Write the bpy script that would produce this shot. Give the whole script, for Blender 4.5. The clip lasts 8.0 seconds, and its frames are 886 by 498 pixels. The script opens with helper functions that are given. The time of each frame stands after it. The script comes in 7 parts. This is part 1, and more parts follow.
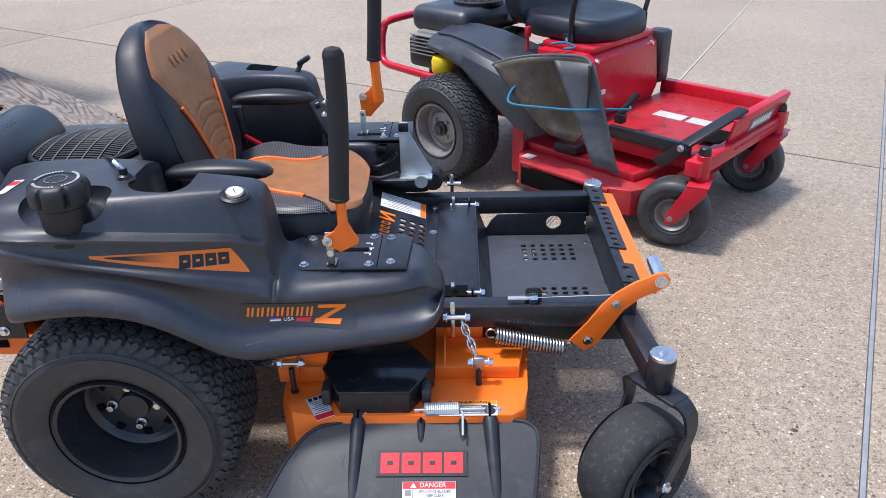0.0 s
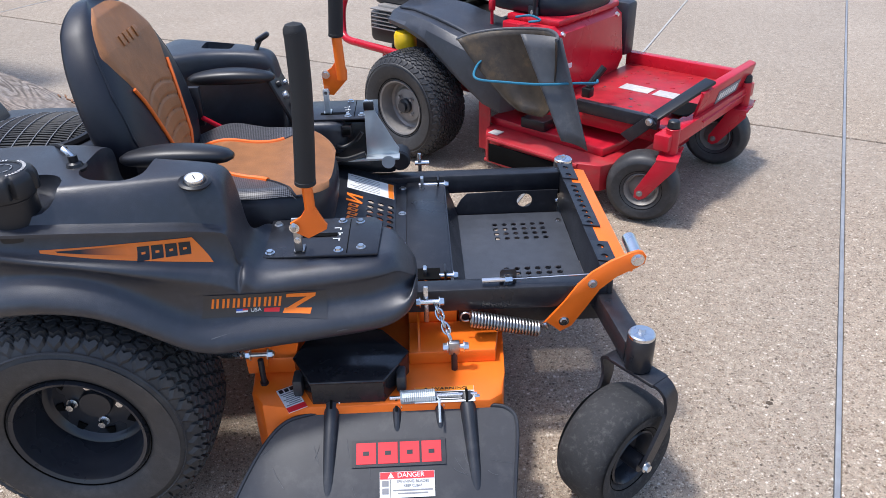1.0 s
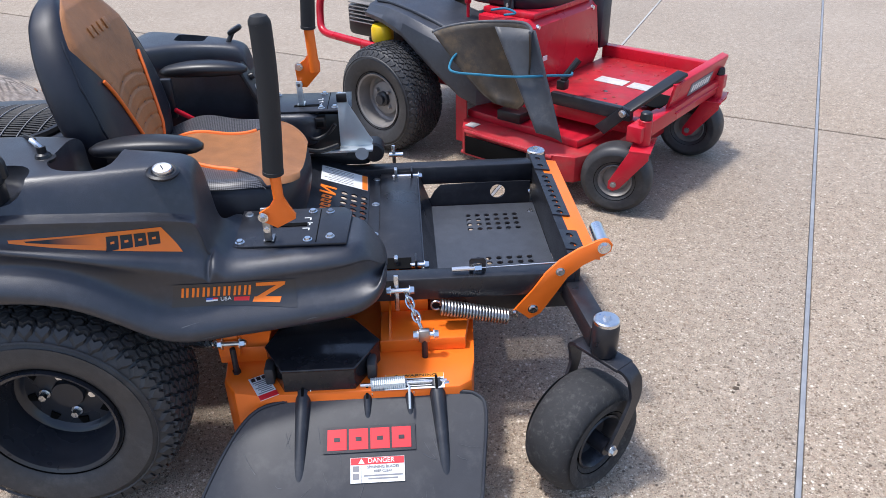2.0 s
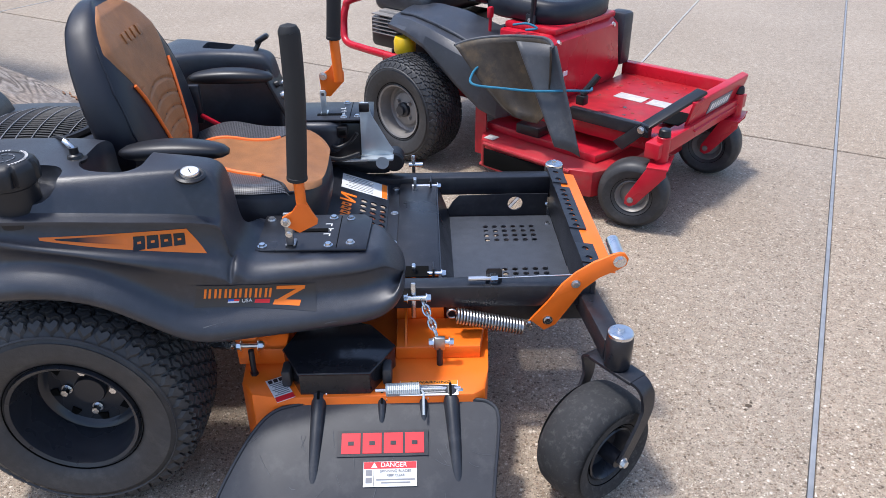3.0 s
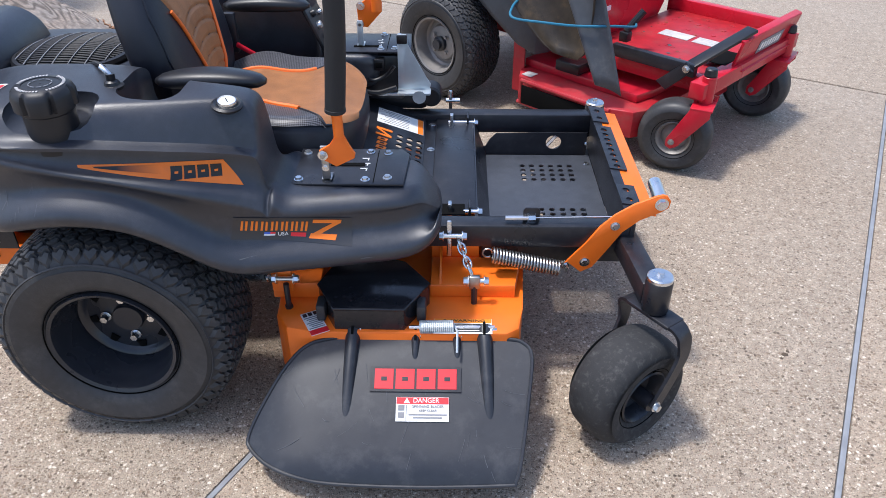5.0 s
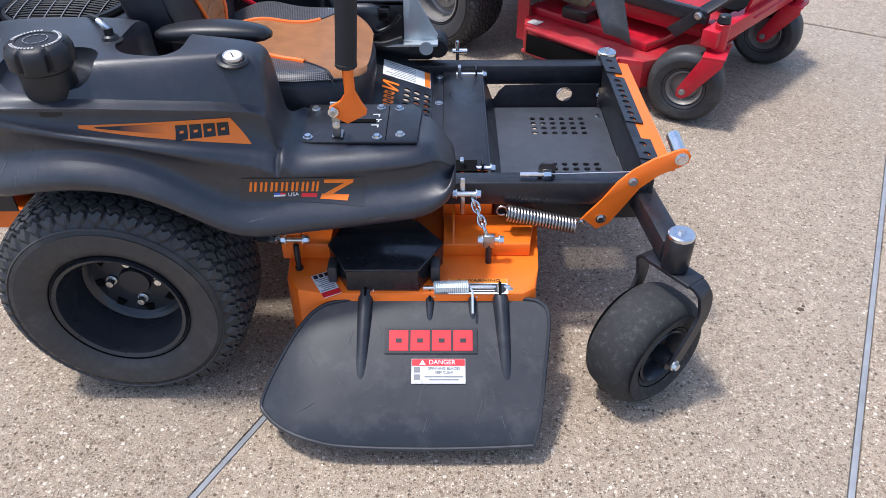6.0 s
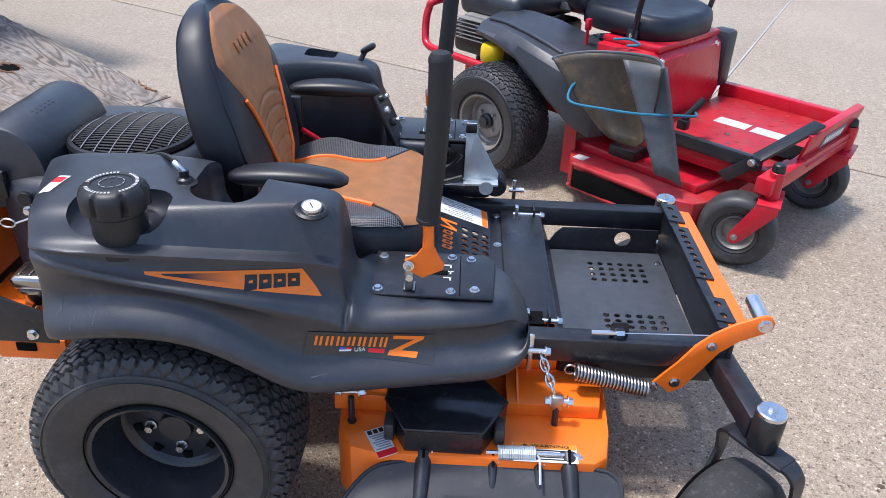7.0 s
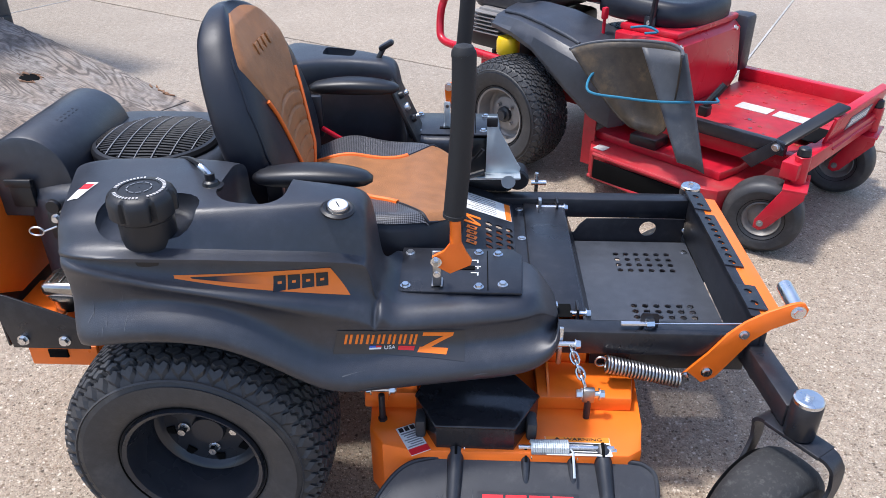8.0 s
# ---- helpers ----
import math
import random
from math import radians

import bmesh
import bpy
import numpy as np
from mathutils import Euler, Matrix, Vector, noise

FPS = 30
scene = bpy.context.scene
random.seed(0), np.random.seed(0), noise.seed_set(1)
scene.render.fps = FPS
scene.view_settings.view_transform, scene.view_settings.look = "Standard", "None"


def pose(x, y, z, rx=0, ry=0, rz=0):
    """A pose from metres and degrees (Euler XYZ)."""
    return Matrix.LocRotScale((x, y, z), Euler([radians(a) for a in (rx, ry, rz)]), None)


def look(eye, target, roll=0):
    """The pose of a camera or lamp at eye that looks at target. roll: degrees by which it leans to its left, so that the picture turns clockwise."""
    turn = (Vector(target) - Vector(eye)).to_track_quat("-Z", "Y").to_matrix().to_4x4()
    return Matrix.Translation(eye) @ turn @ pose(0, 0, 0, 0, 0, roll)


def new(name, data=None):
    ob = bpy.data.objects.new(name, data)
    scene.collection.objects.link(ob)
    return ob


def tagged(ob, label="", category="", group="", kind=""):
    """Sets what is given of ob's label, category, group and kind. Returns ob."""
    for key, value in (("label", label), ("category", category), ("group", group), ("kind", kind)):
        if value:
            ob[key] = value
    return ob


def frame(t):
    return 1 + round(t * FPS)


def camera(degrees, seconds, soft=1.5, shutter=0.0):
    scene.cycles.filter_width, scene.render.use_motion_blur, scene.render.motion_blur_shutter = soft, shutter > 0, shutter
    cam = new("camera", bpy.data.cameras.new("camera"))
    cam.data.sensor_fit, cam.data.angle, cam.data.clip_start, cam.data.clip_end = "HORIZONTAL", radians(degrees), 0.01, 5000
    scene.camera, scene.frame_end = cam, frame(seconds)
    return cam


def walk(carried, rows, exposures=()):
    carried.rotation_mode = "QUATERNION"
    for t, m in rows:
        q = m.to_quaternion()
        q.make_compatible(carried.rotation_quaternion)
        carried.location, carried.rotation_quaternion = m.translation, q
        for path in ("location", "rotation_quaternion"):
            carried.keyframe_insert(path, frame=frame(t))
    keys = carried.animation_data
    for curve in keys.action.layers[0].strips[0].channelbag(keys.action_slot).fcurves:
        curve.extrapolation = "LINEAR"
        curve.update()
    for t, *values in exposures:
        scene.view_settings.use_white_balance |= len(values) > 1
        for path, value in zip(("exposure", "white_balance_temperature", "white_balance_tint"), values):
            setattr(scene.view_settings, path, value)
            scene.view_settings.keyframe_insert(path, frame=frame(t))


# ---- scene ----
cam = camera(61.3, 8.0, soft=0.65)
PATH = [
    (0, (0.7872, -1.8011, 1.4079), (0.7478, -0.3555, 0.6355), -1.5),
    (0.5, (0.7979, -1.7700, 1.3956), (0.7962, -0.3366, 0.5986), -1.6),
    (1, (0.7700, -1.7462, 1.3948), (0.8069, -0.3268, 0.5756), -1.5),
    (1.5, (0.7864, -1.7568, 1.3915), (0.8495, -0.3448, 0.5601), -1.3),
    (1.7, (0.8040, -1.7630, 1.3940), (0.8860, -0.0430, 0.3770), -1.3),
    (2.8, (0.8130, -1.8050, 1.3970), (0.8640, -0.0660, 0.4110), -0.6),
    (3, (0.8003, -1.8020, 1.4022), (0.8348, -0.3743, 0.5953), -0.3),
    (3.5, (0.7782, -1.8036, 1.4047), (0.7864, -0.3719, 0.6043), -0.1),
    (4, (0.7831, -1.8028, 1.4030), (0.7724, -0.3793, 0.5888), 0.1),
    (4.5, (0.7815, -1.7970, 1.4014), (0.7585, -0.3981, 0.5445), 0.1),
    (5, (0.7798, -1.7823, 1.3858), (0.7528, -0.4244, 0.4666), -0.1),
    (5.2, (0.7839, -1.7847, 1.3743), (0.7577, -0.4391, 0.4379), -0.3),
    (6.3, (0.7011, -1.6904, 1.3751), (0.6954, -0.4030, 0.3592), -0.1),
    (6.5, (0.6765, -1.6544, 1.3710), (0.6986, -0.3465, 0.3813), 1.2),
    (7, (0.5912, -1.5994, 1.4145), (0.5633, -0.1800, 0.5937), 2.2),
    (7.5, (0.5478, -1.6084, 1.4194), (0.4166, -0.1685, 0.6453), 0.9),
    (8, (0.5732, -1.5937, 1.4104), (0.5068, -0.1808, 0.5806), -0.3),
]
EXPOSURE = [(0.0, 0.38, 5980, 11), (5.0, 0.38, 5980, 11), (6.5, 0.41, 5980, 11), (7.2, 0.50, 5980, 11), (8.0, 0.52, 5980, 11)]
walk(cam, [(t, look(eye, target, roll)) for t, eye, target, roll in PATH], EXPOSURE)

# ---- light ----
world = bpy.data.worlds.new("sky_world")
scene.world = world
world.use_nodes = True
wn = world.node_tree.nodes
sky = wn.new("ShaderNodeTexSky")
sky.sky_type = "NISHITA"
sky.sun_disc = False
sky.sun_elevation = radians(71)
sky.sun_rotation = radians(-92)
sky.dust_density = 2.2
sky.air_density = 1.0
wn["Background"].inputs["Strength"].default_value = 0.19
world.node_tree.links.new(sky.outputs[0], wn["Background"].inputs["Color"])
sun = new("sun", bpy.data.lights.new("sun", "SUN"))
sun.data.energy = 2.9
sun.data.angle = radians(6.0)
sun.data.color = (1.0, 0.94, 0.85)
sun.matrix_world = look((-3.3, -0.1, 10.0), (0, 0, 0))

# ---- materials ----
def mat(name, col, rough=0.5, metal=0.0, var=0.12, scale=40.0, bump=0.0, bscale=200.0, rvar=0.1, dust=0.0, dustcol=(0.35, 0.32, 0.28), dscale=9.0):
    """Surface with two scales of tone, fine relief and a thin layer of dust."""
    m = bpy.data.materials.new(name)
    m.use_nodes = True
    n, l = m.node_tree.nodes, m.node_tree.links
    b = n["Principled BSDF"]
    co = n.new("ShaderNodeTexCoord")
    big = n.new("ShaderNodeTexNoise"); big.inputs["Scale"].default_value = scale * 0.12; big.inputs["Detail"].default_value = 4
    fine = n.new("ShaderNodeTexNoise"); fine.inputs["Scale"].default_value = scale; fine.inputs["Detail"].default_value = 6
    for t in (big, fine):
        l.new(co.outputs["Object"], t.inputs["Vector"])
    mix = n.new("ShaderNodeMath"); mix.operation = "ADD"
    l.new(big.outputs["Fac"], mix.inputs[0]); l.new(fine.outputs["Fac"], mix.inputs[1])
    rng = n.new("ShaderNodeMapRange")
    rng.inputs["From Min"].default_value, rng.inputs["From Max"].default_value = 0.6, 1.4
    rng.inputs["To Min"].default_value, rng.inputs["To Max"].default_value = 1 - var, 1 + var
    l.new(mix.outputs[0], rng.inputs["Value"])
    mul = n.new("ShaderNodeMix"); mul.data_type = "RGBA"; mul.blend_type = "MULTIPLY"; mul.inputs["Factor"].default_value = 1
    mul.inputs["A"].default_value = (*col, 1)
    l.new(rng.outputs[0], mul.inputs["B"])
    out = mul.outputs["Result"]
    if dust:
        dn = n.new("ShaderNodeTexNoise"); dn.inputs["Scale"].default_value = dscale; dn.inputs["Detail"].default_value = 9; dn.inputs["Roughness"].default_value = 0.72
        l.new(co.outputs["Object"], dn.inputs["Vector"])
        dr = n.new("ShaderNodeMapRange")
        dr.inputs["From Min"].default_value, dr.inputs["From Max"].default_value = 0.52, 0.75
        dr.inputs["To Max"].default_value = dust
        l.new(dn.outputs["Fac"], dr.inputs["Value"])
        dm = n.new("ShaderNodeMix"); dm.data_type = "RGBA"
        dm.inputs["B"].default_value = (*dustcol, 1)
        l.new(dr.outputs[0], dm.inputs["Factor"]); l.new(out, dm.inputs["A"])
        out = dm.outputs["Result"]
    l.new(out, b.inputs["Base Color"])
    rr = n.new("ShaderNodeMapRange")
    rr.inputs["From Min"].default_value, rr.inputs["From Max"].default_value = 0.3, 0.7
    rr.inputs["To Min"].default_value, rr.inputs["To Max"].default_value = max(0.02, rough - rvar), min(1, rough + rvar)
    l.new(big.outputs["Fac"], rr.inputs["Value"]); l.new(rr.outputs[0], b.inputs["Roughness"])
    b.inputs["Metallic"].default_value = metal
    if bump:
        bn = n.new("ShaderNodeTexNoise"); bn.inputs["Scale"].default_value = bscale; bn.inputs["Detail"].default_value = 3
        l.new(co.outputs["Object"], bn.inputs["Vector"])
        bp = n.new("ShaderNodeBump"); bp.inputs["Strength"].default_value = bump; bp.inputs["Distance"].default_value = 0.002
        l.new(bn.outputs["Fac"], bp.inputs["Height"]); l.new(bp.outputs[0], b.inputs["Normal"])
    return m


PLASTIC = mat("moulded_black_plastic", (0.017, 0.0195, 0.028), 0.42, var=0.3, scale=60, bump=0.22, bscale=700, dust=0.08, dustcol=(0.30, 0.31, 0.33), dscale=11)
PLASTIC.node_tree.nodes["Principled BSDF"].inputs["Specular IOR Level"].default_value = 0.80
PLASTIC2 = mat("smooth_black_plastic", (0.010, 0.010, 0.012), 0.4, var=0.2, bump=0.1, bscale=600)
CHUTE = mat("scuffed_black_plastic", (0.022, 0.024, 0.030), 0.44, var=0.2, scale=50, bump=0.06, bscale=260, dust=0.12, dustcol=(0.3, 0.29, 0.28), dscale=14)
STEEL = mat("black_powder_coat", (0.016, 0.017, 0.022), 0.35, var=0.25, scale=50, bump=0.15, bscale=600, dust=0.05, dscale=25)
PLATE = mat("dusty_black_plate", (0.048, 0.053, 0.065), 0.40, var=0.3, scale=30, bump=0.2, bscale=350, dust=0.16, dustcol=(0.15, 0.155, 0.17), dscale=16)
ORANGE = mat("orange_powder_coat", (0.90, 0.172, 0.012), 0.34, var=0.06, scale=30, bump=0.05, bscale=500)
RED = mat("red_paint", (0.50, 0.010, 0.026), 0.3, var=0.08, scale=25, bump=0.04, bscale=300, dust=0.12, dustcol=(0.45, 0.3, 0.26), dscale=12)
REDOLD = mat("dirty_red_paint", (0.38, 0.012, 0.02), 0.45, var=0.3, scale=25, bump=0.1, bscale=200, dust=0.55, dustcol=(0.2, 0.10, 0.075), dscale=9)
ZINC = mat("zinc_plated_steel", (0.72, 0.73, 0.74), 0.28, 1.0, var=0.1, scale=80)
GALV = mat("galvanised_sheet", (0.56, 0.61, 0.63), 0.40, 0.45, var=0.12, scale=30)
RUBBER = mat("tyre_rubber", (0.033, 0.033, 0.035), 0.52, var=0.3, scale=60, bump=0.2, bscale=250, dust=0.32, dustcol=(0.135, 0.13, 0.12), dscale=18)
RUBBER_DUSTY = mat("dusty_caster_rubber", (0.024, 0.024, 0.025), 0.8, var=0.25, scale=60, bump=0.3, bscale=260, dust=0.45, dustcol=(0.15, 0.145, 0.135), dscale=70)
RIM = mat("black_rim", (0.020, 0.022, 0.028), 0.28, var=0.2, scale=40)
RIMGREY = mat("worn_silver_rim", (0.26, 0.245, 0.23), 0.5, 0.3, var=0.2, scale=30, dust=0.3, dustcol=(0.2, 0.17, 0.14))
LEATHER = mat("black_vinyl", (0.0085, 0.010, 0.017), 0.44, var=0.2, scale=60, bump=0.14, bscale=600)
GLOSS = mat("gloss_black_paint", (0.016, 0.016, 0.019), 0.18, var=0.2, scale=40, dust=0.05, dscale=20)
FADED = mat("faded_label", (0.50, 0.48, 0.46), 0.6, var=0.25, scale=60, dust=0.5, dustcol=(0.42, 0.30, 0.27), dscale=20)
PALE = mat("pale_joint_filler", (0.38, 0.36, 0.335), 0.8, var=0.2, scale=20, bump=0.2)
def weave_material():
    """Carbon-look woven vinyl: small squares of two tones with relief."""
    m = bpy.data.materials.new("carbon_weave_vinyl")
    m.use_nodes = True
    n, l = m.node_tree.nodes, m.node_tree.links
    b = n["Principled BSDF"]
    co = n.new("ShaderNodeTexCoord")
    ck = n.new("ShaderNodeTexChecker"); ck.inputs["Scale"].default_value = 330
    ck.inputs["Color1"].default_value, ck.inputs["Color2"].default_value = (0.018, 0.018, 0.021, 1), (0.13, 0.13, 0.14, 1)
    mp = n.new("ShaderNodeMapping"); mp.inputs["Rotation"].default_value = (0, 0, radians(38)); mp.inputs["Scale"].default_value = (1, 1, 0.01)
    l.new(co.outputs["Object"], mp.inputs[0]); l.new(mp.outputs[0], ck.inputs["Vector"])
    l.new(ck.outputs["Color"], b.inputs["Base Color"])
    b.inputs["Roughness"].default_value = 0.3
    bp = n.new("ShaderNodeBump"); bp.inputs["Strength"].default_value = 0.5; bp.inputs["Distance"].default_value = 0.001
    l.new(ck.outputs["Fac"], bp.inputs["Height"]); l.new(bp.outputs[0], b.inputs["Normal"])
    return m


MESHCLOTH = weave_material()
BROWN = mat("brown_leather", (0.31, 0.130, 0.044), 0.48, var=0.34, scale=26, bump=0.45, bscale=300)
PIPING = mat("orange_piping", (0.9, 0.17, 0.02), 0.5, var=0.06)
FOAM = mat("black_foam_grip", (0.013, 0.013, 0.014), 0.68, var=0.15, bump=0.3, bscale=900)
WHITE = mat("white_label", (0.78, 0.78, 0.76), 0.45, var=0.05)
REDLABEL = mat("red_label", (0.75, 0.02, 0.03), 0.45, var=0.06)
INK = mat("black_ink", (0.012, 0.012, 0.012), 0.5, var=0.05)
GREYINK = mat("grey_print", (0.22, 0.22, 0.23), 0.5, var=0.05)
BLUE = mat("blue_print", (0.05, 0.12, 0.5), 0.5, var=0.05)
DECALBLACK = mat("black_decal", (0.010, 0.010, 0.011), 0.35, var=0.05)
DECALFILM = mat("dark_decal_film", (0.019, 0.019, 0.022), 0.42, var=0.1)
DECALFILM.node_tree.nodes["Principled BSDF"].inputs["Specular IOR Level"].default_value = 0.80
DECALORANGE = mat("orange_decal", (0.88, 0.20, 0.014), 0.4, var=0.05)
YELLOW = mat("yellow_plastic", (0.85, 0.55, 0.01), 0.4, var=0.1)
ROPE = mat("blue_cord", (0.02, 0.16, 0.26), 0.7, var=0.2, bump=0.5, bscale=900)
SIDEFLAP = mat("old_grass_chute", (0.040, 0.030, 0.020), 0.5, var=0.6, scale=30, bump=0.3, bscale=120, dust=0.9, dustcol=(0.150, 0.098, 0.045), dscale=7)
SPRINGM = mat("dull_spring_steel", (0.42, 0.42, 0.42), 0.36, 1.0, var=0.2, scale=90)
LABELORANGE = mat("amber_label", (0.90, 0.27, 0.02), 0.45, var=0.05)
FLAPGREY = mat("grey_plastic_flap", (0.075, 0.078, 0.085), 0.5, var=0.2, scale=30, dust=0.25, dscale=12)
MUFFLER = mat("bare_muffler", (0.42, 0.40, 0.38), 0.24, 1.0, var=0.3, scale=20)
# near-black that paints the shade of holes and gaps onto solid patches
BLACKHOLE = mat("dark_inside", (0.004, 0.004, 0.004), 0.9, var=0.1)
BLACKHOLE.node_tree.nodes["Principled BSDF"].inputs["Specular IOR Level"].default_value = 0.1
RUST = mat("rusty_red_primer", (0.25, 0.06, 0.025), 0.6, var=0.4, scale=20, bump=0.3)


def grating_concrete(name, c_lo, c_hi, stones=True):
    m = bpy.data.materials.new(name)
    m.use_nodes = True
    n, l = m.node_tree.nodes, m.node_tree.links
    b = n["Principled BSDF"]
    co = n.new("ShaderNodeTexCoord")
    oi = n.new("ShaderNodeObjectInfo")
    def noise_tex(sc, det=5, ro=0.6):
        t = n.new("ShaderNodeTexNoise"); t.inputs["Scale"].default_value = sc; t.inputs["Detail"].default_value = det; t.inputs["Roughness"].default_value = ro
        l.new(co.outputs["Object"], t.inputs["Vector"]); return t
    def rng(src, a, c, d, e):
        r = n.new("ShaderNodeMapRange")
        for k, v in zip(("From Min", "From Max", "To Min", "To Max"), (a, c, d, e)):
            r.inputs[k].default_value = v
        l.new(src, r.inputs["Value"]); return r.outputs[0]
    def mixc(f, a, bb, mode="MIX"):
        k = n.new("ShaderNodeMix"); k.data_type = "RGBA"; k.blend_type = mode
        for sock, v in (("Factor", f), ("A", a), ("B", bb)):
            if isinstance(v, (tuple, float, int)):
                k.inputs[sock].default_value = v
            else:
                l.new(v, k.inputs[sock])
        return k.outputs["Result"]
    broad = noise_tex(0.9, 6, 0.62)
    grit = noise_tex(420, 3)
    mid = noise_tex(45, 6, 0.75)
    # how far the cement skin has worn off the pebbles: more towards the front of the yard
    sx = n.new("ShaderNodeSeparateXYZ"); l.new(co.outputs["Object"], sx.inputs[0])
    wob = n.new("ShaderNodeMath"); wob.operation = "MULTIPLY_ADD"; wob.inputs[1].default_value = 3.0
    l.new(broad.outputs["Fac"], wob.inputs[0]); l.new(sx.outputs[1], wob.inputs[2])
    worn = rng(wob.outputs[0], 0.6, 4.6, 1.0, 0.42)
    col = mixc(rng(broad.outputs["Fac"], 0.3, 0.7, 0, 1), (*c_lo, 1), (*c_hi, 1))
    wf = n.new("ShaderNodeMath"); wf.operation = "MULTIPLY"; wf.inputs[1].default_value = 0.75; l.new(worn, wf.inputs[0])
    col = mixc(wf.outputs[0], col, (0.385, 0.318, 0.240, 1))
    col = mixc(rng(mid.outputs["Fac"], 0.40, 0.66, 0.0, 0.6), col, (0.22, 0.17, 0.135, 1))
    # exposed pebbles of two sizes, each with a tone of its own
    heights = []
    for sc, lim in ((230, 0.06), (105, 0.52)):
        vo = n.new("ShaderNodeTexVoronoi"); vo.inputs["Scale"].default_value = sc; vo.inputs["Randomness"].default_value = 1
        l.new(co.outputs["Object"], vo.inputs["Vector"])
        sep = n.new("ShaderNodeSeparateColor"); l.new(vo.outputs["Color"], sep.inputs[0])
        ramp = n.new("ShaderNodeValToRGB")
        els = ramp.color_ramp.elements
        els[0].position, els[0].color = 0.0, (0.065, 0.048, 0.036, 1)
        els[1].position, els[1].color = 1.0, (0.76, 0.71, 0.63, 1)
        for pos, c in ((0.28, (0.21, 0.155, 0.11, 1)), (0.55, (0.385, 0.305, 0.235, 1)), (0.84, (0.52, 0.44, 0.355, 1))):
            e = els.new(pos); e.color = c
        l.new(sep.outputs[0], ramp.inputs[0])
        near = rng(vo.outputs["Distance"], 0.30, 0.58, 1, 0)
        keep = rng(sep.outputs[1], lim, lim + 0.1, 0, 1)
        f1 = n.new("ShaderNodeMath"); f1.operation = "MULTIPLY"; l.new(near, f1.inputs[0]); l.new(keep, f1.inputs[1])
        f2 = n.new("ShaderNodeMath"); f2.operation = "MULTIPLY"; l.new(f1.outputs[0], f2.inputs[0]); l.new(worn, f2.inputs[1])
        col = mixc(f2.outputs[0], col, ramp.outputs["Color"])
        heights.append(f2)
    f2 = n.new("ShaderNodeMath"); f2.operation = "ADD"; l.new(heights[0].outputs[0], f2.inputs[0]); l.new(heights[1].outputs[0], f2.inputs[1])
    col = mixc(1.0, col, rng(grit.outputs["Fac"], 0.32, 0.68, 0.60, 1.30), "MULTIPLY")
    col = mixc(1.0, col, rng(noise_tex(22, 9, 0.78).outputs["Fac"], 0.30, 0.70, 0.80, 1.18), "MULTIPLY")
    stain = noise_tex(5.5, 8, 0.75)
    col = mixc(rng(stain.outputs["Fac"], 0.66, 0.76, 0, 0.45), col, (0.14, 0.12, 0.10, 1))
    col = mixc(1.0, col, rng(oi.outputs["Random"], 0, 1, 0.98, 1.02), "MULTIPLY")
    col = mixc(1.0, col, (1.04, 0.995, 0.930, 1), "MULTIPLY")
    l.new(col, b.inputs["Base Color"])
    b.inputs["Roughness"].default_value = 0.88
    bp = n.new("ShaderNodeBump"); bp.inputs["Strength"].default_value = 0.5; bp.inputs["Distance"].default_value = 0.004
    hs = n.new("ShaderNodeMath"); hs.operation = "ADD"; l.new(f2.outputs[0], hs.inputs[0]); l.new(rng(grit.outputs["Fac"], 0, 1, 0, 0.5), hs.inputs[1])
    l.new(hs.outputs[0], bp.inputs["Height"]); l.new(bp.outputs[0], b.inputs["Normal"])
    return m


CONCRETE = grating_concrete("exposed_aggregate_concrete", (0.29, 0.268, 0.238), (0.41, 0.38, 0.342))
JOINT = mat("joint_sealant", (0.16, 0.155, 0.15), 0.6, var=0.3, scale=30, bump=0.3)
STRIP = mat("grey_joint_strip", (0.25, 0.26, 0.275), 0.55, 0.1, var=0.25, scale=25, bump=0.2)


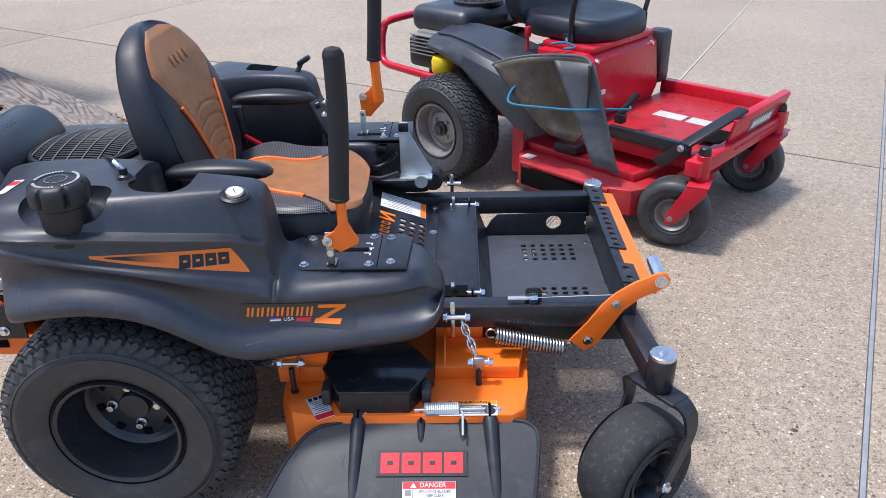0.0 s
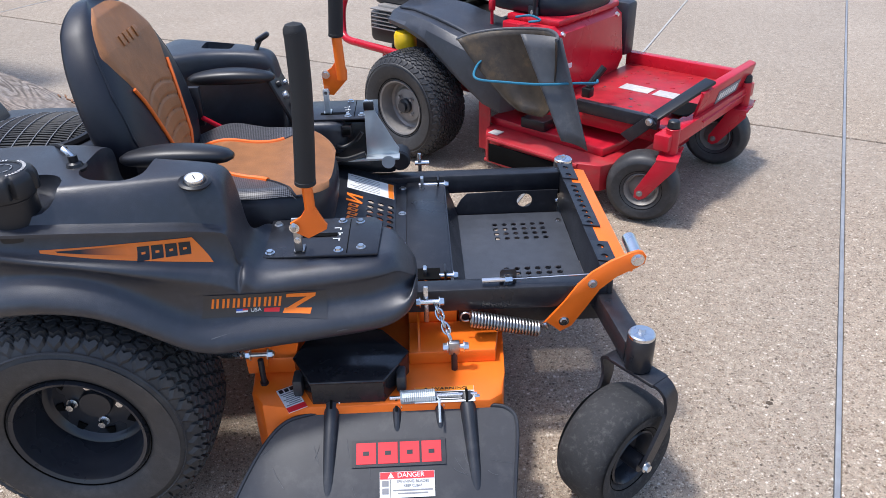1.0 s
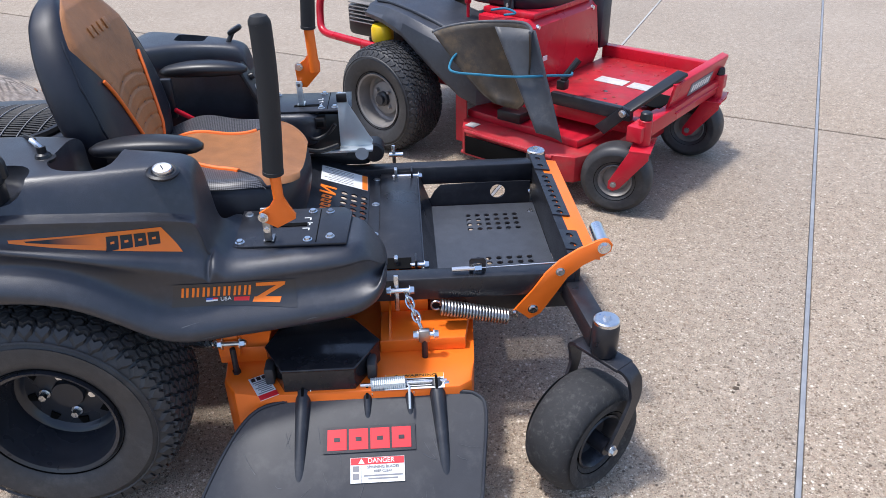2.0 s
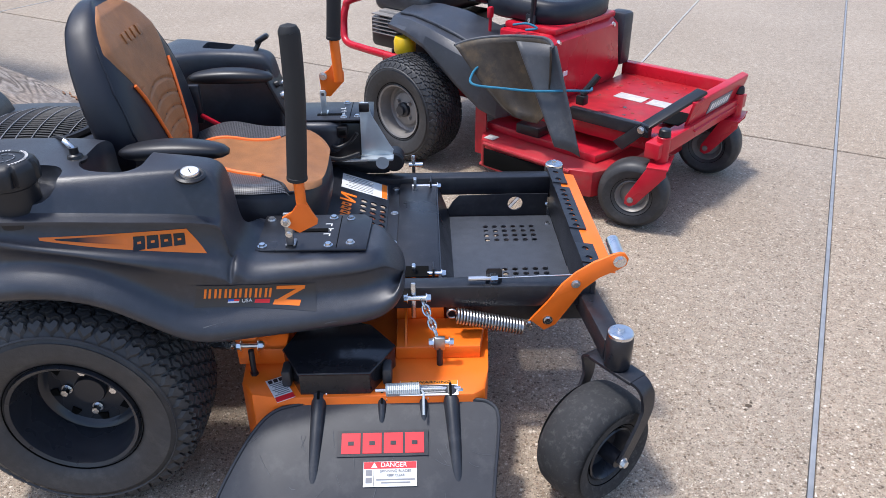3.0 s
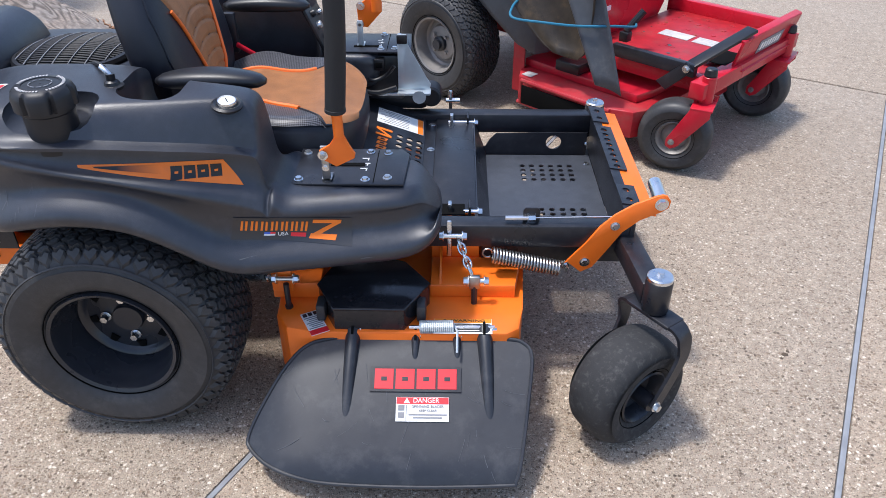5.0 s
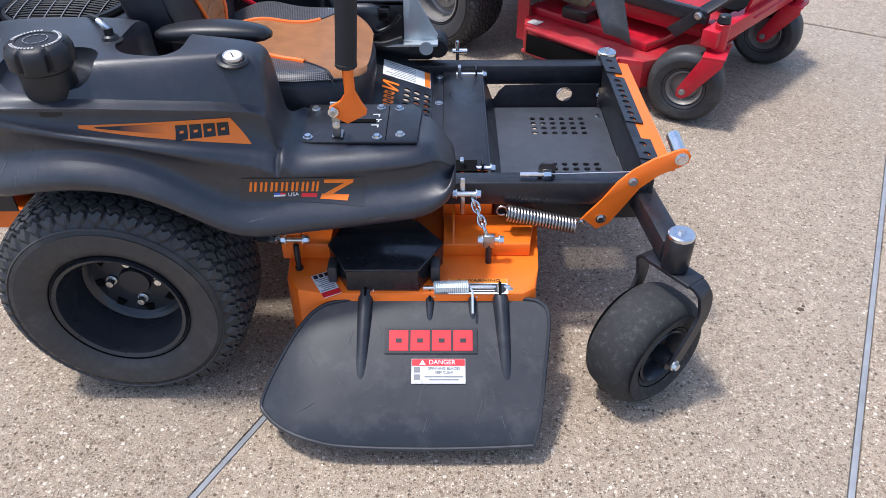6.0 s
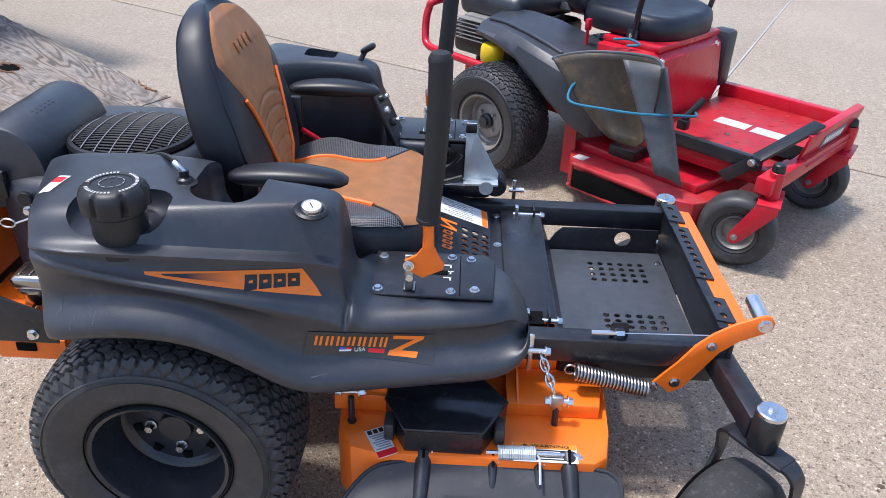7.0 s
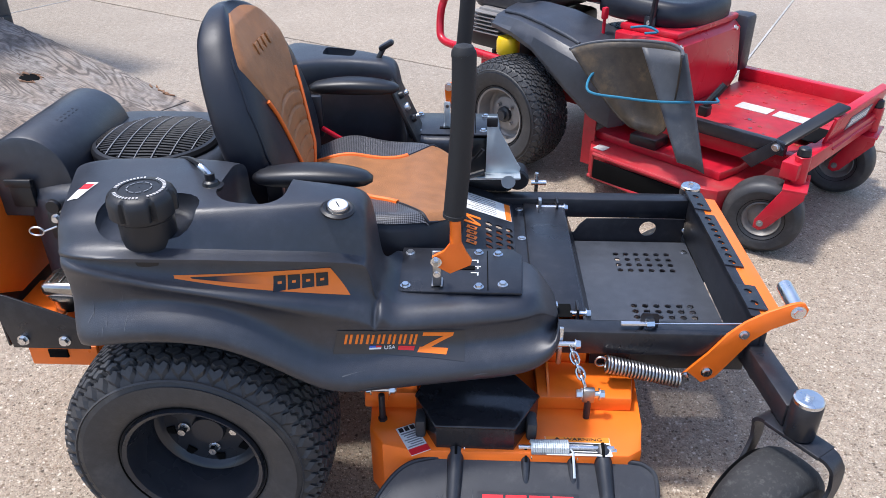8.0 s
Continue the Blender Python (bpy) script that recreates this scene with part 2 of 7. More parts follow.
def plywood_material():
    """Weathered veneer: contour-like growth lines, loose fibres, grey and brown patches."""
    m = bpy.data.materials.new("weathered_plywood")
    m.use_nodes = True
    n, l = m.node_tree.nodes, m.node_tree.links
    b = n["Principled BSDF"]
    co = n.new("ShaderNodeTexCoord")

    def stretched(sx, sy, det, ro=0.55, dist=0.0):
        mp = n.new("ShaderNodeMapping"); mp.inputs["Scale"].default_value = (sx, sy, sy)
        l.new(co.outputs["Object"], mp.inputs[0])
        t = n.new("ShaderNodeTexNoise"); t.inputs["Scale"].default_value = 1.0; t.inputs["Detail"].default_value = det
        t.inputs["Roughness"].default_value = ro; t.inputs["Distortion"].default_value = dist
        l.new(mp.outputs[0], t.inputs["Vector"]); return t.outputs["Fac"]

    def rng_(src, a, c, d, e):
        r = n.new("ShaderNodeMapRange")
        for k, v in zip(("From Min", "From Max", "To Min", "To Max"), (a, c, d, e)):
            r.inputs[k].default_value = v
        l.new(src, r.inputs["Value"]); return r.outputs[0]

    def math_(op, a, c):
        k = n.new("ShaderNodeMath"); k.operation = op
        for i, v in enumerate((a, c)):
            if isinstance(v, (int, float)):
                k.inputs[i].default_value = v
            else:
                l.new(v, k.inputs[i])
        return k.outputs[0]

    def mixc(f, a, c, mode="MIX"):
        k = n.new("ShaderNodeMix"); k.data_type = "RGBA"; k.blend_type = mode
        for sock, v in (("Factor", f), ("A", a), ("B", c)):
            if isinstance(v, (tuple, float, int)):
                k.inputs[sock].default_value = v
            else:
                l.new(v, k.inputs[sock])
        return k.outputs["Result"]

    field = stretched(0.75, 3.4, 3.5, 0.52, 0.35)
    line = math_("SINE", math_("MULTIPLY", field, 230.0), 0.0)
    thin = rng_(line, -1.0, 0.4, 1.0, 0.0)
    fade = rng_(stretched(2.2, 5.0, 3.0), 0.34, 0.56, 0.25, 1.0)
    fibre = stretched(7.0, 110.0, 5.0, 0.7)
    patch = stretched(1.6, 3.2, 5.0, 0.65)
    blot = stretched(6.0, 11.0, 6.0, 0.7)
    col = mixc(rng_(patch, 0.40, 0.60, 0, 1), (0.265, 0.232, 0.205, 1), (0.285, 0.218, 0.168, 1))
    col = mixc(math_("MULTIPLY", thin, fade), col, (0.105, 0.084, 0.070, 1))
    col = mixc(rng_(blot, 0.52, 0.70, 0, 0.5), col, (0.35, 0.32, 0.295, 1))
    col = mixc(rng_(stretched(3.0, 4.5, 5.0, 0.7), 0.52, 0.66, 0, 0.7), col, (0.09, 0.07, 0.058, 1))
    col = mixc(1.0, col, rng_(fibre, 0.32, 0.68, 0.62, 1.3), "MULTIPLY")
    l.new(col, b.inputs["Base Color"])
    b.inputs["Roughness"].default_value = 0.82
    h = math_("SUBTRACT", fibre, math_("MULTIPLY", thin, 0.5))
    bp = n.new("ShaderNodeBump"); bp.inputs["Strength"].default_value = 0.7; bp.inputs["Distance"].default_value = 0.004
    l.new(h, bp.inputs["Height"]); l.new(bp.outputs[0], b.inputs["Normal"])
    return m


PLYWOOD = plywood_material()

def fading_print():
    """Black ink that thins out into orange along the decal."""
    m = bpy.data.materials.new("fading_print")
    m.use_nodes = True
    n, l = m.node_tree.nodes, m.node_tree.links
    co, sp, r, k = n.new("ShaderNodeTexCoord"), n.new("ShaderNodeSeparateXYZ"), n.new("ShaderNodeMapRange"), n.new("ShaderNodeMix")
    k.data_type = "RGBA"
    r.inputs["From Min"].default_value, r.inputs["From Max"].default_value = 0.125, 0.205
    k.inputs["A"].default_value, k.inputs["B"].default_value = (0.010, 0.010, 0.011, 1), (0.88, 0.20, 0.014, 1)
    l.new(co.outputs["Object"], sp.inputs[0]); l.new(sp.outputs[0], r.inputs["Value"]); l.new(r.outputs[0], k.inputs["Factor"])
    l.new(k.outputs["Result"], n["Principled BSDF"].inputs["Base Color"])
    n["Principled BSDF"].inputs["Roughness"].default_value = 0.4
    return m


FADE = fading_print()

# ---- shape helpers ----
def part(name, bm, material, parent=None, label="", smooth=True, angle=35):
    me = bpy.data.meshes.new(name)
    bmesh.ops.recalc_face_normals(bm, faces=bm.faces)
    bm.to_mesh(me)
    bm.free()
    if smooth:
        me.shade_smooth()
        me.set_sharp_from_angle(angle=radians(angle))
    me.materials.append(material)
    ob = new(name, me)
    if parent:
        ob.parent = parent
    if label:
        ob["label"] = label
    return ob


def thing(name, label, category, group="", m=None):
    ob = new(name)
    ob.empty_display_size = 0.1
    if m is not None:
        ob.matrix_world = m
    return tagged(ob, label, category, group)


def B():
    return bmesh.new()


def xform(bm, verts, m):
    bmesh.ops.transform(bm, matrix=m, verts=verts)


def box(bm, c, s, bev=0.004, m=None, seg=2):
    r = bmesh.ops.create_cube(bm, size=1.0)
    vs = r["verts"]
    xform(bm, vs, Matrix.Translation(c) @ Matrix.Diagonal((*s, 1)))
    if bev:
        es = {e for v in vs for e in v.link_edges}
        k = bmesh.ops.bevel(bm, geom=list(es), offset=min(bev, min(s) * 0.45), segments=seg, affect="EDGES", profile=0.5)
        vs = list({v for v in k["verts"]} | {v for v in vs if v.is_valid})
    if m is not None:
        xform(bm, vs, m)
    return bm


def cyl(bm, p0, p1, r0, r1=None, seg=20, bev=0.0):
    p0, p1 = Vector(p0), Vector(p1)
    r1 = r0 if r1 is None else r1
    d = p1 - p0
    q = d.to_track_quat("Z", "Y").to_matrix().to_4x4()
    prof = [(0, 0.0), (r0 - bev, 0.0), (r0, bev), (r1, d.length - bev), (r1 - bev, d.length), (0, d.length)] if bev else [(0, 0), (r0, 0), (r1, d.length), (0, d.length)]
    return spin(bm, prof, seg, Matrix.Translation(p0) @ q)


def spin(bm, prof, seg, m):
    """Turn a profile of (radius, height) about the local z axis."""
    rings = []
    for r, z in prof:
        if r < 1e-6:
            rings.append([bm.verts.new(m @ Vector((0, 0, z)))])
        else:
            rings.append([bm.verts.new(m @ Vector((r * math.cos(2 * math.pi * i / seg), r * math.sin(2 * math.pi * i / seg), z))) for i in range(seg)])
    for a, b in zip(rings, rings[1:]):
        for i in range(seg):
            j = (i + 1) % seg
            vs = [a[i % len(a)], a[j % len(a)], b[j % len(b)], b[i % len(b)]]
            uniq = list(dict.fromkeys(vs))
            if len(uniq) > 2:
                bm.faces.new(uniq)
    return bm


YAX = pose(0, 0, 0, 90, 0, 0)          # local z turned to world -y


def sweep(bm, pts, r, seg=10, closed=False, rad=None):
    """A round bar along a line of points; rad may give a radius for each point."""
    pts = [Vector(p) for p in pts]
    n = len(pts)
    rings = []
    up = None
    for i, p in enumerate(pts):
        a = pts[i - 1] if i or closed else p
        c = pts[(i + 1) % n] if i < n - 1 or closed else p
        t = (c - a).normalized()
        if up is None:
            up = t.orthogonal().normalized()
        up = (up - t * up.dot(t)).normalized()
        side = t.cross(up)
        rr = rad[i] if rad else r
        rings.append([bm.verts.new(p + (up * math.cos(2 * math.pi * k / seg) + side * math.sin(2 * math.pi * k / seg)) * rr) for k in range(seg)])
    pairs = list(zip(rings, rings[1:])) + ([(rings[-1], rings[0])] if closed else [])
    for a, b in pairs:
        for k in range(seg):
            j = (k + 1) % seg
            bm.faces.new((a[k], a[j], b[j], b[k]))
    if not closed:
        bm.faces.new(rings[0][::-1]); bm.faces.new(rings[-1])
    return bm


def prism(bm, pts, m, depth, bev=0.0):
    """A flat outline of (u, v) made depth thick along local z, from 0 to depth, put at m."""
    a = [bm.verts.new(m @ Vector((u, v, 0))) for u, v in pts]
    b = [bm.verts.new(m @ Vector((u, v, depth))) for u, v in pts]
    fs = [bm.faces.new(a[::-1]), bm.faces.new(b)]
    n = len(pts)
    for i in range(n):
        fs.append(bm.faces.new((a[i], a[(i + 1) % n], b[(i + 1) % n], b[i])))
    if bev:
        es = [e for f in fs[:2] for e in f.edges]
        bmesh.ops.bevel(bm, geom=es, offset=bev, segments=2, affect="EDGES", profile=0.5)
    return bm


def smooth_line(pts, n=8):
    """Catmull-Rom points through pts."""
    ps = [Vector(p) for p in pts]
    ps = [ps[0] * 2 - ps[1]] + ps + [ps[-1] * 2 - ps[-2]]
    out = []
    for i in range(1, len(ps) - 2):
        a, b, c, d = ps[i - 1:i + 3]
        for k in range(n):
            t = k / n
            out.append(0.5 * (2 * b + (c - a) * t + (2 * a - 5 * b + 4 * c - d) * t * t + (3 * b - a - 3 * c + d) * t ** 3))
    return out + [ps[-2]]


def interp(x, xs, ys):
    return float(np.interp(x, xs, ys))


def grid(bm, rows, close_u=False):
    """Quads over rows of points."""
    vs = [[bm.verts.new(p) for p in r] for r in rows]
    for a, b in zip(vs, vs[1:]):
        n = len(a)
        for i in range(n if close_u else n - 1):
            j = (i + 1) % n
            bm.faces.new((a[i], a[j], b[j], b[i]))
    return vs


def bolt(parent, p, way, r=0.008, h=0.008, name="bolt", material=None):
    """A flanged hex bolt head at p that points along way."""
    bm = B()
    p, way = Vector(p), Vector(way).normalized()
    cyl(bm, p, p + way * 0.002, r * 1.35, seg=14)
    cyl(bm, p + way * 0.002, p + way * h, r, r * 0.92, seg=6)
    return part(name, bm, material or ZINC, parent, smooth=True, angle=30)


def baked(ob, cutters=()):
    """Apply an object's modifiers and cut the given shapes out of it."""
    for c in cutters:
        k = ob.modifiers.new("cut", "BOOLEAN")
        k.operation, k.object, k.solver = "DIFFERENCE", c, "EXACT"
    dg = bpy.context.evaluated_depsgraph_get()
    dg.update()
    me = bpy.data.meshes.new_from_object(ob.evaluated_get(dg))
    ob.modifiers.clear()
    old = ob.data
    ob.data = me
    me.name = ob.name
    bpy.data.meshes.remove(old)
    for c in cutters:
        d = c.data
        bpy.data.objects.remove(c)
        bpy.data.meshes.remove(d)
    me.shade_smooth()
    me.set_sharp_from_angle(angle=radians(40))
    return ob


def lettering(body, size, m, material, parent, name="lettering", depth=0.0006):
    """Raised print in the built-in font, its middle at m."""
    cu = bpy.data.curves.new(name, "FONT")
    cu.body, cu.size, cu.align_x, cu.align_y, cu.extrude = body, size, "CENTER", "CENTER", depth
    tmp = new(name, cu)
    dg = bpy.context.evaluated_depsgraph_get()
    dg.update()
    me = bpy.data.meshes.new_from_object(tmp.evaluated_get(dg))
    bpy.data.objects.remove(tmp)
    bpy.data.curves.remove(cu)
    me.transform(m)
    me.materials.clear()
    me.materials.append(material)
    ob = new(name, me)
    ob.parent = parent
    return ob

# ---- ground ----
bm = B()
box(bm, (0, 0, -0.06), (1600, 1600, 0.1), 0)
GROUND = tagged(part("ground", bm, JOINT, smooth=False), "grey ground under a yard of concrete slabs", "ground", kind="structure")
U = Vector((0.460, 0.888)).normalized()
V = Vector((-0.860, 0.516)).normalized()


def meet(p, q):
    """Where the joint along U through p crosses the joint along V through q."""
    d = U.x * -V.y + V.x * U.y
    w = q - p
    s = (w.x * -V.y + V.x * w.y) / d
    return p + U * s


ALONG = [Vector(p) for p in ((9.5, 0.0), (5.6, 0.6), (1.997, 0.0), (0.615, 0.0), (-5.55, 0.0), (-10.4, 0.0), (-16.0, 0.0))]
ACROSS = [Vector(p) for p in ((0, -7.5), (0, -2.9), (2.83, 1.605), (2.83, 7.6), (2.83, 13.5), (2.83, 20.0))]
PAVING = tagged(new("pavement"), "pale exposed-aggregate concrete slabs with open joints", "pavement", kind="structure")
for i in range(len(ALONG) - 1):
    for j in range(len(ACROSS) - 1):
        c = [meet(ALONG[i], ACROSS[j]), meet(ALONG[i + 1], ACROSS[j]), meet(ALONG[i + 1], ACROSS[j + 1]), meet(ALONG[i], ACROSS[j + 1])]
        mid = sum(c, Vector((0, 0))) / 4
        gap = 0.0085
        pts = []
        for k in range(4):
            p, a, b = c[k], c[(k - 1) % 4], c[(k + 1) % 4]
            pts.append(p + (a - p).normalized() * gap + (b - p).normalized() * gap)
        bm = B()
        prism(bm, [(p.x, p.y) for p in pts], Matrix.Translation((0, 0, -0.03)), 0.03, 0.004)
        part("slab", bm, CONCRETE, PAVING)
for p0, ys in ((ALONG[2], (-9, 26)), (ALONG[3], (-9, 3))):
    bm = B()
    a, b = p0 + U * ys[0], p0 + U * ys[1]
    w = Vector((U.y, -U.x)) * 0.0065
    prism(bm, [(a + w)[:], (b + w)[:], (b - w)[:], (a - w)[:]], Matrix.Translation((0, 0, -0.02)), 0.018, 0.001)
    part("joint_strip", bm, STRIP, PAVING, "grey metal joint strip")

for p0, ys in ((ALONG[3], (3.05, 26)), (ALONG[4], (-6, 26))):
    a, b = p0 + U * ys[0], p0 + U * ys[1]
    w = Vector((U.y, -U.x)) * 0.007
    bm = B()
    prism(bm, [(a + w)[:], (b + w)[:], (b - w)[:], (a - w)[:]], Matrix.Translation((0, 0, -0.017)), 0.0195, 0.0)
    part("joint_filler", bm, PALE, PAVING, "pale joint filler")

DEBRIS = mat("dry_leaf", (0.085, 0.062, 0.042), 0.9, var=0.4, scale=60, bump=0.5)
for k, (x, y, r) in enumerate(((1.682, -0.234, 0.010), (1.695, -0.222, 0.006), (1.668, -0.25, 0.005), (2.62, 2.6, 0.015))):
    bm = B()
    rg = random.Random(k)
    ring = [(r * rg.uniform(0.5, 1.1) * math.cos(a), r * rg.uniform(0.5, 1.1) * math.sin(a)) for a in [2 * math.pi * i / 9 for i in range(9)]]
    prism(bm, ring, Matrix.Translation((x, y, 0.0)), r * 0.16, r * 0.05)
    tagged(part("leaf_fragment", bm, DEBRIS), "dry brown leaf fragment on the concrete", "leaf", "leaf fragments")

# ---- orange and black mower: forward is +x, its near side -y ----
MOWER = thing("zero_turn_mower", "black and orange zero-turn riding mower with brown leather seat", "lawn mower")
AX = Vector((0.015, 0, 0.272))       # rear axle


def tyre(parent, c, rad, half, rim, tread=None, material=RUBBER, m=None, crown=0.012, lug=0.009):
    """A tyre about a local y axis at c, with rounded shoulders; tread: lugs a row."""
    m = m or Matrix.Translation(c)
    r0 = rad - (lug if tread else 0)
    prof = [(rim, -half * 0.72), (rim + 0.012, -half * 0.86), (rim + (r0 - rim) * 0.35, -half * 0.98), (rim + (r0 - rim) * 0.62, -half), (r0 - 0.050, -half * 0.975), (r0 - 0.028, -half * 0.90), (r0 - 0.012, -half * 0.78), (r0 - 0.004, -half * 0.58), (r0 - 0.001, -half * 0.3), (r0, 0)]
    prof = prof + [(r, -h) for r, h in prof[-2::-1]]
    bm = B()
    spin(bm, prof, 72, m @ YAX)
    t = part("tyre", bm, material, parent, angle=60)
    for s in (-1, 1):
        for rr, k in (((rim + (r0 - rim) * 0.72, 0.985),) if tread else ()):
            bm = B()
            spin(bm, [(rr - 0.0025, s * half * (k - 0.01)), (rr, s * (half * k + 0.0022)), (rr + 0.0025, s * half * (k - 0.01))], 64, m @ YAX)
            part("sidewall_ring", bm, material, t)
        bm = B()
        spin(bm, [(rim + 0.0125, s * half * 0.85), (rim + 0.0140, s * (half * 0.885 + 0.0012)), (rim + 0.0160, s * half * 0.86)], 64, m @ YAX)
        part("bead_line", bm, BLACKHOLE, t)
    if tread:
        rows, per = tread
        verts, faces = [], []
        span = half * 1.84
        pitch, wide = 2 * math.pi / per, span / rows
        # interlocking six-sided lugs, each with a wavy sipe across its middle
        unit = wide / 1.5
        upper = ((-0.87, 0.12), (-0.30, 0.34), (0.30, -0.06), (0.87, 0.18), (0.74, 0.52), (0.0, 1.0), (-1.0, 0.48))
        lower = tuple((-u, -v) for u, v in upper)
        for row in range(rows):
            hh = (row + 0.5) / rows * span - span / 2
            for k in range(per):
                a0 = pitch * (k + 0.5 * (row % 2))
                for out in (upper, lower):
                    cv = 0.42 if out is upper else -0.42
                    base, n_ = len(verts), len(out)
                    for lift, tap in ((-0.004, 0.92), (lug, 0.78)):
                        for u, v in out:
                            h = hh + (cv + (v - cv) * tap) * unit * 0.93
                            aa = a0 + u * tap * pitch * 0.5 / 0.94
                            rr = r0 - interp(abs(h) / half, [0, 0.3, 0.58, 0.78, 0.90, 0.975, 1.05], [0, 0.001, 0.004, 0.012, 0.028, 0.050, 0.075]) + lift
                            verts.append(m @ Vector((rr * math.cos(aa), h, rr * math.sin(aa))))
                    faces.append(tuple(range(base + n_, base + 2 * n_)))
                    for i in range(n_):
                        faces.append((base + i, base + (i + 1) % n_, base + n_ + (i + 1) % n_, base + n_ + i))
        me = bpy.data.meshes.new("tread")
        me.from_pydata(verts, [], faces)
        bb = B(); bb.from_mesh(me); bpy.data.meshes.remove(me)
        tagged(part("tread", bb, material, t, angle=30), "blocky turf tread lugs", kind="stuff")
    return t


def drive_wheel(parent, y, side):
    """side -1: outside faces -y."""
    m = Matrix.Translation((AX.x, y, AX.z)) @ (Matrix.Identity(4) if side < 0 else pose(0, 0, 0, 0, 0, 180))
    hub = new("drive_wheel"); hub.parent = parent
    hub["label"] = "turf tyre on black steel rim"
    tyre(hub, None, 0.275, 0.123, 0.136, tread=(8, 46), m=m, lug=0.012)
    bm = B()
    # deep dish rim, opening towards -y; the profile is (radius, depth) with depth along -y
    prof = [(0.146, 0.098), (0.142, 0.112), (0.134, 0.108), (0.128, 0.088), (0.1265, 0.066), (0.1215, 0.058), (0.120, 0.034), (0.116, 0.028), (0.115, 0.012), (0.106, 0.008), (0.103, 0.004), (0.098, 0.0), (0.0, 0.0)]
    spin(bm, prof, 56, m @ YAX)
    part("rim", bm, RIM, hub)
    bm = B()
    spin(bm, [(0.0, 0.016), (0.034, 0.016), (0.036, 0.012), (0.036, 0.0)], 28, m @ YAX)
    part("hub_cap", bm, RIM, hub)
    for k in range(4):
        a = radians(3 + 90 * k)
        p = m @ Vector((0.056 * math.cos(a), -0.002, 0.056 * math.sin(a)))
        bolt(hub, p, m.to_3x3() @ Vector((0, -1, 0)), 0.0095, 0.018, "lug_nut")
    # rim slots: shade painted as black patches on the uncut disc
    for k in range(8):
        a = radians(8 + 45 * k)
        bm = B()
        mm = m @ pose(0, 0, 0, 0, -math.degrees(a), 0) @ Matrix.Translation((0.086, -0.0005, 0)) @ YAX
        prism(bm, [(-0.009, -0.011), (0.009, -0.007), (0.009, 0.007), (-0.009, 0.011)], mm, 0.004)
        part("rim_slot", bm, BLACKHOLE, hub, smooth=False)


drive_wheel(MOWER, -0.425, -1)
drive_wheel(MOWER, 0.425, 1)

# moulded fender with fuel tank: cross sections of (y, z), outer lip first
XS = [-0.135, -0.128, -0.10, -0.04, 0.04, 0.12, 0.18, 0.24, 0.29, 0.33, 0.352, 0.370, 0.380, 0.387, 0.393, 0.402, 0.415, 0.43, 0.50, 0.58, 0.64, 0.69, 0.715, 0.73, 0.742, 0.752]
LIP = ([-0.14, -0.12, -0.06, 0.0, 0.06, 0.12, 0.18, 0.24, 0.285, 0.32, 0.36, 0.5, 0.62, 0.66, 0.70, 0.73, 0.752], [0.572, 0.576, 0.592, 0.602, 0.603, 0.588, 0.556, 0.51, 0.472, 0.458, 0.452, 0.450, 0.452, 0.453, 0.463, 0.485, 0.51])
OUT = ([-0.14, -0.12, -0.08, 0.05, 0.2, 0.3, 0.45, 0.56, 0.65, 0.70, 0.73, 0.742, 0.752], [-0.54, -0.562, -0.572, -0.575, -0.555, -0.535, -0.502, -0.479, -0.466, -0.457, -0.445, -0.43, -0.40])
TOP = ([-0.14, -0.125, -0.1, 0.0, 0.3, 0.352, 0.370, 0.380, 0.387, 0.393, 0.402, 0.430, 0.6, 0.69, 0.715, 0.73, 0.742, 0.752], [0.78, 0.805, 0.815, 0.828, 0.812, 0.805, 0.797, 0.780, 0.73, 0.660, 0.632, 0.604, 0.602, 0.602, 0.60, 0.592, 0.57, 0.545])
SHELF = ([-0.14, -0.1, 0.0, 0.1, 0.2, 0.3, 0.362, 0.38, 0.387, 0.393, 0.402, 0.6, 0.69, 0.722, 0.742, 0.752], [0.752, 0.764, 0.766, 0.756, 0.740, 0.724, 0.706, 0.70, 0.67, 0.62, 0.592, 0.59, 0.588, 0.58, 0.555, 0.53])


CREASE = ((10, 0.6), (12, 0.9), (13, 1.0), (14, 1.0), (15, 0.6), (17, 0.45))


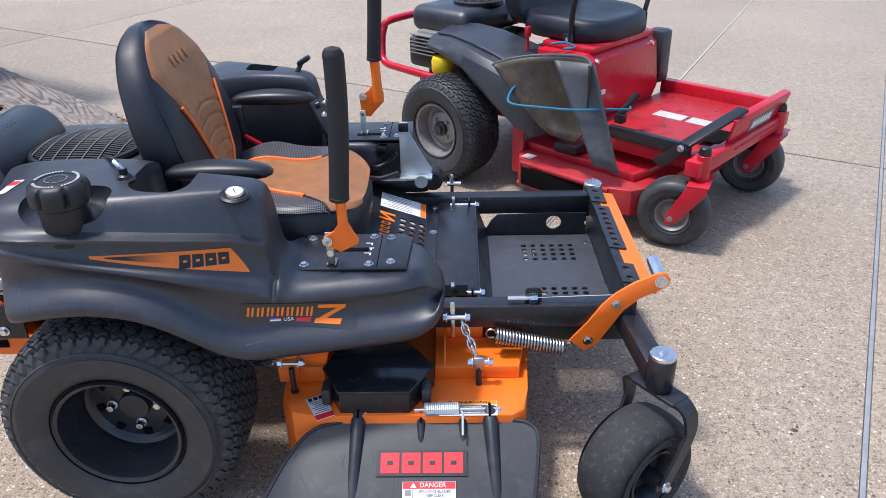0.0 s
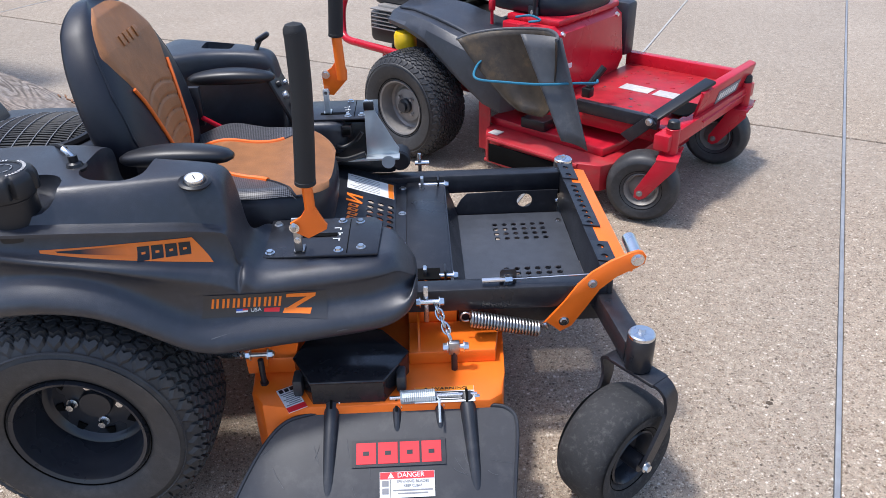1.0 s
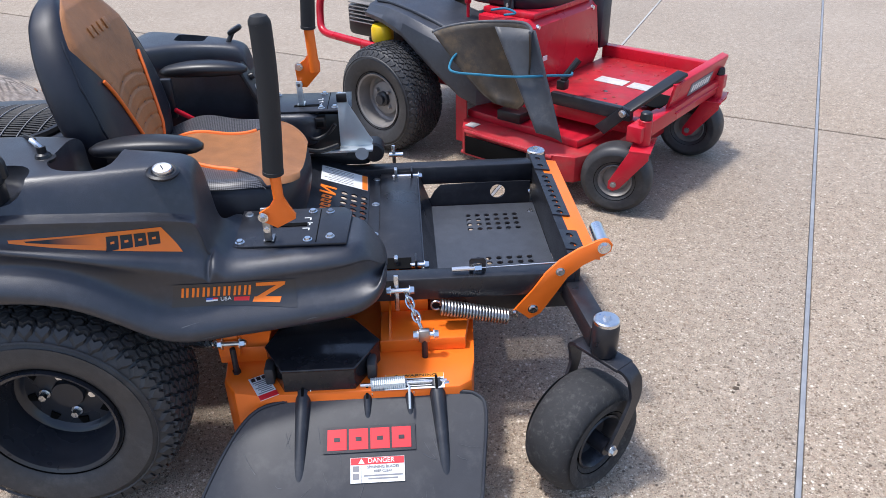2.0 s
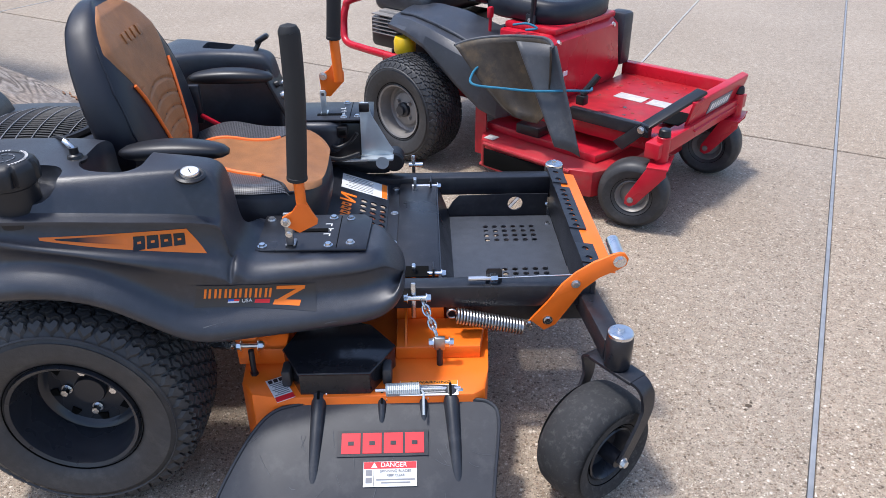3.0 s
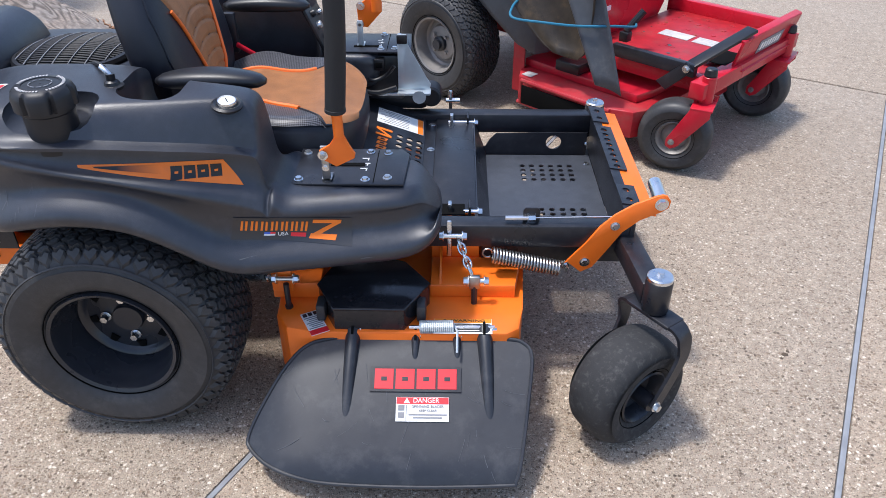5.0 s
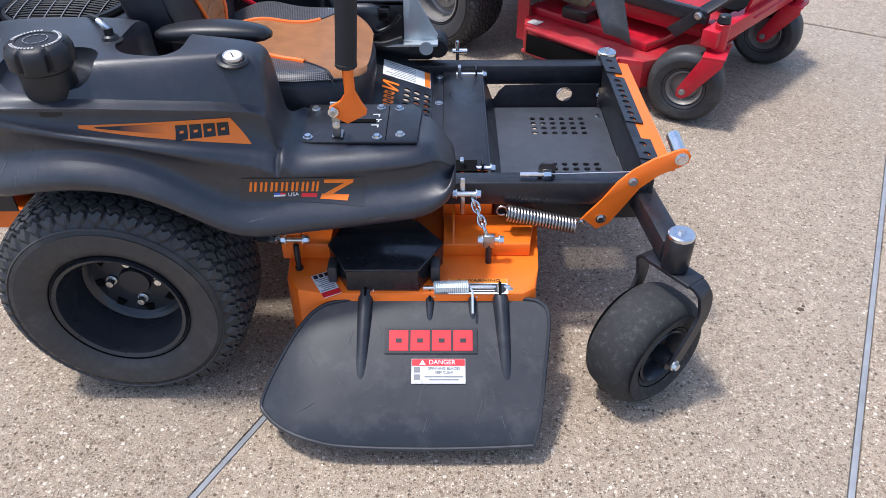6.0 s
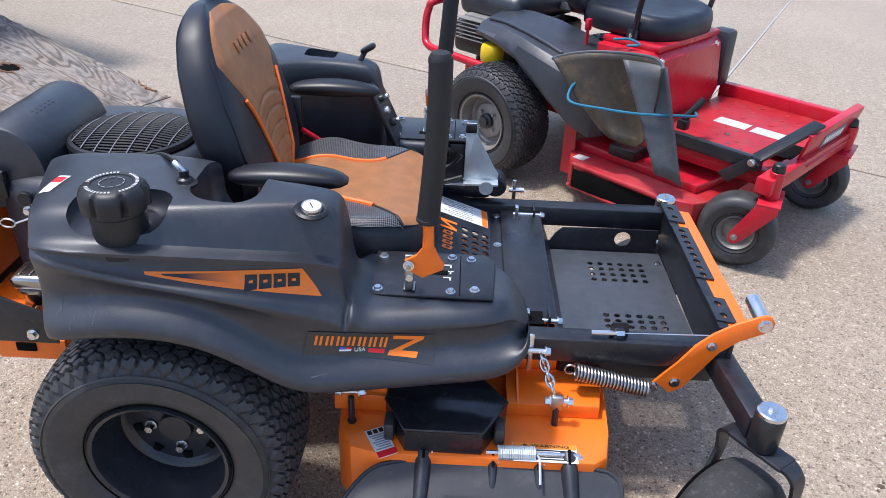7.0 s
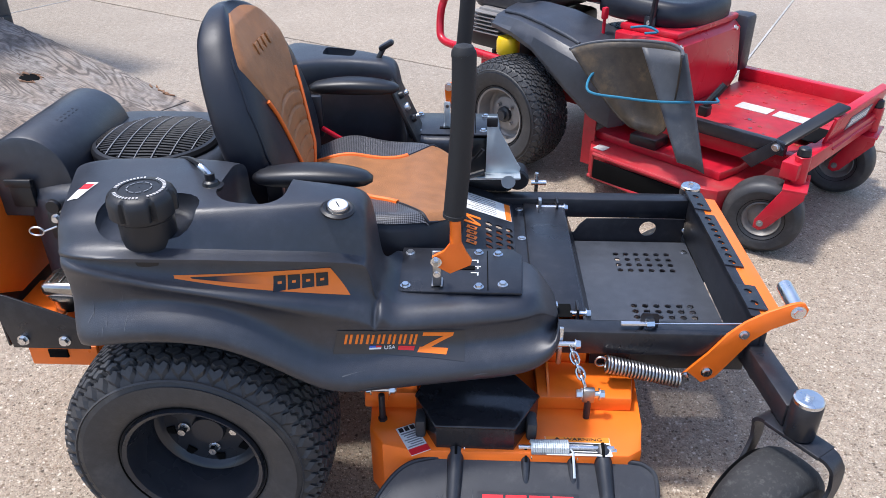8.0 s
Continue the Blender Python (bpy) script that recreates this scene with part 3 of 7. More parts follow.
def fender(parent, s):
    bm = B()
    rows = []
    for x in (XS if s < 0 else [q for q in XS if 0.0 < q < 0.6]):
        lip, yo, top, sh = interp(x, *LIP), interp(x, *OUT), interp(x, *TOP), interp(x, *SHELF)
        yi = interp(x, [-0.13, 0.12, 0.20, 0.395, 0.415, 0.62, 0.70, 0.745], [-0.235, -0.25, -0.315, -0.325, -0.228, -0.228, -0.245, -0.28])
        if s > 0 and x > 0.41:
            yi = -0.30
        tank = 1.0 if x < 0.39 else 0.45
        low = min(lip + 0.055, sh - 0.05)
        side = sh - low
        over = interp(x, [-0.13, -0.08, 0.30, 0.375, 0.395], [0, 1, 1, 0.6, 0.0])
        fl = interp(x, [0.68, 0.74], [0.0, 0.02])
        W = interp(x, [-0.12, -0.04, 0.05, 0.2, 0.36, 0.387, 0.402, 0.430], [0.0, 0.006, 0.014, 0.030, 0.044, 0.038, 0.020, 0.0])
        sz = min(interp(x, [-0.12, 0.0, 0.2, 0.36, 0.387, 0.402, 0.7, 0.745], [0.745, 0.722, 0.677, 0.637, 0.622, 0.58, 0.56, 0.52]), sh - 0.012)
        low = min(low, sz - 0.03)
        side = sz - low
        b, g = interp(x, [0.20, 0.385], [0.0, 0.012]), interp(x, [0.12, 0.385], [0.0, 1.0])
        pts = [(yo + 0.085, lip + 0.02), (yo + 0.045, lip + 0.004), (yo + 0.016, lip - 0.001), (yo + 0.002, lip + 0.009), (yo - 0.002, lip + 0.026), (yo + 0.006, lip + 0.044), (yo + 0.034 + fl, low + 0.012),
               (yo + 0.042 + fl, low + side * 0.35), (yo + 0.034 + fl, low + side * 0.72), (yo + 0.022 + b + fl, sz - 0.008 - 0.024 * g), (yo + 0.026 + b + 0.010 * g + fl, sz - 0.012 * g), (yo + 0.034 + W * 0.9 + fl, sz + 0.006 + W * 0.1), (yo + 0.036 + W + fl, sh - 0.007),
               (yo + 0.034 + W - 0.020 * over + fl, sh - 0.003), (yo + 0.034 + W - 0.020 * over + fl, sh + 0.003), (yo + 0.044 + W * 0.95, sh + 0.007), (yo + 0.044 + W + 0.020 * tank, sh + (top - sh) * 0.75), (yo + 0.055 + W + 0.026 * tank, top - 0.004), (yo + 0.072 + W + 0.030 * tank, top), (yi - 0.04, top), (yi - 0.018, top - 0.001), (yi - 0.005, top - 0.006), (yi, top - 0.02), (yi, top - 0.06), (yi, min(top - 0.09, 0.50))]
        if x > 0.395:
            arc = [(yo + dy + fl + 0.7 * W * interp(dy, [0.038, 0.052], [0, 1]), z) for dy, z in ((0.040, low + 0.03), (0.038, low + 0.06), (0.034, top - 0.032), (0.038, top - 0.018), (0.052, top - 0.006), (0.064, top - 0.002), (0.072, top - 0.0006), (0.077, top - 0.0004), (0.082, top - 0.0003), (0.087, top - 0.0002), (0.092, top - 0.0001), (0.100, top))]
            pts[7:19] = arc
        ring = []
        for y, z in pts:
            back = -0.32 * max(0.0, y - yo) * interp(x, [-0.13, 0.1], [1, 0])
            toe = -0.030 * interp(x, [0.66, 0.752], [0, 1]) * interp(z, [0.525, 0.600], [0, 1])
            ring.append(Vector((x + back + toe, y if s < 0 else -y, z)))
        rows.append(ring)
    vs = grid(bm, rows)
    cl = bm.edges.layers.float.new("crease_edge")
    for i in range(len(vs) - 1):
        for j, c in CREASE:
            e = bm.edges.get((vs[i][j], vs[i + 1][j]))
            e[cl] = c * interp(XS[i], [-0.1, -0.05, 0.37, 0.385], [0.3, 1, 1, 0.2])
    bm.faces.new(vs[0]); bm.faces.new(vs[-1][::-1])
    for i in range(len(rows) - 1):
        bm.faces.new((vs[i][0], vs[i + 1][0], vs[i + 1][-1], vs[i][-1]))
    ob = part("fender_tank", bm, PLASTIC, parent, "moulded black fender with fuel tank")
    k = ob.modifiers.new("round", "SUBSURF"); k.levels = k.render_levels = 2
    b2 = B(); b2.from_mesh(ob.data)
    if b2.calc_volume(signed=True) < 0:
        bmesh.ops.reverse_faces(b2, faces=b2.faces); b2.to_mesh(ob.data)
    b2.free()
    return ob


def cutter(build):
    bm = B()
    build(bm)
    bmesh.ops.recalc_face_normals(bm, faces=bm.faces)
    ob = part("cut", bm, BLACKHOLE)
    b2 = B(); b2.from_mesh(ob.data)
    if b2.calc_volume(signed=True) < 0:
        bmesh.ops.reverse_faces(b2, faces=b2.faces); b2.to_mesh(ob.data)
    b2.free()
    return ob


NEAR = fender(MOWER, -1)
baked(NEAR, [cutter(lambda b: box(b, (0.010, -0.515, 0.876), (0.17, 0.20, 0.19), 0.04, seg=4)),
             cutter(lambda b: box(b, (0.170, -0.345, 0.81), (0.125, 0.185, 0.19), 0.048, seg=5))])
FAR = fender(MOWER, 1)
FAR.data.transform(Matrix.Translation((-0.02, 0.03, 0.03)))
baked(FAR, [cutter(lambda b: box(b, (0.20, 0.42, 0.86), (0.085, 0.075, 0.10), 0.012, seg=2))])

from mathutils.bvhtree import BVHTree


def tree_of(ob):
    b = B(); b.from_mesh(ob.data)
    t = BVHTree.FromBMesh(b)
    b.free()
    return t


NEAR_TREE = tree_of(NEAR)


def side_decal(name, outline, material, parent, lift=0.0015, n=14, label=""):
    """A sticker of (x, z) quads laid on the fender's side from -y."""
    bm = B()
    (a, b, c, d) = [Vector(p) for p in outline]      # top left, top right, bottom right, bottom left
    rows = []
    for i in range(5):
        v = i / 4
        row = []
        for k in range(n + 1):
            u = k / n
            p = (a * (1 - u) + b * u) * (1 - v) + (d * (1 - u) + c * u) * v
            hit = NEAR_TREE.ray_cast(Vector((p.x, -1.5, p.y)), Vector((0, 1, 0)))
            y = hit[0].y if hit[0] is not None else -0.45
            row.append(Vector((p.x, y - lift, p.y)))
        rows.append(row)
    grid(bm, rows)
    return part(name, bm, material, parent, label)


D1 = side_decal("side_decal", [(0.058, 0.722), (0.316, 0.700), (0.350, 0.645), (0.060, 0.717)], DECALORANGE, MOWER, label="orange wedge-shaped decal")
side_decal("decal_fade", [(0.085, 0.7165), (0.20, 0.7065), (0.216, 0.686), (0.088, 0.714)], FADE, D1, 0.0025)
for k in range(4):
    # four blocks of the maker's mark, each with a plain slit
    x, z = 0.220 + k * 0.0238, 0.7005 - 0.002 * k
    side_decal("logo_block", [(x, z), (x + 0.0205, z - 0.0018), (x + 0.0205, z - 0.026), (x, z - 0.0245)], DECALBLACK, D1, 0.0025, 4)
    side_decal("logo_slit", [(x + 0.007, z - 0.0108), (x + 0.0137, z - 0.0108), (x + 0.0137, z - 0.0152), (x + 0.007, z - 0.0152)], DECALORANGE, D1, 0.0033, 2)


def sheared(quad):
    """Points of the upright name decal, turned to the falling run of the fender's side."""
    return [(0.326 + (x - 0.312) * 0.918, 0.585 - 0.1135 * (x - 0.312) - (0.572 - z) / 0.055 * (0.051 + 0.018 * (x - 0.312))) for x, z in quad]


D2 = side_decal("name_decal", sheared([(0.312, 0.572), (0.567, 0.572), (0.567, 0.517), (0.300, 0.517)]), DECALFILM, MOWER, label="black decal with orange mark")
for k in range(7):
    x = 0.322 + k * 0.0215
    for u in (0.0, 0.0095):
        side_decal("name_bar", sheared([(x + u + 0.0055, 0.563), (x + u + 0.0105, 0.563), (x + u + 0.0050, 0.5385), (x + u, 0.5385)]), DECALORANGE, D2, 0.0025, 2)
for quad in ([(0.482, 0.568), (0.545, 0.568), (0.542, 0.559), (0.480, 0.559)], [(0.527, 0.561), (0.544, 0.561), (0.492, 0.531), (0.474, 0.531)], [(0.474, 0.534), (0.533, 0.534), (0.529, 0.524), (0.469, 0.524)]):
    side_decal("mark_stroke", sheared(quad), DECALORANGE, D2, 0.0027, 5)
side_decal("flag_blue", sheared([(0.373, 0.535), (0.386, 0.535), (0.385, 0.530), (0.372, 0.530)]), BLUE, D2, 0.0026, 3)
side_decal("flag_red", sheared([(0.386, 0.535), (0.397, 0.534), (0.396, 0.5305), (0.385, 0.5305)]), REDLABEL, D2, 0.0026, 3)
side_decal("flag_white", sheared([(0.372, 0.530), (0.396, 0.5303), (0.395, 0.5265), (0.371, 0.5265)]), WHITE, D2, 0.0026, 3)
side_decal("logo_bar", sheared([(0.431, 0.535), (0.464, 0.535), (0.462, 0.5265), (0.429, 0.5265)]), REDLABEL, D2, 0.0026, 4)
ux, uz = sheared([(0.413, 0.531)])[0]
yy = NEAR_TREE.ray_cast(Vector((ux, -1.5, uz)), Vector((0, 1, 0)))[0].y
lettering("USA", 0.012, Matrix.Translation((ux, yy - 0.0028, uz)) @ pose(0, 0, 0, 90, 0, 14) @ pose(0, 0, 0, 0, 0, -6), WHITE, D2)


def top_label(name, c, u, v, size, material, parent, lift, label=""):
    """A small sticker laid on the tank from above: centre, long and short directions in plan, size."""
    bm = B()
    rows = []
    for a in range(5):
        row = []
        for b in range(4):
            p = Vector(c) + Vector(u) * (size[0] * (a / 4 - 0.5)) + Vector(v) * (size[1] * (b / 3 - 0.5))
            hit = NEAR_TREE.ray_cast(Vector((p.x, p.y, 1.5)), Vector((0, 0, -1)))
            row.append(Vector((p.x, p.y, (hit[0].z if hit[0] is not None and hit[0].z > 0.7 else 0.78) + lift)))
        rows.append(row)
    grid(bm, rows)
    return part(name, bm, material, parent, label)


WL = top_label("warning_label", (-0.142, -0.392), (0.25, 0.97), (0.97, -0.25), (0.058, 0.026), WHITE, MOWER, 0.0015, "small white and red warning label")
top_label("label_band", (-0.139, -0.380), (0.25, 0.97), (0.97, -0.25), (0.018, 0.022), REDLABEL, WL, 0.0025)

SCUFF = mat("pale_scuff", (0.09, 0.095, 0.105), 0.6, var=0.4, scale=200)
rg = random.Random(11)
for k in range(11):
    x, z = rg.uniform(-0.105, 0.02), rg.uniform(0.615, 0.70)
    dx, dz = rg.uniform(-0.006, 0.012), rg.uniform(0.006, 0.03)
    w = rg.uniform(0.0006, 0.0014)
    side_decal("scuff", [(x + dx, z + dz), (x + dx + w, z + dz), (x + w, z), (x, z)], SCUFF, MOWER, 0.0008, 1)
for k in range(5):
    x, z = rg.uniform(0.15, 0.70), rg.uniform(0.465, 0.50)
    side_decal("scuff", [(x, z + 0.002), (x + rg.uniform(0.01, 0.05), z + 0.004), (x + 0.03, z + 0.003), (x, z)], SCUFF, MOWER, 0.0008, 3)

# fuel cap in its recess, with neck
CAP = new("fuel_cap"); CAP.parent = MOWER; CAP["label"] = "black ribbed fuel cap"
fc = Vector((0.012, -0.485, 0.0))
bm = B(); spin(bm, [(0.0, 0.74), (0.0465, 0.74), (0.0465, 0.815), (0.049, 0.818), (0.049, 0.835), (0, 0.835)], 40, Matrix.Translation(fc))
part("filler_neck", bm, PLASTIC2, CAP)
bm = B()
rings = []
for r, z, w in ((0.046, 0.822, 0), (0.054, 0.826, 1), (0.0545, 0.850, 1), (0.052, 0.860, 0.6), (0.047, 0.8655, 0), (0.034, 0.868, 0), (0.0335, 0.8665, 0), (0.001, 0.8675, 0)):
    ring = []
    for i in range(96):
        an = 2 * math.pi * i / 96
        rr = r + w * (0.003 - 0.009 * max(0.0, math.cos(7 * an)) ** 7)
        ring.append(fc + Vector((rr * math.cos(an), rr * math.sin(an), z)))
    rings.append(ring)
grid(bm, rings, True)
part("cap", bm, PLASTIC2, CAP)
for k in range(44):
    if k in (9, 10, 11, 23, 24, 25, 36, 37):
        continue
    a = 2 * math.pi * k / 44
    bm = B()
    box(bm, (0.0405, 0, 0.8675), (0.0055, 0.0034, 0.0012), 0, Matrix.Translation(fc) @ pose(0, 0, 0, 0, 0, math.degrees(a)))
    part("print_mark", bm, FADED, CAP, smooth=False)
for k in range(10):
    a = 2 * math.pi * k / 10
    bm = B()
    box(bm, (0.020, 0, 0.8682), (0.0018, 0.009, 0.001), 0, Matrix.Translation(fc) @ pose(0, 0, 0, 0, 0, math.degrees(a)))
    part("print_ring", bm, GREYINK, CAP, smooth=False)

# vent valve with hose
VALVE = new("vent_valve"); VALVE.parent = MOWER; VALVE["label"] = "black grommet with chrome hose fitting"
vx = Vector((0.092, -0.375, 0.815))
bm = B(); spin(bm, [(0, 0), (0.022, 0), (0.023, 0.006), (0.016, 0.008), (0.014, 0.014), (0.009, 0.017), (0.009, 0.03), (0, 0.03)], 24, Matrix.Translation(vx))
part("grommet", bm, PLASTIC2, VALVE)
bm = B(); sweep(bm, smooth_line([vx + Vector((0, 0, 0.026)), vx + Vector((-0.004, 0.001, 0.031)), vx + Vector((-0.011, 0.004, 0.037)), vx + Vector((-0.018, 0.008, 0.041))], 5), 0.0055, 10)
part("fitting", bm, ZINC, VALVE)
bm = B(); sweep(bm, smooth_line([vx + Vector((-0.016, 0.007, 0.040)), vx + Vector((-0.035, 0.05, 0.026)), vx + Vector((-0.10, 0.13, 0.0)), vx + Vector((-0.19, 0.16, -0.05))], 6), 0.005, 8)
part("hose", bm, PLASTIC2, VALVE)
# fuel gauge
GAUGE = new("fuel_gauge"); GAUGE.parent = MOWER; GAUGE["label"] = "round white fuel gauge"
gp = Matrix.Translation((0.332, -0.425, 0.800)) @ pose(0, 0, 0, 8, 6, 0)
bm = B(); spin(bm, [(0.030, 0), (0.031, 0.004), (0.026, 0.007), (0.022, 0.006), (0.020, 0.004)], 32, gp); part("gauge_seat", bm, PLASTIC2, GAUGE)
bm = B(); spin(bm, [(0.0185, 0.0), (0.0195, 0.008), (0.018, 0.013), (0.0165, 0.0135), (0.0165, 0.011)], 28, gp); part("bezel", bm, ZINC, GAUGE)
bm = B(); spin(bm, [(0.0, 0.0115), (0.0166, 0.0115)], 28, gp); part("dial", bm, WHITE, GAUGE)
bm = B(); box(bm, (0.0, 0.002, 0.012), (0.002, 0.016, 0.0008), 0, gp @ pose(0, 0, 0, 0, 0, 30)); part("needle", bm, INK, GAUGE)

# control consoles beside the seat, with the steering levers
def console(s, o):
    """s -1 near side, 1 far side; o: the plate's place."""
    ox, oy, oz = o
    c = new("control_console"); c.parent = MOWER; c["label"] = "black console plate bolted to the fender"
    y0 = lambda v: oy + s * (v - 0.225)
    bm = B()
    prism(bm, [(ox, y0(0.225)), (ox + 0.23, y0(0.225)), (ox + 0.25, y0(0.25)), (ox + 0.243, y0(0.392)), (ox, y0(0.392))], Matrix.Translation((0, 0, oz)), 0.006, 0.002)
    part("plate", bm, STEEL, c)
    z = oz + 0.006
    # lever slot: its dark inside is a black strip on the uncut plate
    bm = B(); box(bm, (ox + 0.115, y0(0.305 if s < 0 else 0.27), z + 0.0005), (0.075, 0.014, 0.003), 0); part("lever_slot", bm, BLACKHOLE, c, smooth=False)
    bm = B(); box(bm, (ox + 0.178, y0(0.31), z + 0.0005), (0.002, 0.15, 0.001), 0); part("plate_seam", bm, BLACKHOLE, c, smooth=False)
    for x, y in ((0.017, 0.25), (0.017, 0.375), (0.16, 0.245), (0.16, 0.375), (0.20, 0.25), (0.207, 0.365)):
        bolt(c, (ox + x, y0(y), z), (0, 0, 1), 0.0075, 0.007)
    for k in range(3):
        bm = B(); box(bm, (ox + 0.152 + 0.004 * (k % 2), y0(0.275 + 0.024 * k), z + 0.0008), (0.016, 0.003, 0.0008), 0); part("symbol_bar", bm, WHITE, c, smooth=False)
        bm = B(); box(bm, (ox + 0.158, y0(0.279 + 0.024 * k), z + 0.0008), (0.003, 0.012, 0.0008), 0); part("symbol_tick", bm, WHITE, c, smooth=False)
    lv = new("steering_lever"); lv.parent = MOWER; lv["label"] = "orange lever with black foam grip"
    y = s * 0.40
    z0, z1 = (0.777, 1.075) if s < 0 else (0.865, 1.165)
    bm = B(); sweep(bm, smooth_line([(0.538, y, z0 + 0.004), (0.546, y, z0 + 0.10), (0.552, y, z1 - 0.10), (0.553, y, z1 - 0.015), (0.552, y, z1)], 6), 0.0205, 20)
    spin(bm, [(0.0205, 0), (0.0199, 0.008), (0.0154, 0.016), (0.0, 0.021)], 20, Matrix.Translation((0.552, y, z1 - 0.005)))
    cyl(bm, (0.538, y, z0), (0.5385, y, z0 + 0.010), 0.0215, 0.0215, 20, 0.002)
    part("foam_grip", bm, FOAM, lv)
    bm = B()
    if s < 0:
        prism(bm, [(0.530, 0.79), (0.549, 0.79), (0.549, 0.722), (0.560, 0.700), (0.571, 0.682), (0.569, 0.672), (0.530, 0.652), (0.499, 0.670), (0.496, 0.688), (0.519, 0.700), (0.530, 0.716)], Matrix.Translation((0, y + 0.012, 0)) @ YAX, 0.007, 0.001)
    else:
        prism(bm, [(0.534, 0.80), (0.545, 0.80), (0.560, 0.765), (0.559, 0.738), (0.516, 0.692), (0.490, 0.695), (0.486, 0.756), (0.516, 0.772)], Matrix.Translation((0, y + 0.012, 0)) @ YAX, 0.007, 0.001)
    part("lever_bracket", bm, ORANGE, lv)
    bm = B()
    if s < 0:
        cyl(bm, (0.541, y, 0.725), (0.539, y, 0.785), 0.0105, seg=18)
    else:
        cyl(bm, (0.545, y - 0.004, 0.742), (0.539, y, 0.872), 0.0145, seg=20)
    part("lever_tube", bm, ORANGE, lv)
    px, pz = (0.504, 0.680) if s < 0 else (0.494, 0.703)
    yt = y + 0.022 if s < 0 else y - 0.004
    bm = B(); box(bm, (px, yt, (z + pz + 0.012) / 2), (0.017, 0.006, pz + 0.012 - z), 0.002); box(bm, (px, yt + 0.012, z + 0.004), (0.022, 0.03, 0.005), 0.001); part("pivot_tab", bm, GALV if s > 0 else SPRINGM, lv)
    bm = B(); cyl(bm, (px, y - 0.008, pz), (px, y + 0.035, pz), 0.005, seg=12); part("pivot_pin", bm, SPRINGM, lv)
    bolt(lv, (px, y + 0.002, pz), (0, -1, 0), 0.008, 0.008)
    if s < 0:
        bolt(lv, (px, yt - 0.003, 0.642), (0, -1, 0), 0.0055, 0.005)
    else:
        bolt(lv, (0.498, y + 0.004, 0.755), (0, -1, 0), 0.009, 0.009)
    return c


console(-1, (0.425, -0.225, 0.6035))
console(1, (0.395, 0.35, 0.632))

# seat: backrest, cushion
SEAT = new("seat"); SEAT.parent = MOWER; SEAT["label"] = "high-backed seat in black vinyl and brown leather"
BACK = Matrix.Translation((0.135, -0.005, 0.66)) @ pose(0, 0, 0, 0, -10.5, 0) @ Matrix.Diagonal((1, 1, 0.955, 1))     # local x forward, y across, z up the back
BW = ([0, 0.06, 0.15, 0.25, 0.33, 0.39, 0.42, 0.435], [0.185, 0.215, 0.232, 0.222, 0.19, 0.14, 0.09, 0.03])
BD = ([0, 0.06, 0.2, 0.33, 0.4, 0.435], [0.05, 0.062, 0.06, 0.05, 0.036, 0.012])


def back_front(u, v):
    w, d = interp(v, *BW), interp(v, *BD)
    k = min(1.0, abs(u) / w)
    lean = 0.03 * (v / 0.43) ** 2
    return d * (1 - k ** 3.2) ** (1 / 3.2) - lean + 0.022 * k ** 2 * (1 - k ** 6)


bm = B()
rows = []
for v in (0, 0.012, 0.04, 0.08, 0.12, 0.16, 0.2, 0.24, 0.28, 0.315, 0.345, 0.37, 0.39, 0.407, 0.42, 0.43, 0.435):
    w, d = interp(v, *BW), interp(v, *BD)
    lean = 0.03 * (v / 0.43) ** 2
    ring = []
    for k in range(40):
        a = 2 * math.pi * k / 40
        ca, sa = math.cos(a), math.sin(a)
        u = w * math.copysign(abs(sa) ** (2 / 3.2), sa)
        x = back_front(u, v) if ca > 1e-9 else -d * (abs(ca) ** (2 / 3.2)) - lean
        ring.append(BACK @ Vector((x, u, v)))
    rows.append(ring)
vs = grid(bm, rows, True)
bm.faces.new(vs[0][::-1]); bm.faces.new(vs[-1])
BK = part("backrest", bm, LEATHER, SEAT, angle=60)
k = BK.modifiers.new("round", "SUBSURF"); k.levels = k.render_levels = 1


def panel_half(v):
    """Half width of the brown panel up the backrest."""
    ks = ([0.0, 0.05, 0.12, 0.20, 0.24, 0.28, 0.31, 0.35, 0.385, 0.41, 0.43], [0.046, 0.060, 0.080, 0.104, 0.122, 0.146, 0.166, 0.158, 0.128, 0.085, 0.03])
    return min(sum(interp(v + 0.0055 * d, *ks) for d in range(-6, 7)) / 13, 0.16 * math.sqrt(max(0.0, 1 - max(0.0, (v - 0.30) / 0.121) ** 2)) + 0.004)


def panel(rows, m, surf, halfw, lift, quilt, name, material, parent, label=""):
    bm = B()
    out = []
    for v in rows:
        w = halfw(v)
        r = []
        for k in range(33):
            u = w * (k / 16 - 1)
            q = 0.0
            if quilt:
                ph = (v - 0.02 + 0.55 * (u * u) / 0.09 * 0.4) / 0.038
                edge = abs(ph - round(ph))
                if v < 0.225:
                    q = -0.0045 * max(0, 1 - edge / 0.16) ** 2
            side = abs(k / 16 - 1)
            q -= 0.006 * max(0, side - 0.93) / 0.07
            r.append(m @ Vector((surf(u, v) + lift + q, u, v)))
        out.append(r)
    grid(bm, out)
    return part(name, bm, material, parent, label, angle=80)


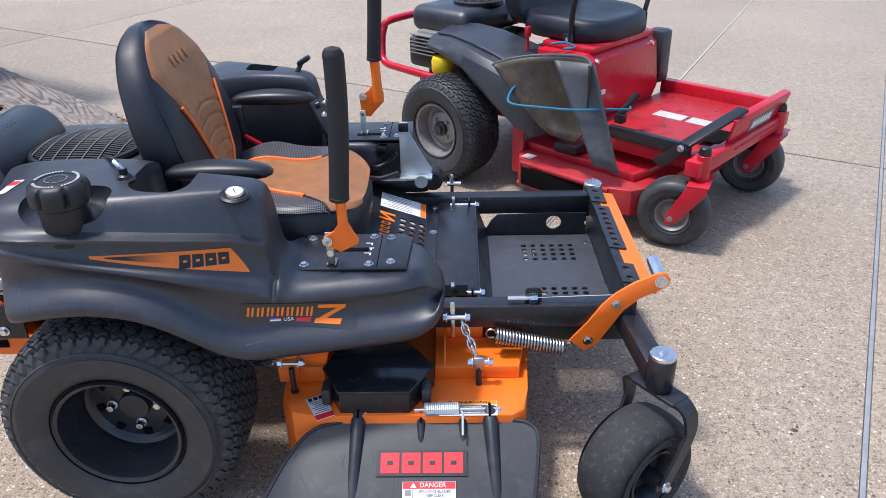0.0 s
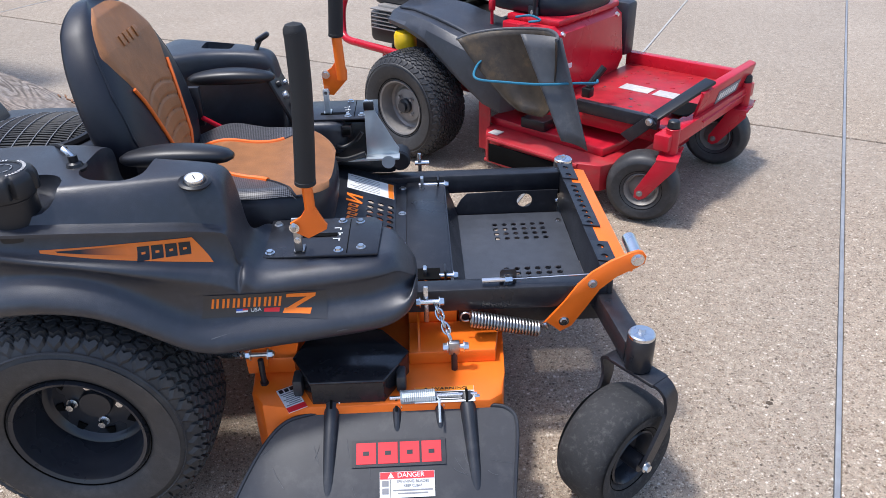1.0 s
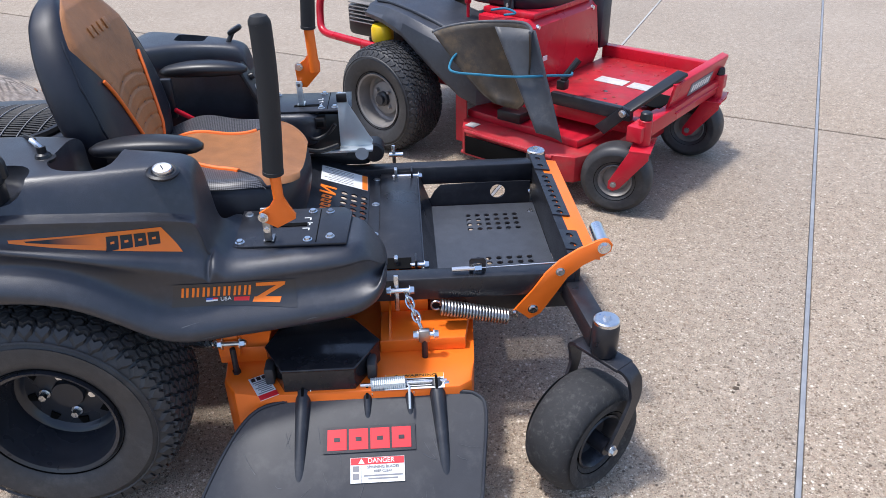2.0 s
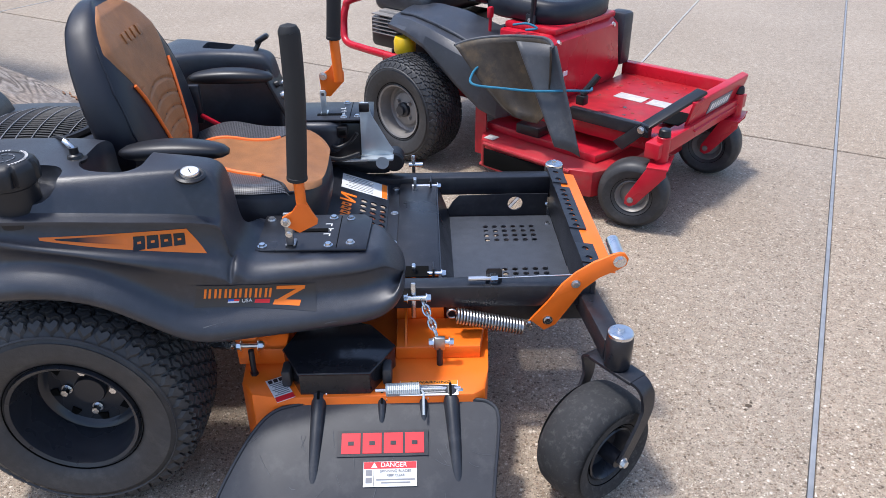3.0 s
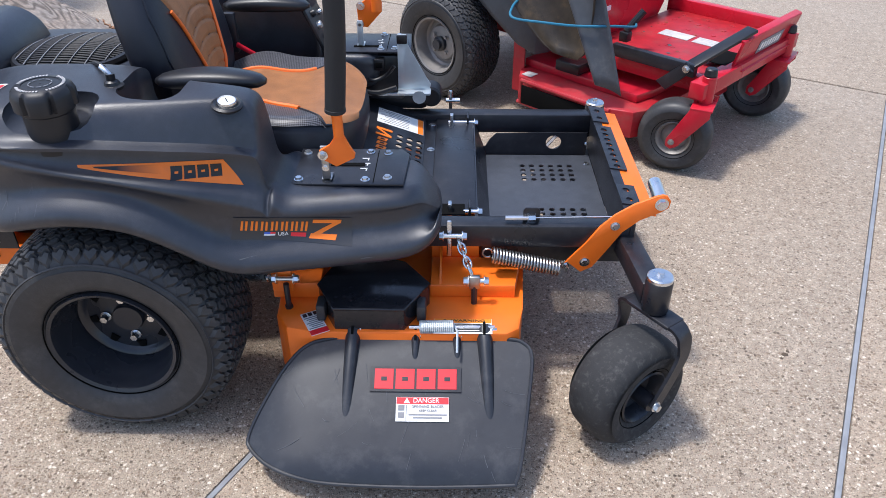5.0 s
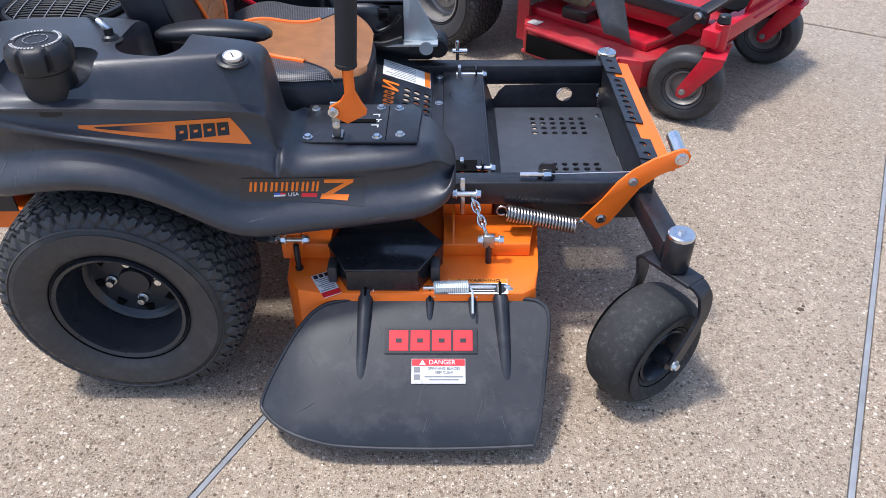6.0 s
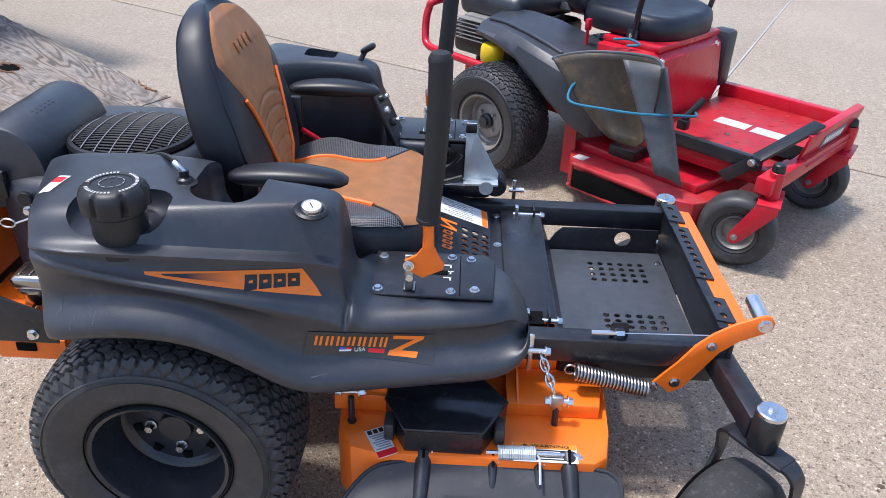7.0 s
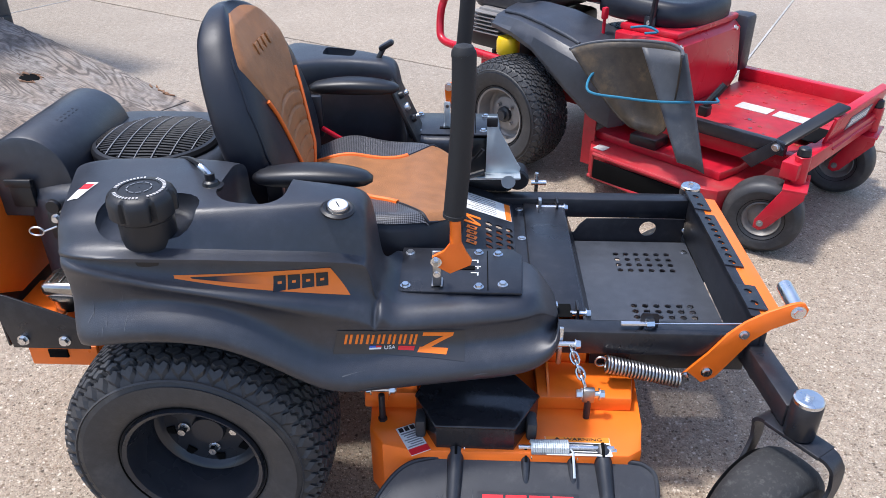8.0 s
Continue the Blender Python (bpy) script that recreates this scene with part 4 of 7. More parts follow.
panel([0.004 + 0.414 * i / 110 for i in range(111)], BACK, back_front, panel_half, 0.0035, True, "back_panel", BROWN, BK, "quilted brown leather panel")
for s in (-1, 1):
    bm = B()
    pts = []
    for i in range(40):
        v = 0.005 + 0.235 * i / 39
        u = s * (panel_half(v) + 0.004)
        pts.append(BACK @ Vector((back_front(u, v) + 0.003, u, v)))
    sweep(bm, pts, 0.0045, 8)
    part("piping", bm, PIPING, BK)
    bm = B()
    pts = []
    for i in range(40):
        v = 0.02 + 0.33 * i / 39
        u = s * interp(v, *BW) * 0.90
        pts.append(BACK @ Vector((back_front(u, v) - 0.0005, u, v)))
    sweep(bm, pts, 0.0022, 6)
    part("seam", bm, LEATHER, BK)
for k in range(4):
    bm = B()
    u0, v0 = 0.052 - k * 0.030, 0.335
    prism(bm, [(-0.010, -0.013), (0.010, -0.013), (0.010, -0.005), (-0.002, -0.002), (0.010, 0.004), (0.010, 0.013), (-0.010, 0.013)],
          BACK @ Matrix.Translation((back_front(u0, v0) + 0.0045, u0, v0)) @ pose(0, 0, 0, 90, 0, 90) @ pose(0, 0, 0, -14, 0, 0), 0.003, 0.001)
    part("embossed_mark", bm, BROWN, BK)
CX0 = 0.125


def cushion_half(x):
    k = min(0.999, abs(x - 0.2125) / 0.2125)
    return max(0.04, 0.232 * (1 - k ** 3.4) ** (1 / 3.4) * (1 - (0.10 * k ** 3.4 if x > 0.2125 else 0)))


def cushion_top(u, x):
    w = cushion_half(x)
    k = min(1, abs(u) / w)
    z = 0.645 + 0.012 * math.sin(min(1, x / 0.30) * math.pi * 0.5) + 0.022 * math.exp(-((x - 0.13) / 0.07) ** 2) - 0.035 * max(0, (x - 0.30) / 0.125) ** 2 + 0.022 * k ** 2
    return z - 0.10 * max(0.0, k - 0.82) ** 2 / 0.0324 * 0.35


bm = B()
rows = []
N = 48
def cush_ring(f, z):
    ring = []
    for k in range(N):
        a = 2 * math.pi * k / N
        ca, sa = math.cos(a), math.sin(a)
        x = 0.2125 + f * 0.2125 * math.copysign(abs(ca) ** (2 / 3.4), ca)
        u = f * 0.232 * math.copysign(abs(sa) ** (2 / 3.4), sa) * (1 - 0.10 * max(0, ca) ** 2)
        ring.append(Vector((CX0 + x, u, z(u, x))))
    return ring
rows = [cush_ring(0.86, lambda u, x: 0.515), cush_ring(0.97, lambda u, x: 0.53), cush_ring(1.0, lambda u, x: 0.565), cush_ring(1.0, lambda u, x: 0.60), cush_ring(0.97, lambda u, x: cushion_top(u, x) - 0.014),
        cush_ring(0.93, lambda u, x: cushion_top(u, x) - 0.002), cush_ring(0.85, cushion_top), cush_ring(0.7, cushion_top), cush_ring(0.5, cushion_top), cush_ring(0.25, cushion_top), cush_ring(0.02, cushion_top)]
vs = grid(bm, rows, True)
bm.faces.new(vs[0][::-1]); bm.faces.new(vs[-1])
CUSH = part("cushion", bm, LEATHER, SEAT, angle=70)


def flat_panel(name, xs, lo, hi, material, lift, label=""):
    bm = B()
    rows = []
    for x in xs:
        rows.append([Vector((CX0 + x, lo(x) + (hi(x) - lo(x)) * k / 24, cushion_top(lo(x) + (hi(x) - lo(x)) * k / 24, x) + lift)) for k in range(25)])
    grid(bm, rows)
    return part(name, bm, material, CUSH, label, angle=80)


side = lambda x: min(sum(interp(x + 0.006 * d, [0, 0.12, 0.20, 0.265, 0.30, 0.345, 0.37, 0.43], [0.085, 0.09, 0.100, 0.113, 0.142, 0.190, 0.222, 0.23]) for d in range(-3, 4)) / 7, 0.945 * cushion_half(x))
flat_panel("seat_panel", [0.03 + 0.388 * i / 90 for i in range(91)], lambda x: -side(x), side, BROWN, 0.004, "brown leather seat panel")
bolster = lambda x: max(side(x) + 0.007, min(0.222, cushion_half(x) * 0.95))
for s in (-1, 1):
    flat_panel("mesh_side", [0.03 + 0.325 * i / 40 for i in range(41)], (lambda x: side(x) + 0.006) if s > 0 else (lambda x: -bolster(x)), bolster if s > 0 else (lambda x: -side(x) - 0.006), MESHCLOTH, 0.0025, "black woven mesh vinyl")
    bm = B()
    sweep(bm, [Vector((CX0 + x, s * (side(x) + 0.004), cushion_top(side(x), x) + 0.003)) for x in [0.03 + 0.25 * i / 30 for i in range(31)]], 0.0068, 8)
    part("piping", bm, PIPING, CUSH)
    bm = B()
    sweep(bm, [Vector((CX0 + x, s * (side(x) + 0.003), cushion_top(side(x), x) + 0.003)) for x in [0.28 + 0.09 * i / 16 for i in range(17)]], 0.0032, 6)
    part("seam", bm, LEATHER, CUSH)
bm = B(); box(bm, (0.33, 0, 0.47), (0.36, 0.36, 0.10), 0.02); part("seat_base", bm, STEEL, SEAT)
bm = B(); box(bm, (0, 0, 0), (0.062, 0.012, 0.012), 0.004, Matrix.Translation((0.205, 0.205, 0.692)) @ pose(0, 0, 0, 0, 32, 0)); part("buckle", bm, RED, SEAT, "red seat-belt buckle")
# armrests
for s in (-1, 1):
    ar = new("armrest"); ar.parent = MOWER; ar["label"] = "black padded armrest"
    bm = B()
    y = s * 0.275
    rows = []
    for i in range(19):
        t = i / 18
        x = 0.14 + 0.235 * t
        h = 0.020 * min(1, (math.sin(math.pi * min(1, max(0.0, t)) ) + 0.02) ** 0.33)
        w = 0.036 * min(1, (math.sin(math.pi * t) + 0.01) ** 0.3)
        rows.append([Vector((x, y + w * math.copysign(abs(math.cos(a)) ** 0.7, math.cos(a)), 0.792 + h * math.copysign(abs(math.sin(a)) ** 0.8, math.sin(a)) + 0.006 * math.sin(math.pi * t))) for a in [2 * math.pi * k / 16 for k in range(16)]])
    vs = grid(bm, rows, True)
    bm.faces.new(vs[0][::-1]); bm.faces.new(vs[-1])
    part("pad", bm, PLASTIC2, ar, angle=70)
    bm = B(); box(bm, (0.165, y * 0.80, 0.735), (0.035, 0.02, 0.11), 0.006); part("arm_post", bm, STEEL, ar)

# chassis: rails, floor pan, footplate, front bar
CH = new("chassis"); CH.parent = MOWER; CH["label"] = "black powder-coated steel frame"
for y in (-0.236, 0.415):
    bm = B(); box(bm, (0.79, y, 0.393), (0.83, 0.05, 0.062), 0.006); part("rail", bm, STEEL, CH)
bm = B(); box(bm, (0.05, 0, 0.36), (0.7, 0.4, 0.10), 0.01); part("rear_frame", bm, STEEL, CH)
bm = B(); cyl(bm, (0.015, -0.38, 0.272), (0.015, 0.38, 0.272), 0.05, seg=20); part("axle_housing", bm, STEEL, CH)


def holed_plate(bm, lo, hi, holes, m, thick, seg=8):
    """A plate from lo to hi in the local plane with a grid of round holes: cells with a ring each. holes: (u0, v0, nu, nv, du, dv, r)."""
    us, vs_ = {lo[0], hi[0]}, {lo[1], hi[1]}
    cells = {}
    for u0, v0, nu, nv, du, dv, r in holes:
        for i in range(nu + 1):
            us.add(round(u0 + (i - 0.5) * du, 5))
        for j in range(nv + 1):
            vs_.add(round(v0 + (j - 0.5) * dv, 5))
    us, vs_ = sorted(us), sorted(vs_)
    for a, b in zip(us, us[1:]):
        for c, d in zip(vs_, vs_[1:]):
            hole = None
            for u0, v0, nu, nv, du, dv, r in holes:
                i, j = round(((a + b) / 2 - u0) / du), round(((c + d) / 2 - v0) / dv)
                if 0 <= i < nu and 0 <= j < nv and abs((a + b) / 2 - u0 - i * du) < du * 0.3 and abs((c + d) / 2 - v0 - j * dv) < dv * 0.3 and b - a < du * 1.1 and d - c < dv * 1.1:
                    hole = (u0 + i * du, v0 + j * dv, r)
            if not hole:
                for z in (0, thick):
                    bm.faces.new([bm.verts.new(m @ Vector((p[0], p[1], z))) for p in ((a, c), (b, c), (b, d), (a, d))])
                continue
            hu, hv, r = hole
            for k in range(4):
                c0, c1 = ((a, c), (b, c), (b, d), (a, d))[k], ((b, c), (b, d), (a, d), (a, c))[k]
                a0 = math.atan2(c0[1] - hv, c0[0] - hu); a1 = math.atan2(c1[1] - hv, c1[0] - hu)
                if a1 < a0:
                    a1 += 2 * math.pi
                arc = [(hu + r * math.cos(a0 + (a1 - a0) * q / 3), hv + r * math.sin(a0 + (a1 - a0) * q / 3)) for q in range(4)]
                for z in (0, thick):
                    bm.faces.new([bm.verts.new(m @ Vector((p[0], p[1], z))) for p in [c0, c1] + arc[::-1]])
                for q in range(3):
                    bm.faces.new([bm.verts.new(m @ Vector((arc[g][0], arc[g][1], z))) for g, z in ((q, 0), (q + 1, 0), (q + 1, thick), (q, thick))])
    e = [(lo[0], lo[1]), (hi[0], lo[1]), (hi[0], hi[1]), (lo[0], hi[1])]
    for k in range(4):
        p, q = e[k], e[(k + 1) % 4]
        bm.faces.new([bm.verts.new(m @ Vector((*s, z))) for s, z in ((p, 0), (q, 0), (q, thick), (p, thick))])
    bmesh.ops.remove_doubles(bm, verts=bm.verts, dist=1e-5)
    return bm


FOOT = new("footplate"); FOOT.parent = MOWER; FOOT["label"] = "black footplate with grip holes"
bm = B()
holed_plate(bm, (0.86, -0.21), (1.20, 0.36), [(0.992, -0.05, 6, 4, 0.029, 0.025, 0.0085), (0.985, 0.20, 6, 4, 0.029, 0.029, 0.0085)], Matrix.Translation((0, 0, 0.296)), 0.004)
part("floor_sheet", bm, PLATE, FOOT, smooth=False)
bm = B()
prism(bm, [(0.832, 0.24), (1.19, 0.24), (1.19, 0.375), (1.06, 0.375), (0.905, 0.372), (0.885, 0.352), (0.872, 0.325), (0.832, 0.325)], Matrix.Translation((0, 0.37, 0)) @ YAX, 0.005, 0.001)
SWL = part("side_wall", bm, STEEL, FOOT)
baked(SWL, [cutter(lambda b: cyl(b, (1.086, 0.30, 0.342), (1.086, 0.42, 0.342), 0.024, seg=24))])
bm = B(); prism(bm, [(0.828, 0.404), (0.836, 0.404), (0.874, 0.301), (0.866, 0.298)], Matrix.Translation((0, 0.385, 0)) @ YAX, 0.59); part("riser", bm, STEEL, FOOT)
bm = B(); box(bm, (1.022, -0.2135, 0.334), (0.352, 0.005, 0.084), 0.0015); part("side_wall", bm, STEEL, FOOT)
bolt(FOOT, (1.183, 0.30, 0.30), (0, 0, 1), 0.007, 0.006)
bolt(FOOT, (1.188, 0.355, 0.345), (-1, 0, 0), 0.006, 0.006)
# raised pan with a flat cover, then the slanted toe panel under the seat
bm = B(); box(bm, (0.775, 0.11, 0.404), (0.115, 0.56, 0.008), 0.003); part("pan_cover", bm, STEEL, CH)
bm = B(); box(bm, (0.70, 0.09, 0.398), (0.052, 0.62, 0.006), 0.002); part("pan_strip", bm, STEEL, CH)
for y in (0.36, 0.19, 0.01, -0.15):
    bolt(CH, (0.705, y, 0.4005), (0, 0, 1), 0.0085, 0.005)
TOE = new("toe_panel"); TOE.parent = MOWER; TOE["label"] = "perforated black panel in front of the seat"
tp = Matrix.Translation((0.684, 0, 0.40)) @ pose(0, 0, 0, 0, 20, 0)
bm = B()
holed_plate(bm, (-0.19, -0.22), (0.0, 0.42), [(-0.075, 0.095, 3, 5, 0.03, 0.031, 0.0105)], tp, 0.004)
part("panel", bm, STEEL, TOE, smooth=False)
lm = tp @ Matrix.Translation((-0.080, 0.318, 0)) @ pose(0, 0, 0, 0, 0, 2)
bm = B(); box(bm, (0, 0, 0.0052), (0.145, 0.098, 0.001), 0, lm); part("data_label", bm, WHITE, TOE, "white instruction label", smooth=False)
bm = B(); box(bm, (0.063, 0, 0.0058), (0.017, 0.096, 0.001), 0, lm); part("label_edge", bm, DECALORANGE, TOE, smooth=False)
for k in range(8):
    bm = B(); box(bm, (-0.012 + 0.006 * (k % 3 - 1), 0.038 - 0.0108 * k, 0.006), (0.09 - 0.012 * (k % 3), 0.0022, 0.0006), 0, lm); part("print_line", bm, GREYINK, TOE, smooth=False)
for k in range(4):
    bm = B(); prism(bm, [(-0.016, -0.010), (0.012, -0.010), (0.016, 0.008), (-0.012, 0.008)], tp @ Matrix.Translation((-0.125, 0.165 - 0.026 * k, 0.0045)), 0.001); part("name_bar", bm, DECALORANGE, TOE, smooth=False)
    bm = B(); prism(bm, [(-0.006, -0.004), (0.006, -0.004), (0.008, 0.003), (-0.004, 0.003)], tp @ Matrix.Translation((-0.125, 0.165 - 0.026 * k, 0.0052)), 0.001); part("name_gap", bm, STEEL, TOE, smooth=False)
bm = B(); prism(bm, [(-0.148, 0.185), (-0.100, 0.185), (-0.100, 0.196), (-0.136, 0.222), (-0.100, 0.222), (-0.100, 0.234), (-0.148, 0.234), (-0.148, 0.222), (-0.114, 0.196), (-0.148, 0.196)], tp @ Matrix.Translation((0, 0, 0.0045)), 0.001); part("mark_stroke", bm, DECALORANGE, TOE, smooth=False)
for s, y in ((-1, -0.165), (1, 0.372)):
    bm = B(); box(bm, (0.815, y, 0.405), (0.006, 0.04, 0.05), 0.002); part("pivot_tab", bm, STEEL, CH)
    bm = B(); cyl(bm, (0.755 if s > 0 else 0.800, y, 0.405), (0.84, y, 0.405), 0.0065, seg=12); part("pivot_pin", bm, ZINC, CH)
    bolt(CH, (0.835, y, 0.405), (1, 0, 0), 0.009, 0.012)
    bm = B(); box(bm, (0.765, y, 0.415), (0.010, 0.02, 0.035), 0.002); part("pin_tab", bm, ZINC, CH)
# black sheet on the solid cover paints the shade of an opening
bm = B(); box(bm, (0.772, -0.160, 0.4092), (0.062, 0.052, 0.002), 0); part("pan_opening", bm, BLACKHOLE, CH, smooth=False)

# front bar: black step with grip plates, orange deck behind them
BAR = new("front_bar"); BAR.parent = MOWER; BAR["label"] = "black front bar with orange step and grip plates"
bm = B(); box(bm, (1.205, 0.085, 0.37), (0.012, 0.70, 0.13), 0.003); part("front_plate", bm, STEEL, BAR)
st = Matrix.Translation((1.232, 0.085, 0.438)) @ pose(0, 0, 0, 0, 8, 0)
bm = B(); box(bm, (0.002, -0.0, -0.004), (0.075, 0.60, 0.006), 0.002, st); part("step", bm, ORANGE, BAR)
for y0, ln, n in ((0.265, 0.11, 2), (0.045, 0.27, 8), (-0.225, 0.10, 2)):
    bm = B()
    holed_plate(bm, (-0.044, y0 - ln / 2), (0.004, y0 + ln / 2), [(-0.021, y0 - ln / 2 + ln / (2 * n) , 1, n, 0.034, ln / n * 0.96, 0.0095)], st @ Matrix.Translation((0, 0, 0.001)), 0.004)
    part("grip_plate", bm, STEEL, BAR, smooth=False)
bm = B(); box(bm, (-0.030, 0, -0.0005), (0.026, 0.60, 0.004), 0.001, st); part("grip_strip", bm, STEEL, BAR)

# deck lift pedal: orange arm, silver foot tube, spring, cable
LIFT = new("deck_lift"); LIFT.parent = MOWER; LIFT["label"] = "orange deck lift pedal arm with spring"
bm = B()
prism(bm, [(1.272, 0.514), (1.282, 0.500), (1.279, 0.482), (1.262, 0.470), (1.215, 0.449), (1.178, 0.415), (1.150, 0.365), (1.118, 0.312), (1.090, 0.296), (1.056, 0.328), (1.047, 0.318), (1.062, 0.338), (1.095, 0.380), (1.126, 0.430), (1.158, 0.463), (1.200, 0.492), (1.245, 0.512), (1.262, 0.517)],
      Matrix.Translation((0, -0.262, 0)) @ YAX, 0.007, 0.0012)
part("pedal_arm", bm, ORANGE, LIFT)
bm = B(); cyl(bm, (1.262, -0.262, 0.493), (1.262, -0.175, 0.50), 0.0165, seg=24, bev=0.002); part("foot_tube", bm, ZINC, LIFT)
bolt(LIFT, (1.261, -0.269, 0.493), (0, -1, 0), 0.012, 0.01)
bolt(LIFT, (1.16, -0.269, 0.432), (0, -1, 0), 0.0085, 0.008)
bolt(LIFT, (1.098, -0.269, 0.327), (0, -1, 0), 0.0095, 0.007)
bolt(LIFT, (1.052, -0.269, 0.316), (0, -1, 0), 0.007, 0.016)
bm = B()
a, b = Vector((0.845, -0.285, 0.362)), Vector((1.045, -0.288, 0.318))
d = (b - a); n1 = Vector((0, 1, 0)); n2 = d.normalized().cross(n1)
turns = 22
pts = [a + d * (0.12 + 0.83 * i / (turns * 12)) + (n1 * math.cos(i * math.pi / 6) + n2 * math.sin(i * math.pi / 6)) * 0.0175 for i in range(turns * 12 + 1)]
hook = [a + n2 * 0.0 + Vector((0.013 - 0.012 * math.cos(q), 0, 0.012 * math.sin(q))) for q in [math.pi * k / 8 - 2.2 for k in range(14)]]
sweep(bm, pts, 0.0031, 7)
sweep(bm, hook + [pts[0] - n1 * 0.010], 0.0024, 6)
part("spring", bm, SPRINGM, LIFT, "zinc coil spring")
bm = B(); sweep(bm, [(0.90, -0.245, 0.437), (0.955, -0.245, 0.438)], 0.006, 10); sweep(bm, [(0.955, -0.245, 0.438), (1.19, -0.25, 0.448)], 0.0016, 6); cyl(bm, (0.955, -0.245, 0.438), (0.972, -0.245, 0.439), 0.010, seg=6)
part("brake_cable", bm, ZINC, LIFT)
bm = B(); prism(bm, [(0.943, 0.42), (0.943, 0.455), (0.948, 0.462), (0.978, 0.462), (0.983, 0.455), (0.983, 0.42), (0.973, 0.42), (0.973, 0.448), (0.953, 0.448), (0.953, 0.42)], Matrix.Translation((0, -0.236, 0)) @ YAX, 0.004); part("cable_tab", bm, STEEL, LIFT)

# deck hangers: chain on each side
def chain(y, s):
    c = new("deck_hanger"); c.parent = MOWER; c["label"] = "zinc hanger chain with bolts"
    bm = B(); box(bm, (0.765, y, 0.405), (0.012, 0.008, 0.10), 0.003); part("hanger_bracket", bm, ZINC, c)
    bm = B(); cyl(bm, (0.748, y - 0.012, 0.419), (0.80, y - 0.012, 0.419), 0.006, seg=10); part("hanger_pin", bm, ZINC, c)
    bolt(c, (0.795, y - 0.012, 0.419), (1, 0, 0), 0.009, 0.012)
    bolt(c, (0.752, y - 0.012, 0.419), (-1, 0, 0), 0.009, 0.01)
    top, bot = Vector((0.787, y - 0.015, 0.412)), Vector((0.820, y - 0.055, 0.338))
    for k in range(5):
        p = top.lerp(bot, (k + 0.3) / 5)
        ax = (bot - top).normalized()
        sd = ax.cross(Vector((0, 1, 0))).normalized() if k % 2 else Vector((0, 1, 0)).cross(ax).cross(ax).normalized()
        ring = []
        for q in range(16):
            an = 2 * math.pi * q / 16
            ring.append(p + ax * (0.0145 * math.cos(an) + 0.0 ) * 1.05 + sd * 0.0085 * math.sin(an))
        bm = B(); sweep(bm, ring, 0.0027, 7, closed=True); part("chain_link", bm, ZINC, c)
    bm = B(); box(bm, (0.826, y - 0.068, 0.327), (0.026, 0.014, 0.034), 0.003); part("clevis", bm, SPRINGM, c)
    bm = B(); cyl(bm, (0.826, y - 0.07, 0.255), (0.826, y - 0.068, 0.316), 0.0075, seg=10); part("hanger_stud", bm, STEEL, c)
    bm = B(); cyl(bm, (0.802, y - 0.066, 0.328), (0.858, y - 0.066, 0.328), 0.007, seg=12); part("stud_pin", bm, ZINC, c)
    for x, w in ((0.848, 1), (0.812, -1)):
        bolt(c, (x, y - 0.066, 0.328), (w, 0, 0), 0.010, 0.012)
    bm = B(); cyl(bm, (0.826, y - 0.078, 0.236), (0.826, y - 0.078, 0.262), 0.008, seg=12, bev=0.002); part("blue_cap", bm, BLUE, c)


chain(-0.288, -1)
bm = B(); box(bm, (0.76, 0.472, 0.43), (0.012, 0.008, 0.08), 0.003); part("far_hanger", bm, ZINC, CH)
bm = B(); cyl(bm, (0.745, 0.475, 0.435), (0.79, 0.475, 0.435), 0.008, seg=12); part("far_pin", bm, ZINC, CH)

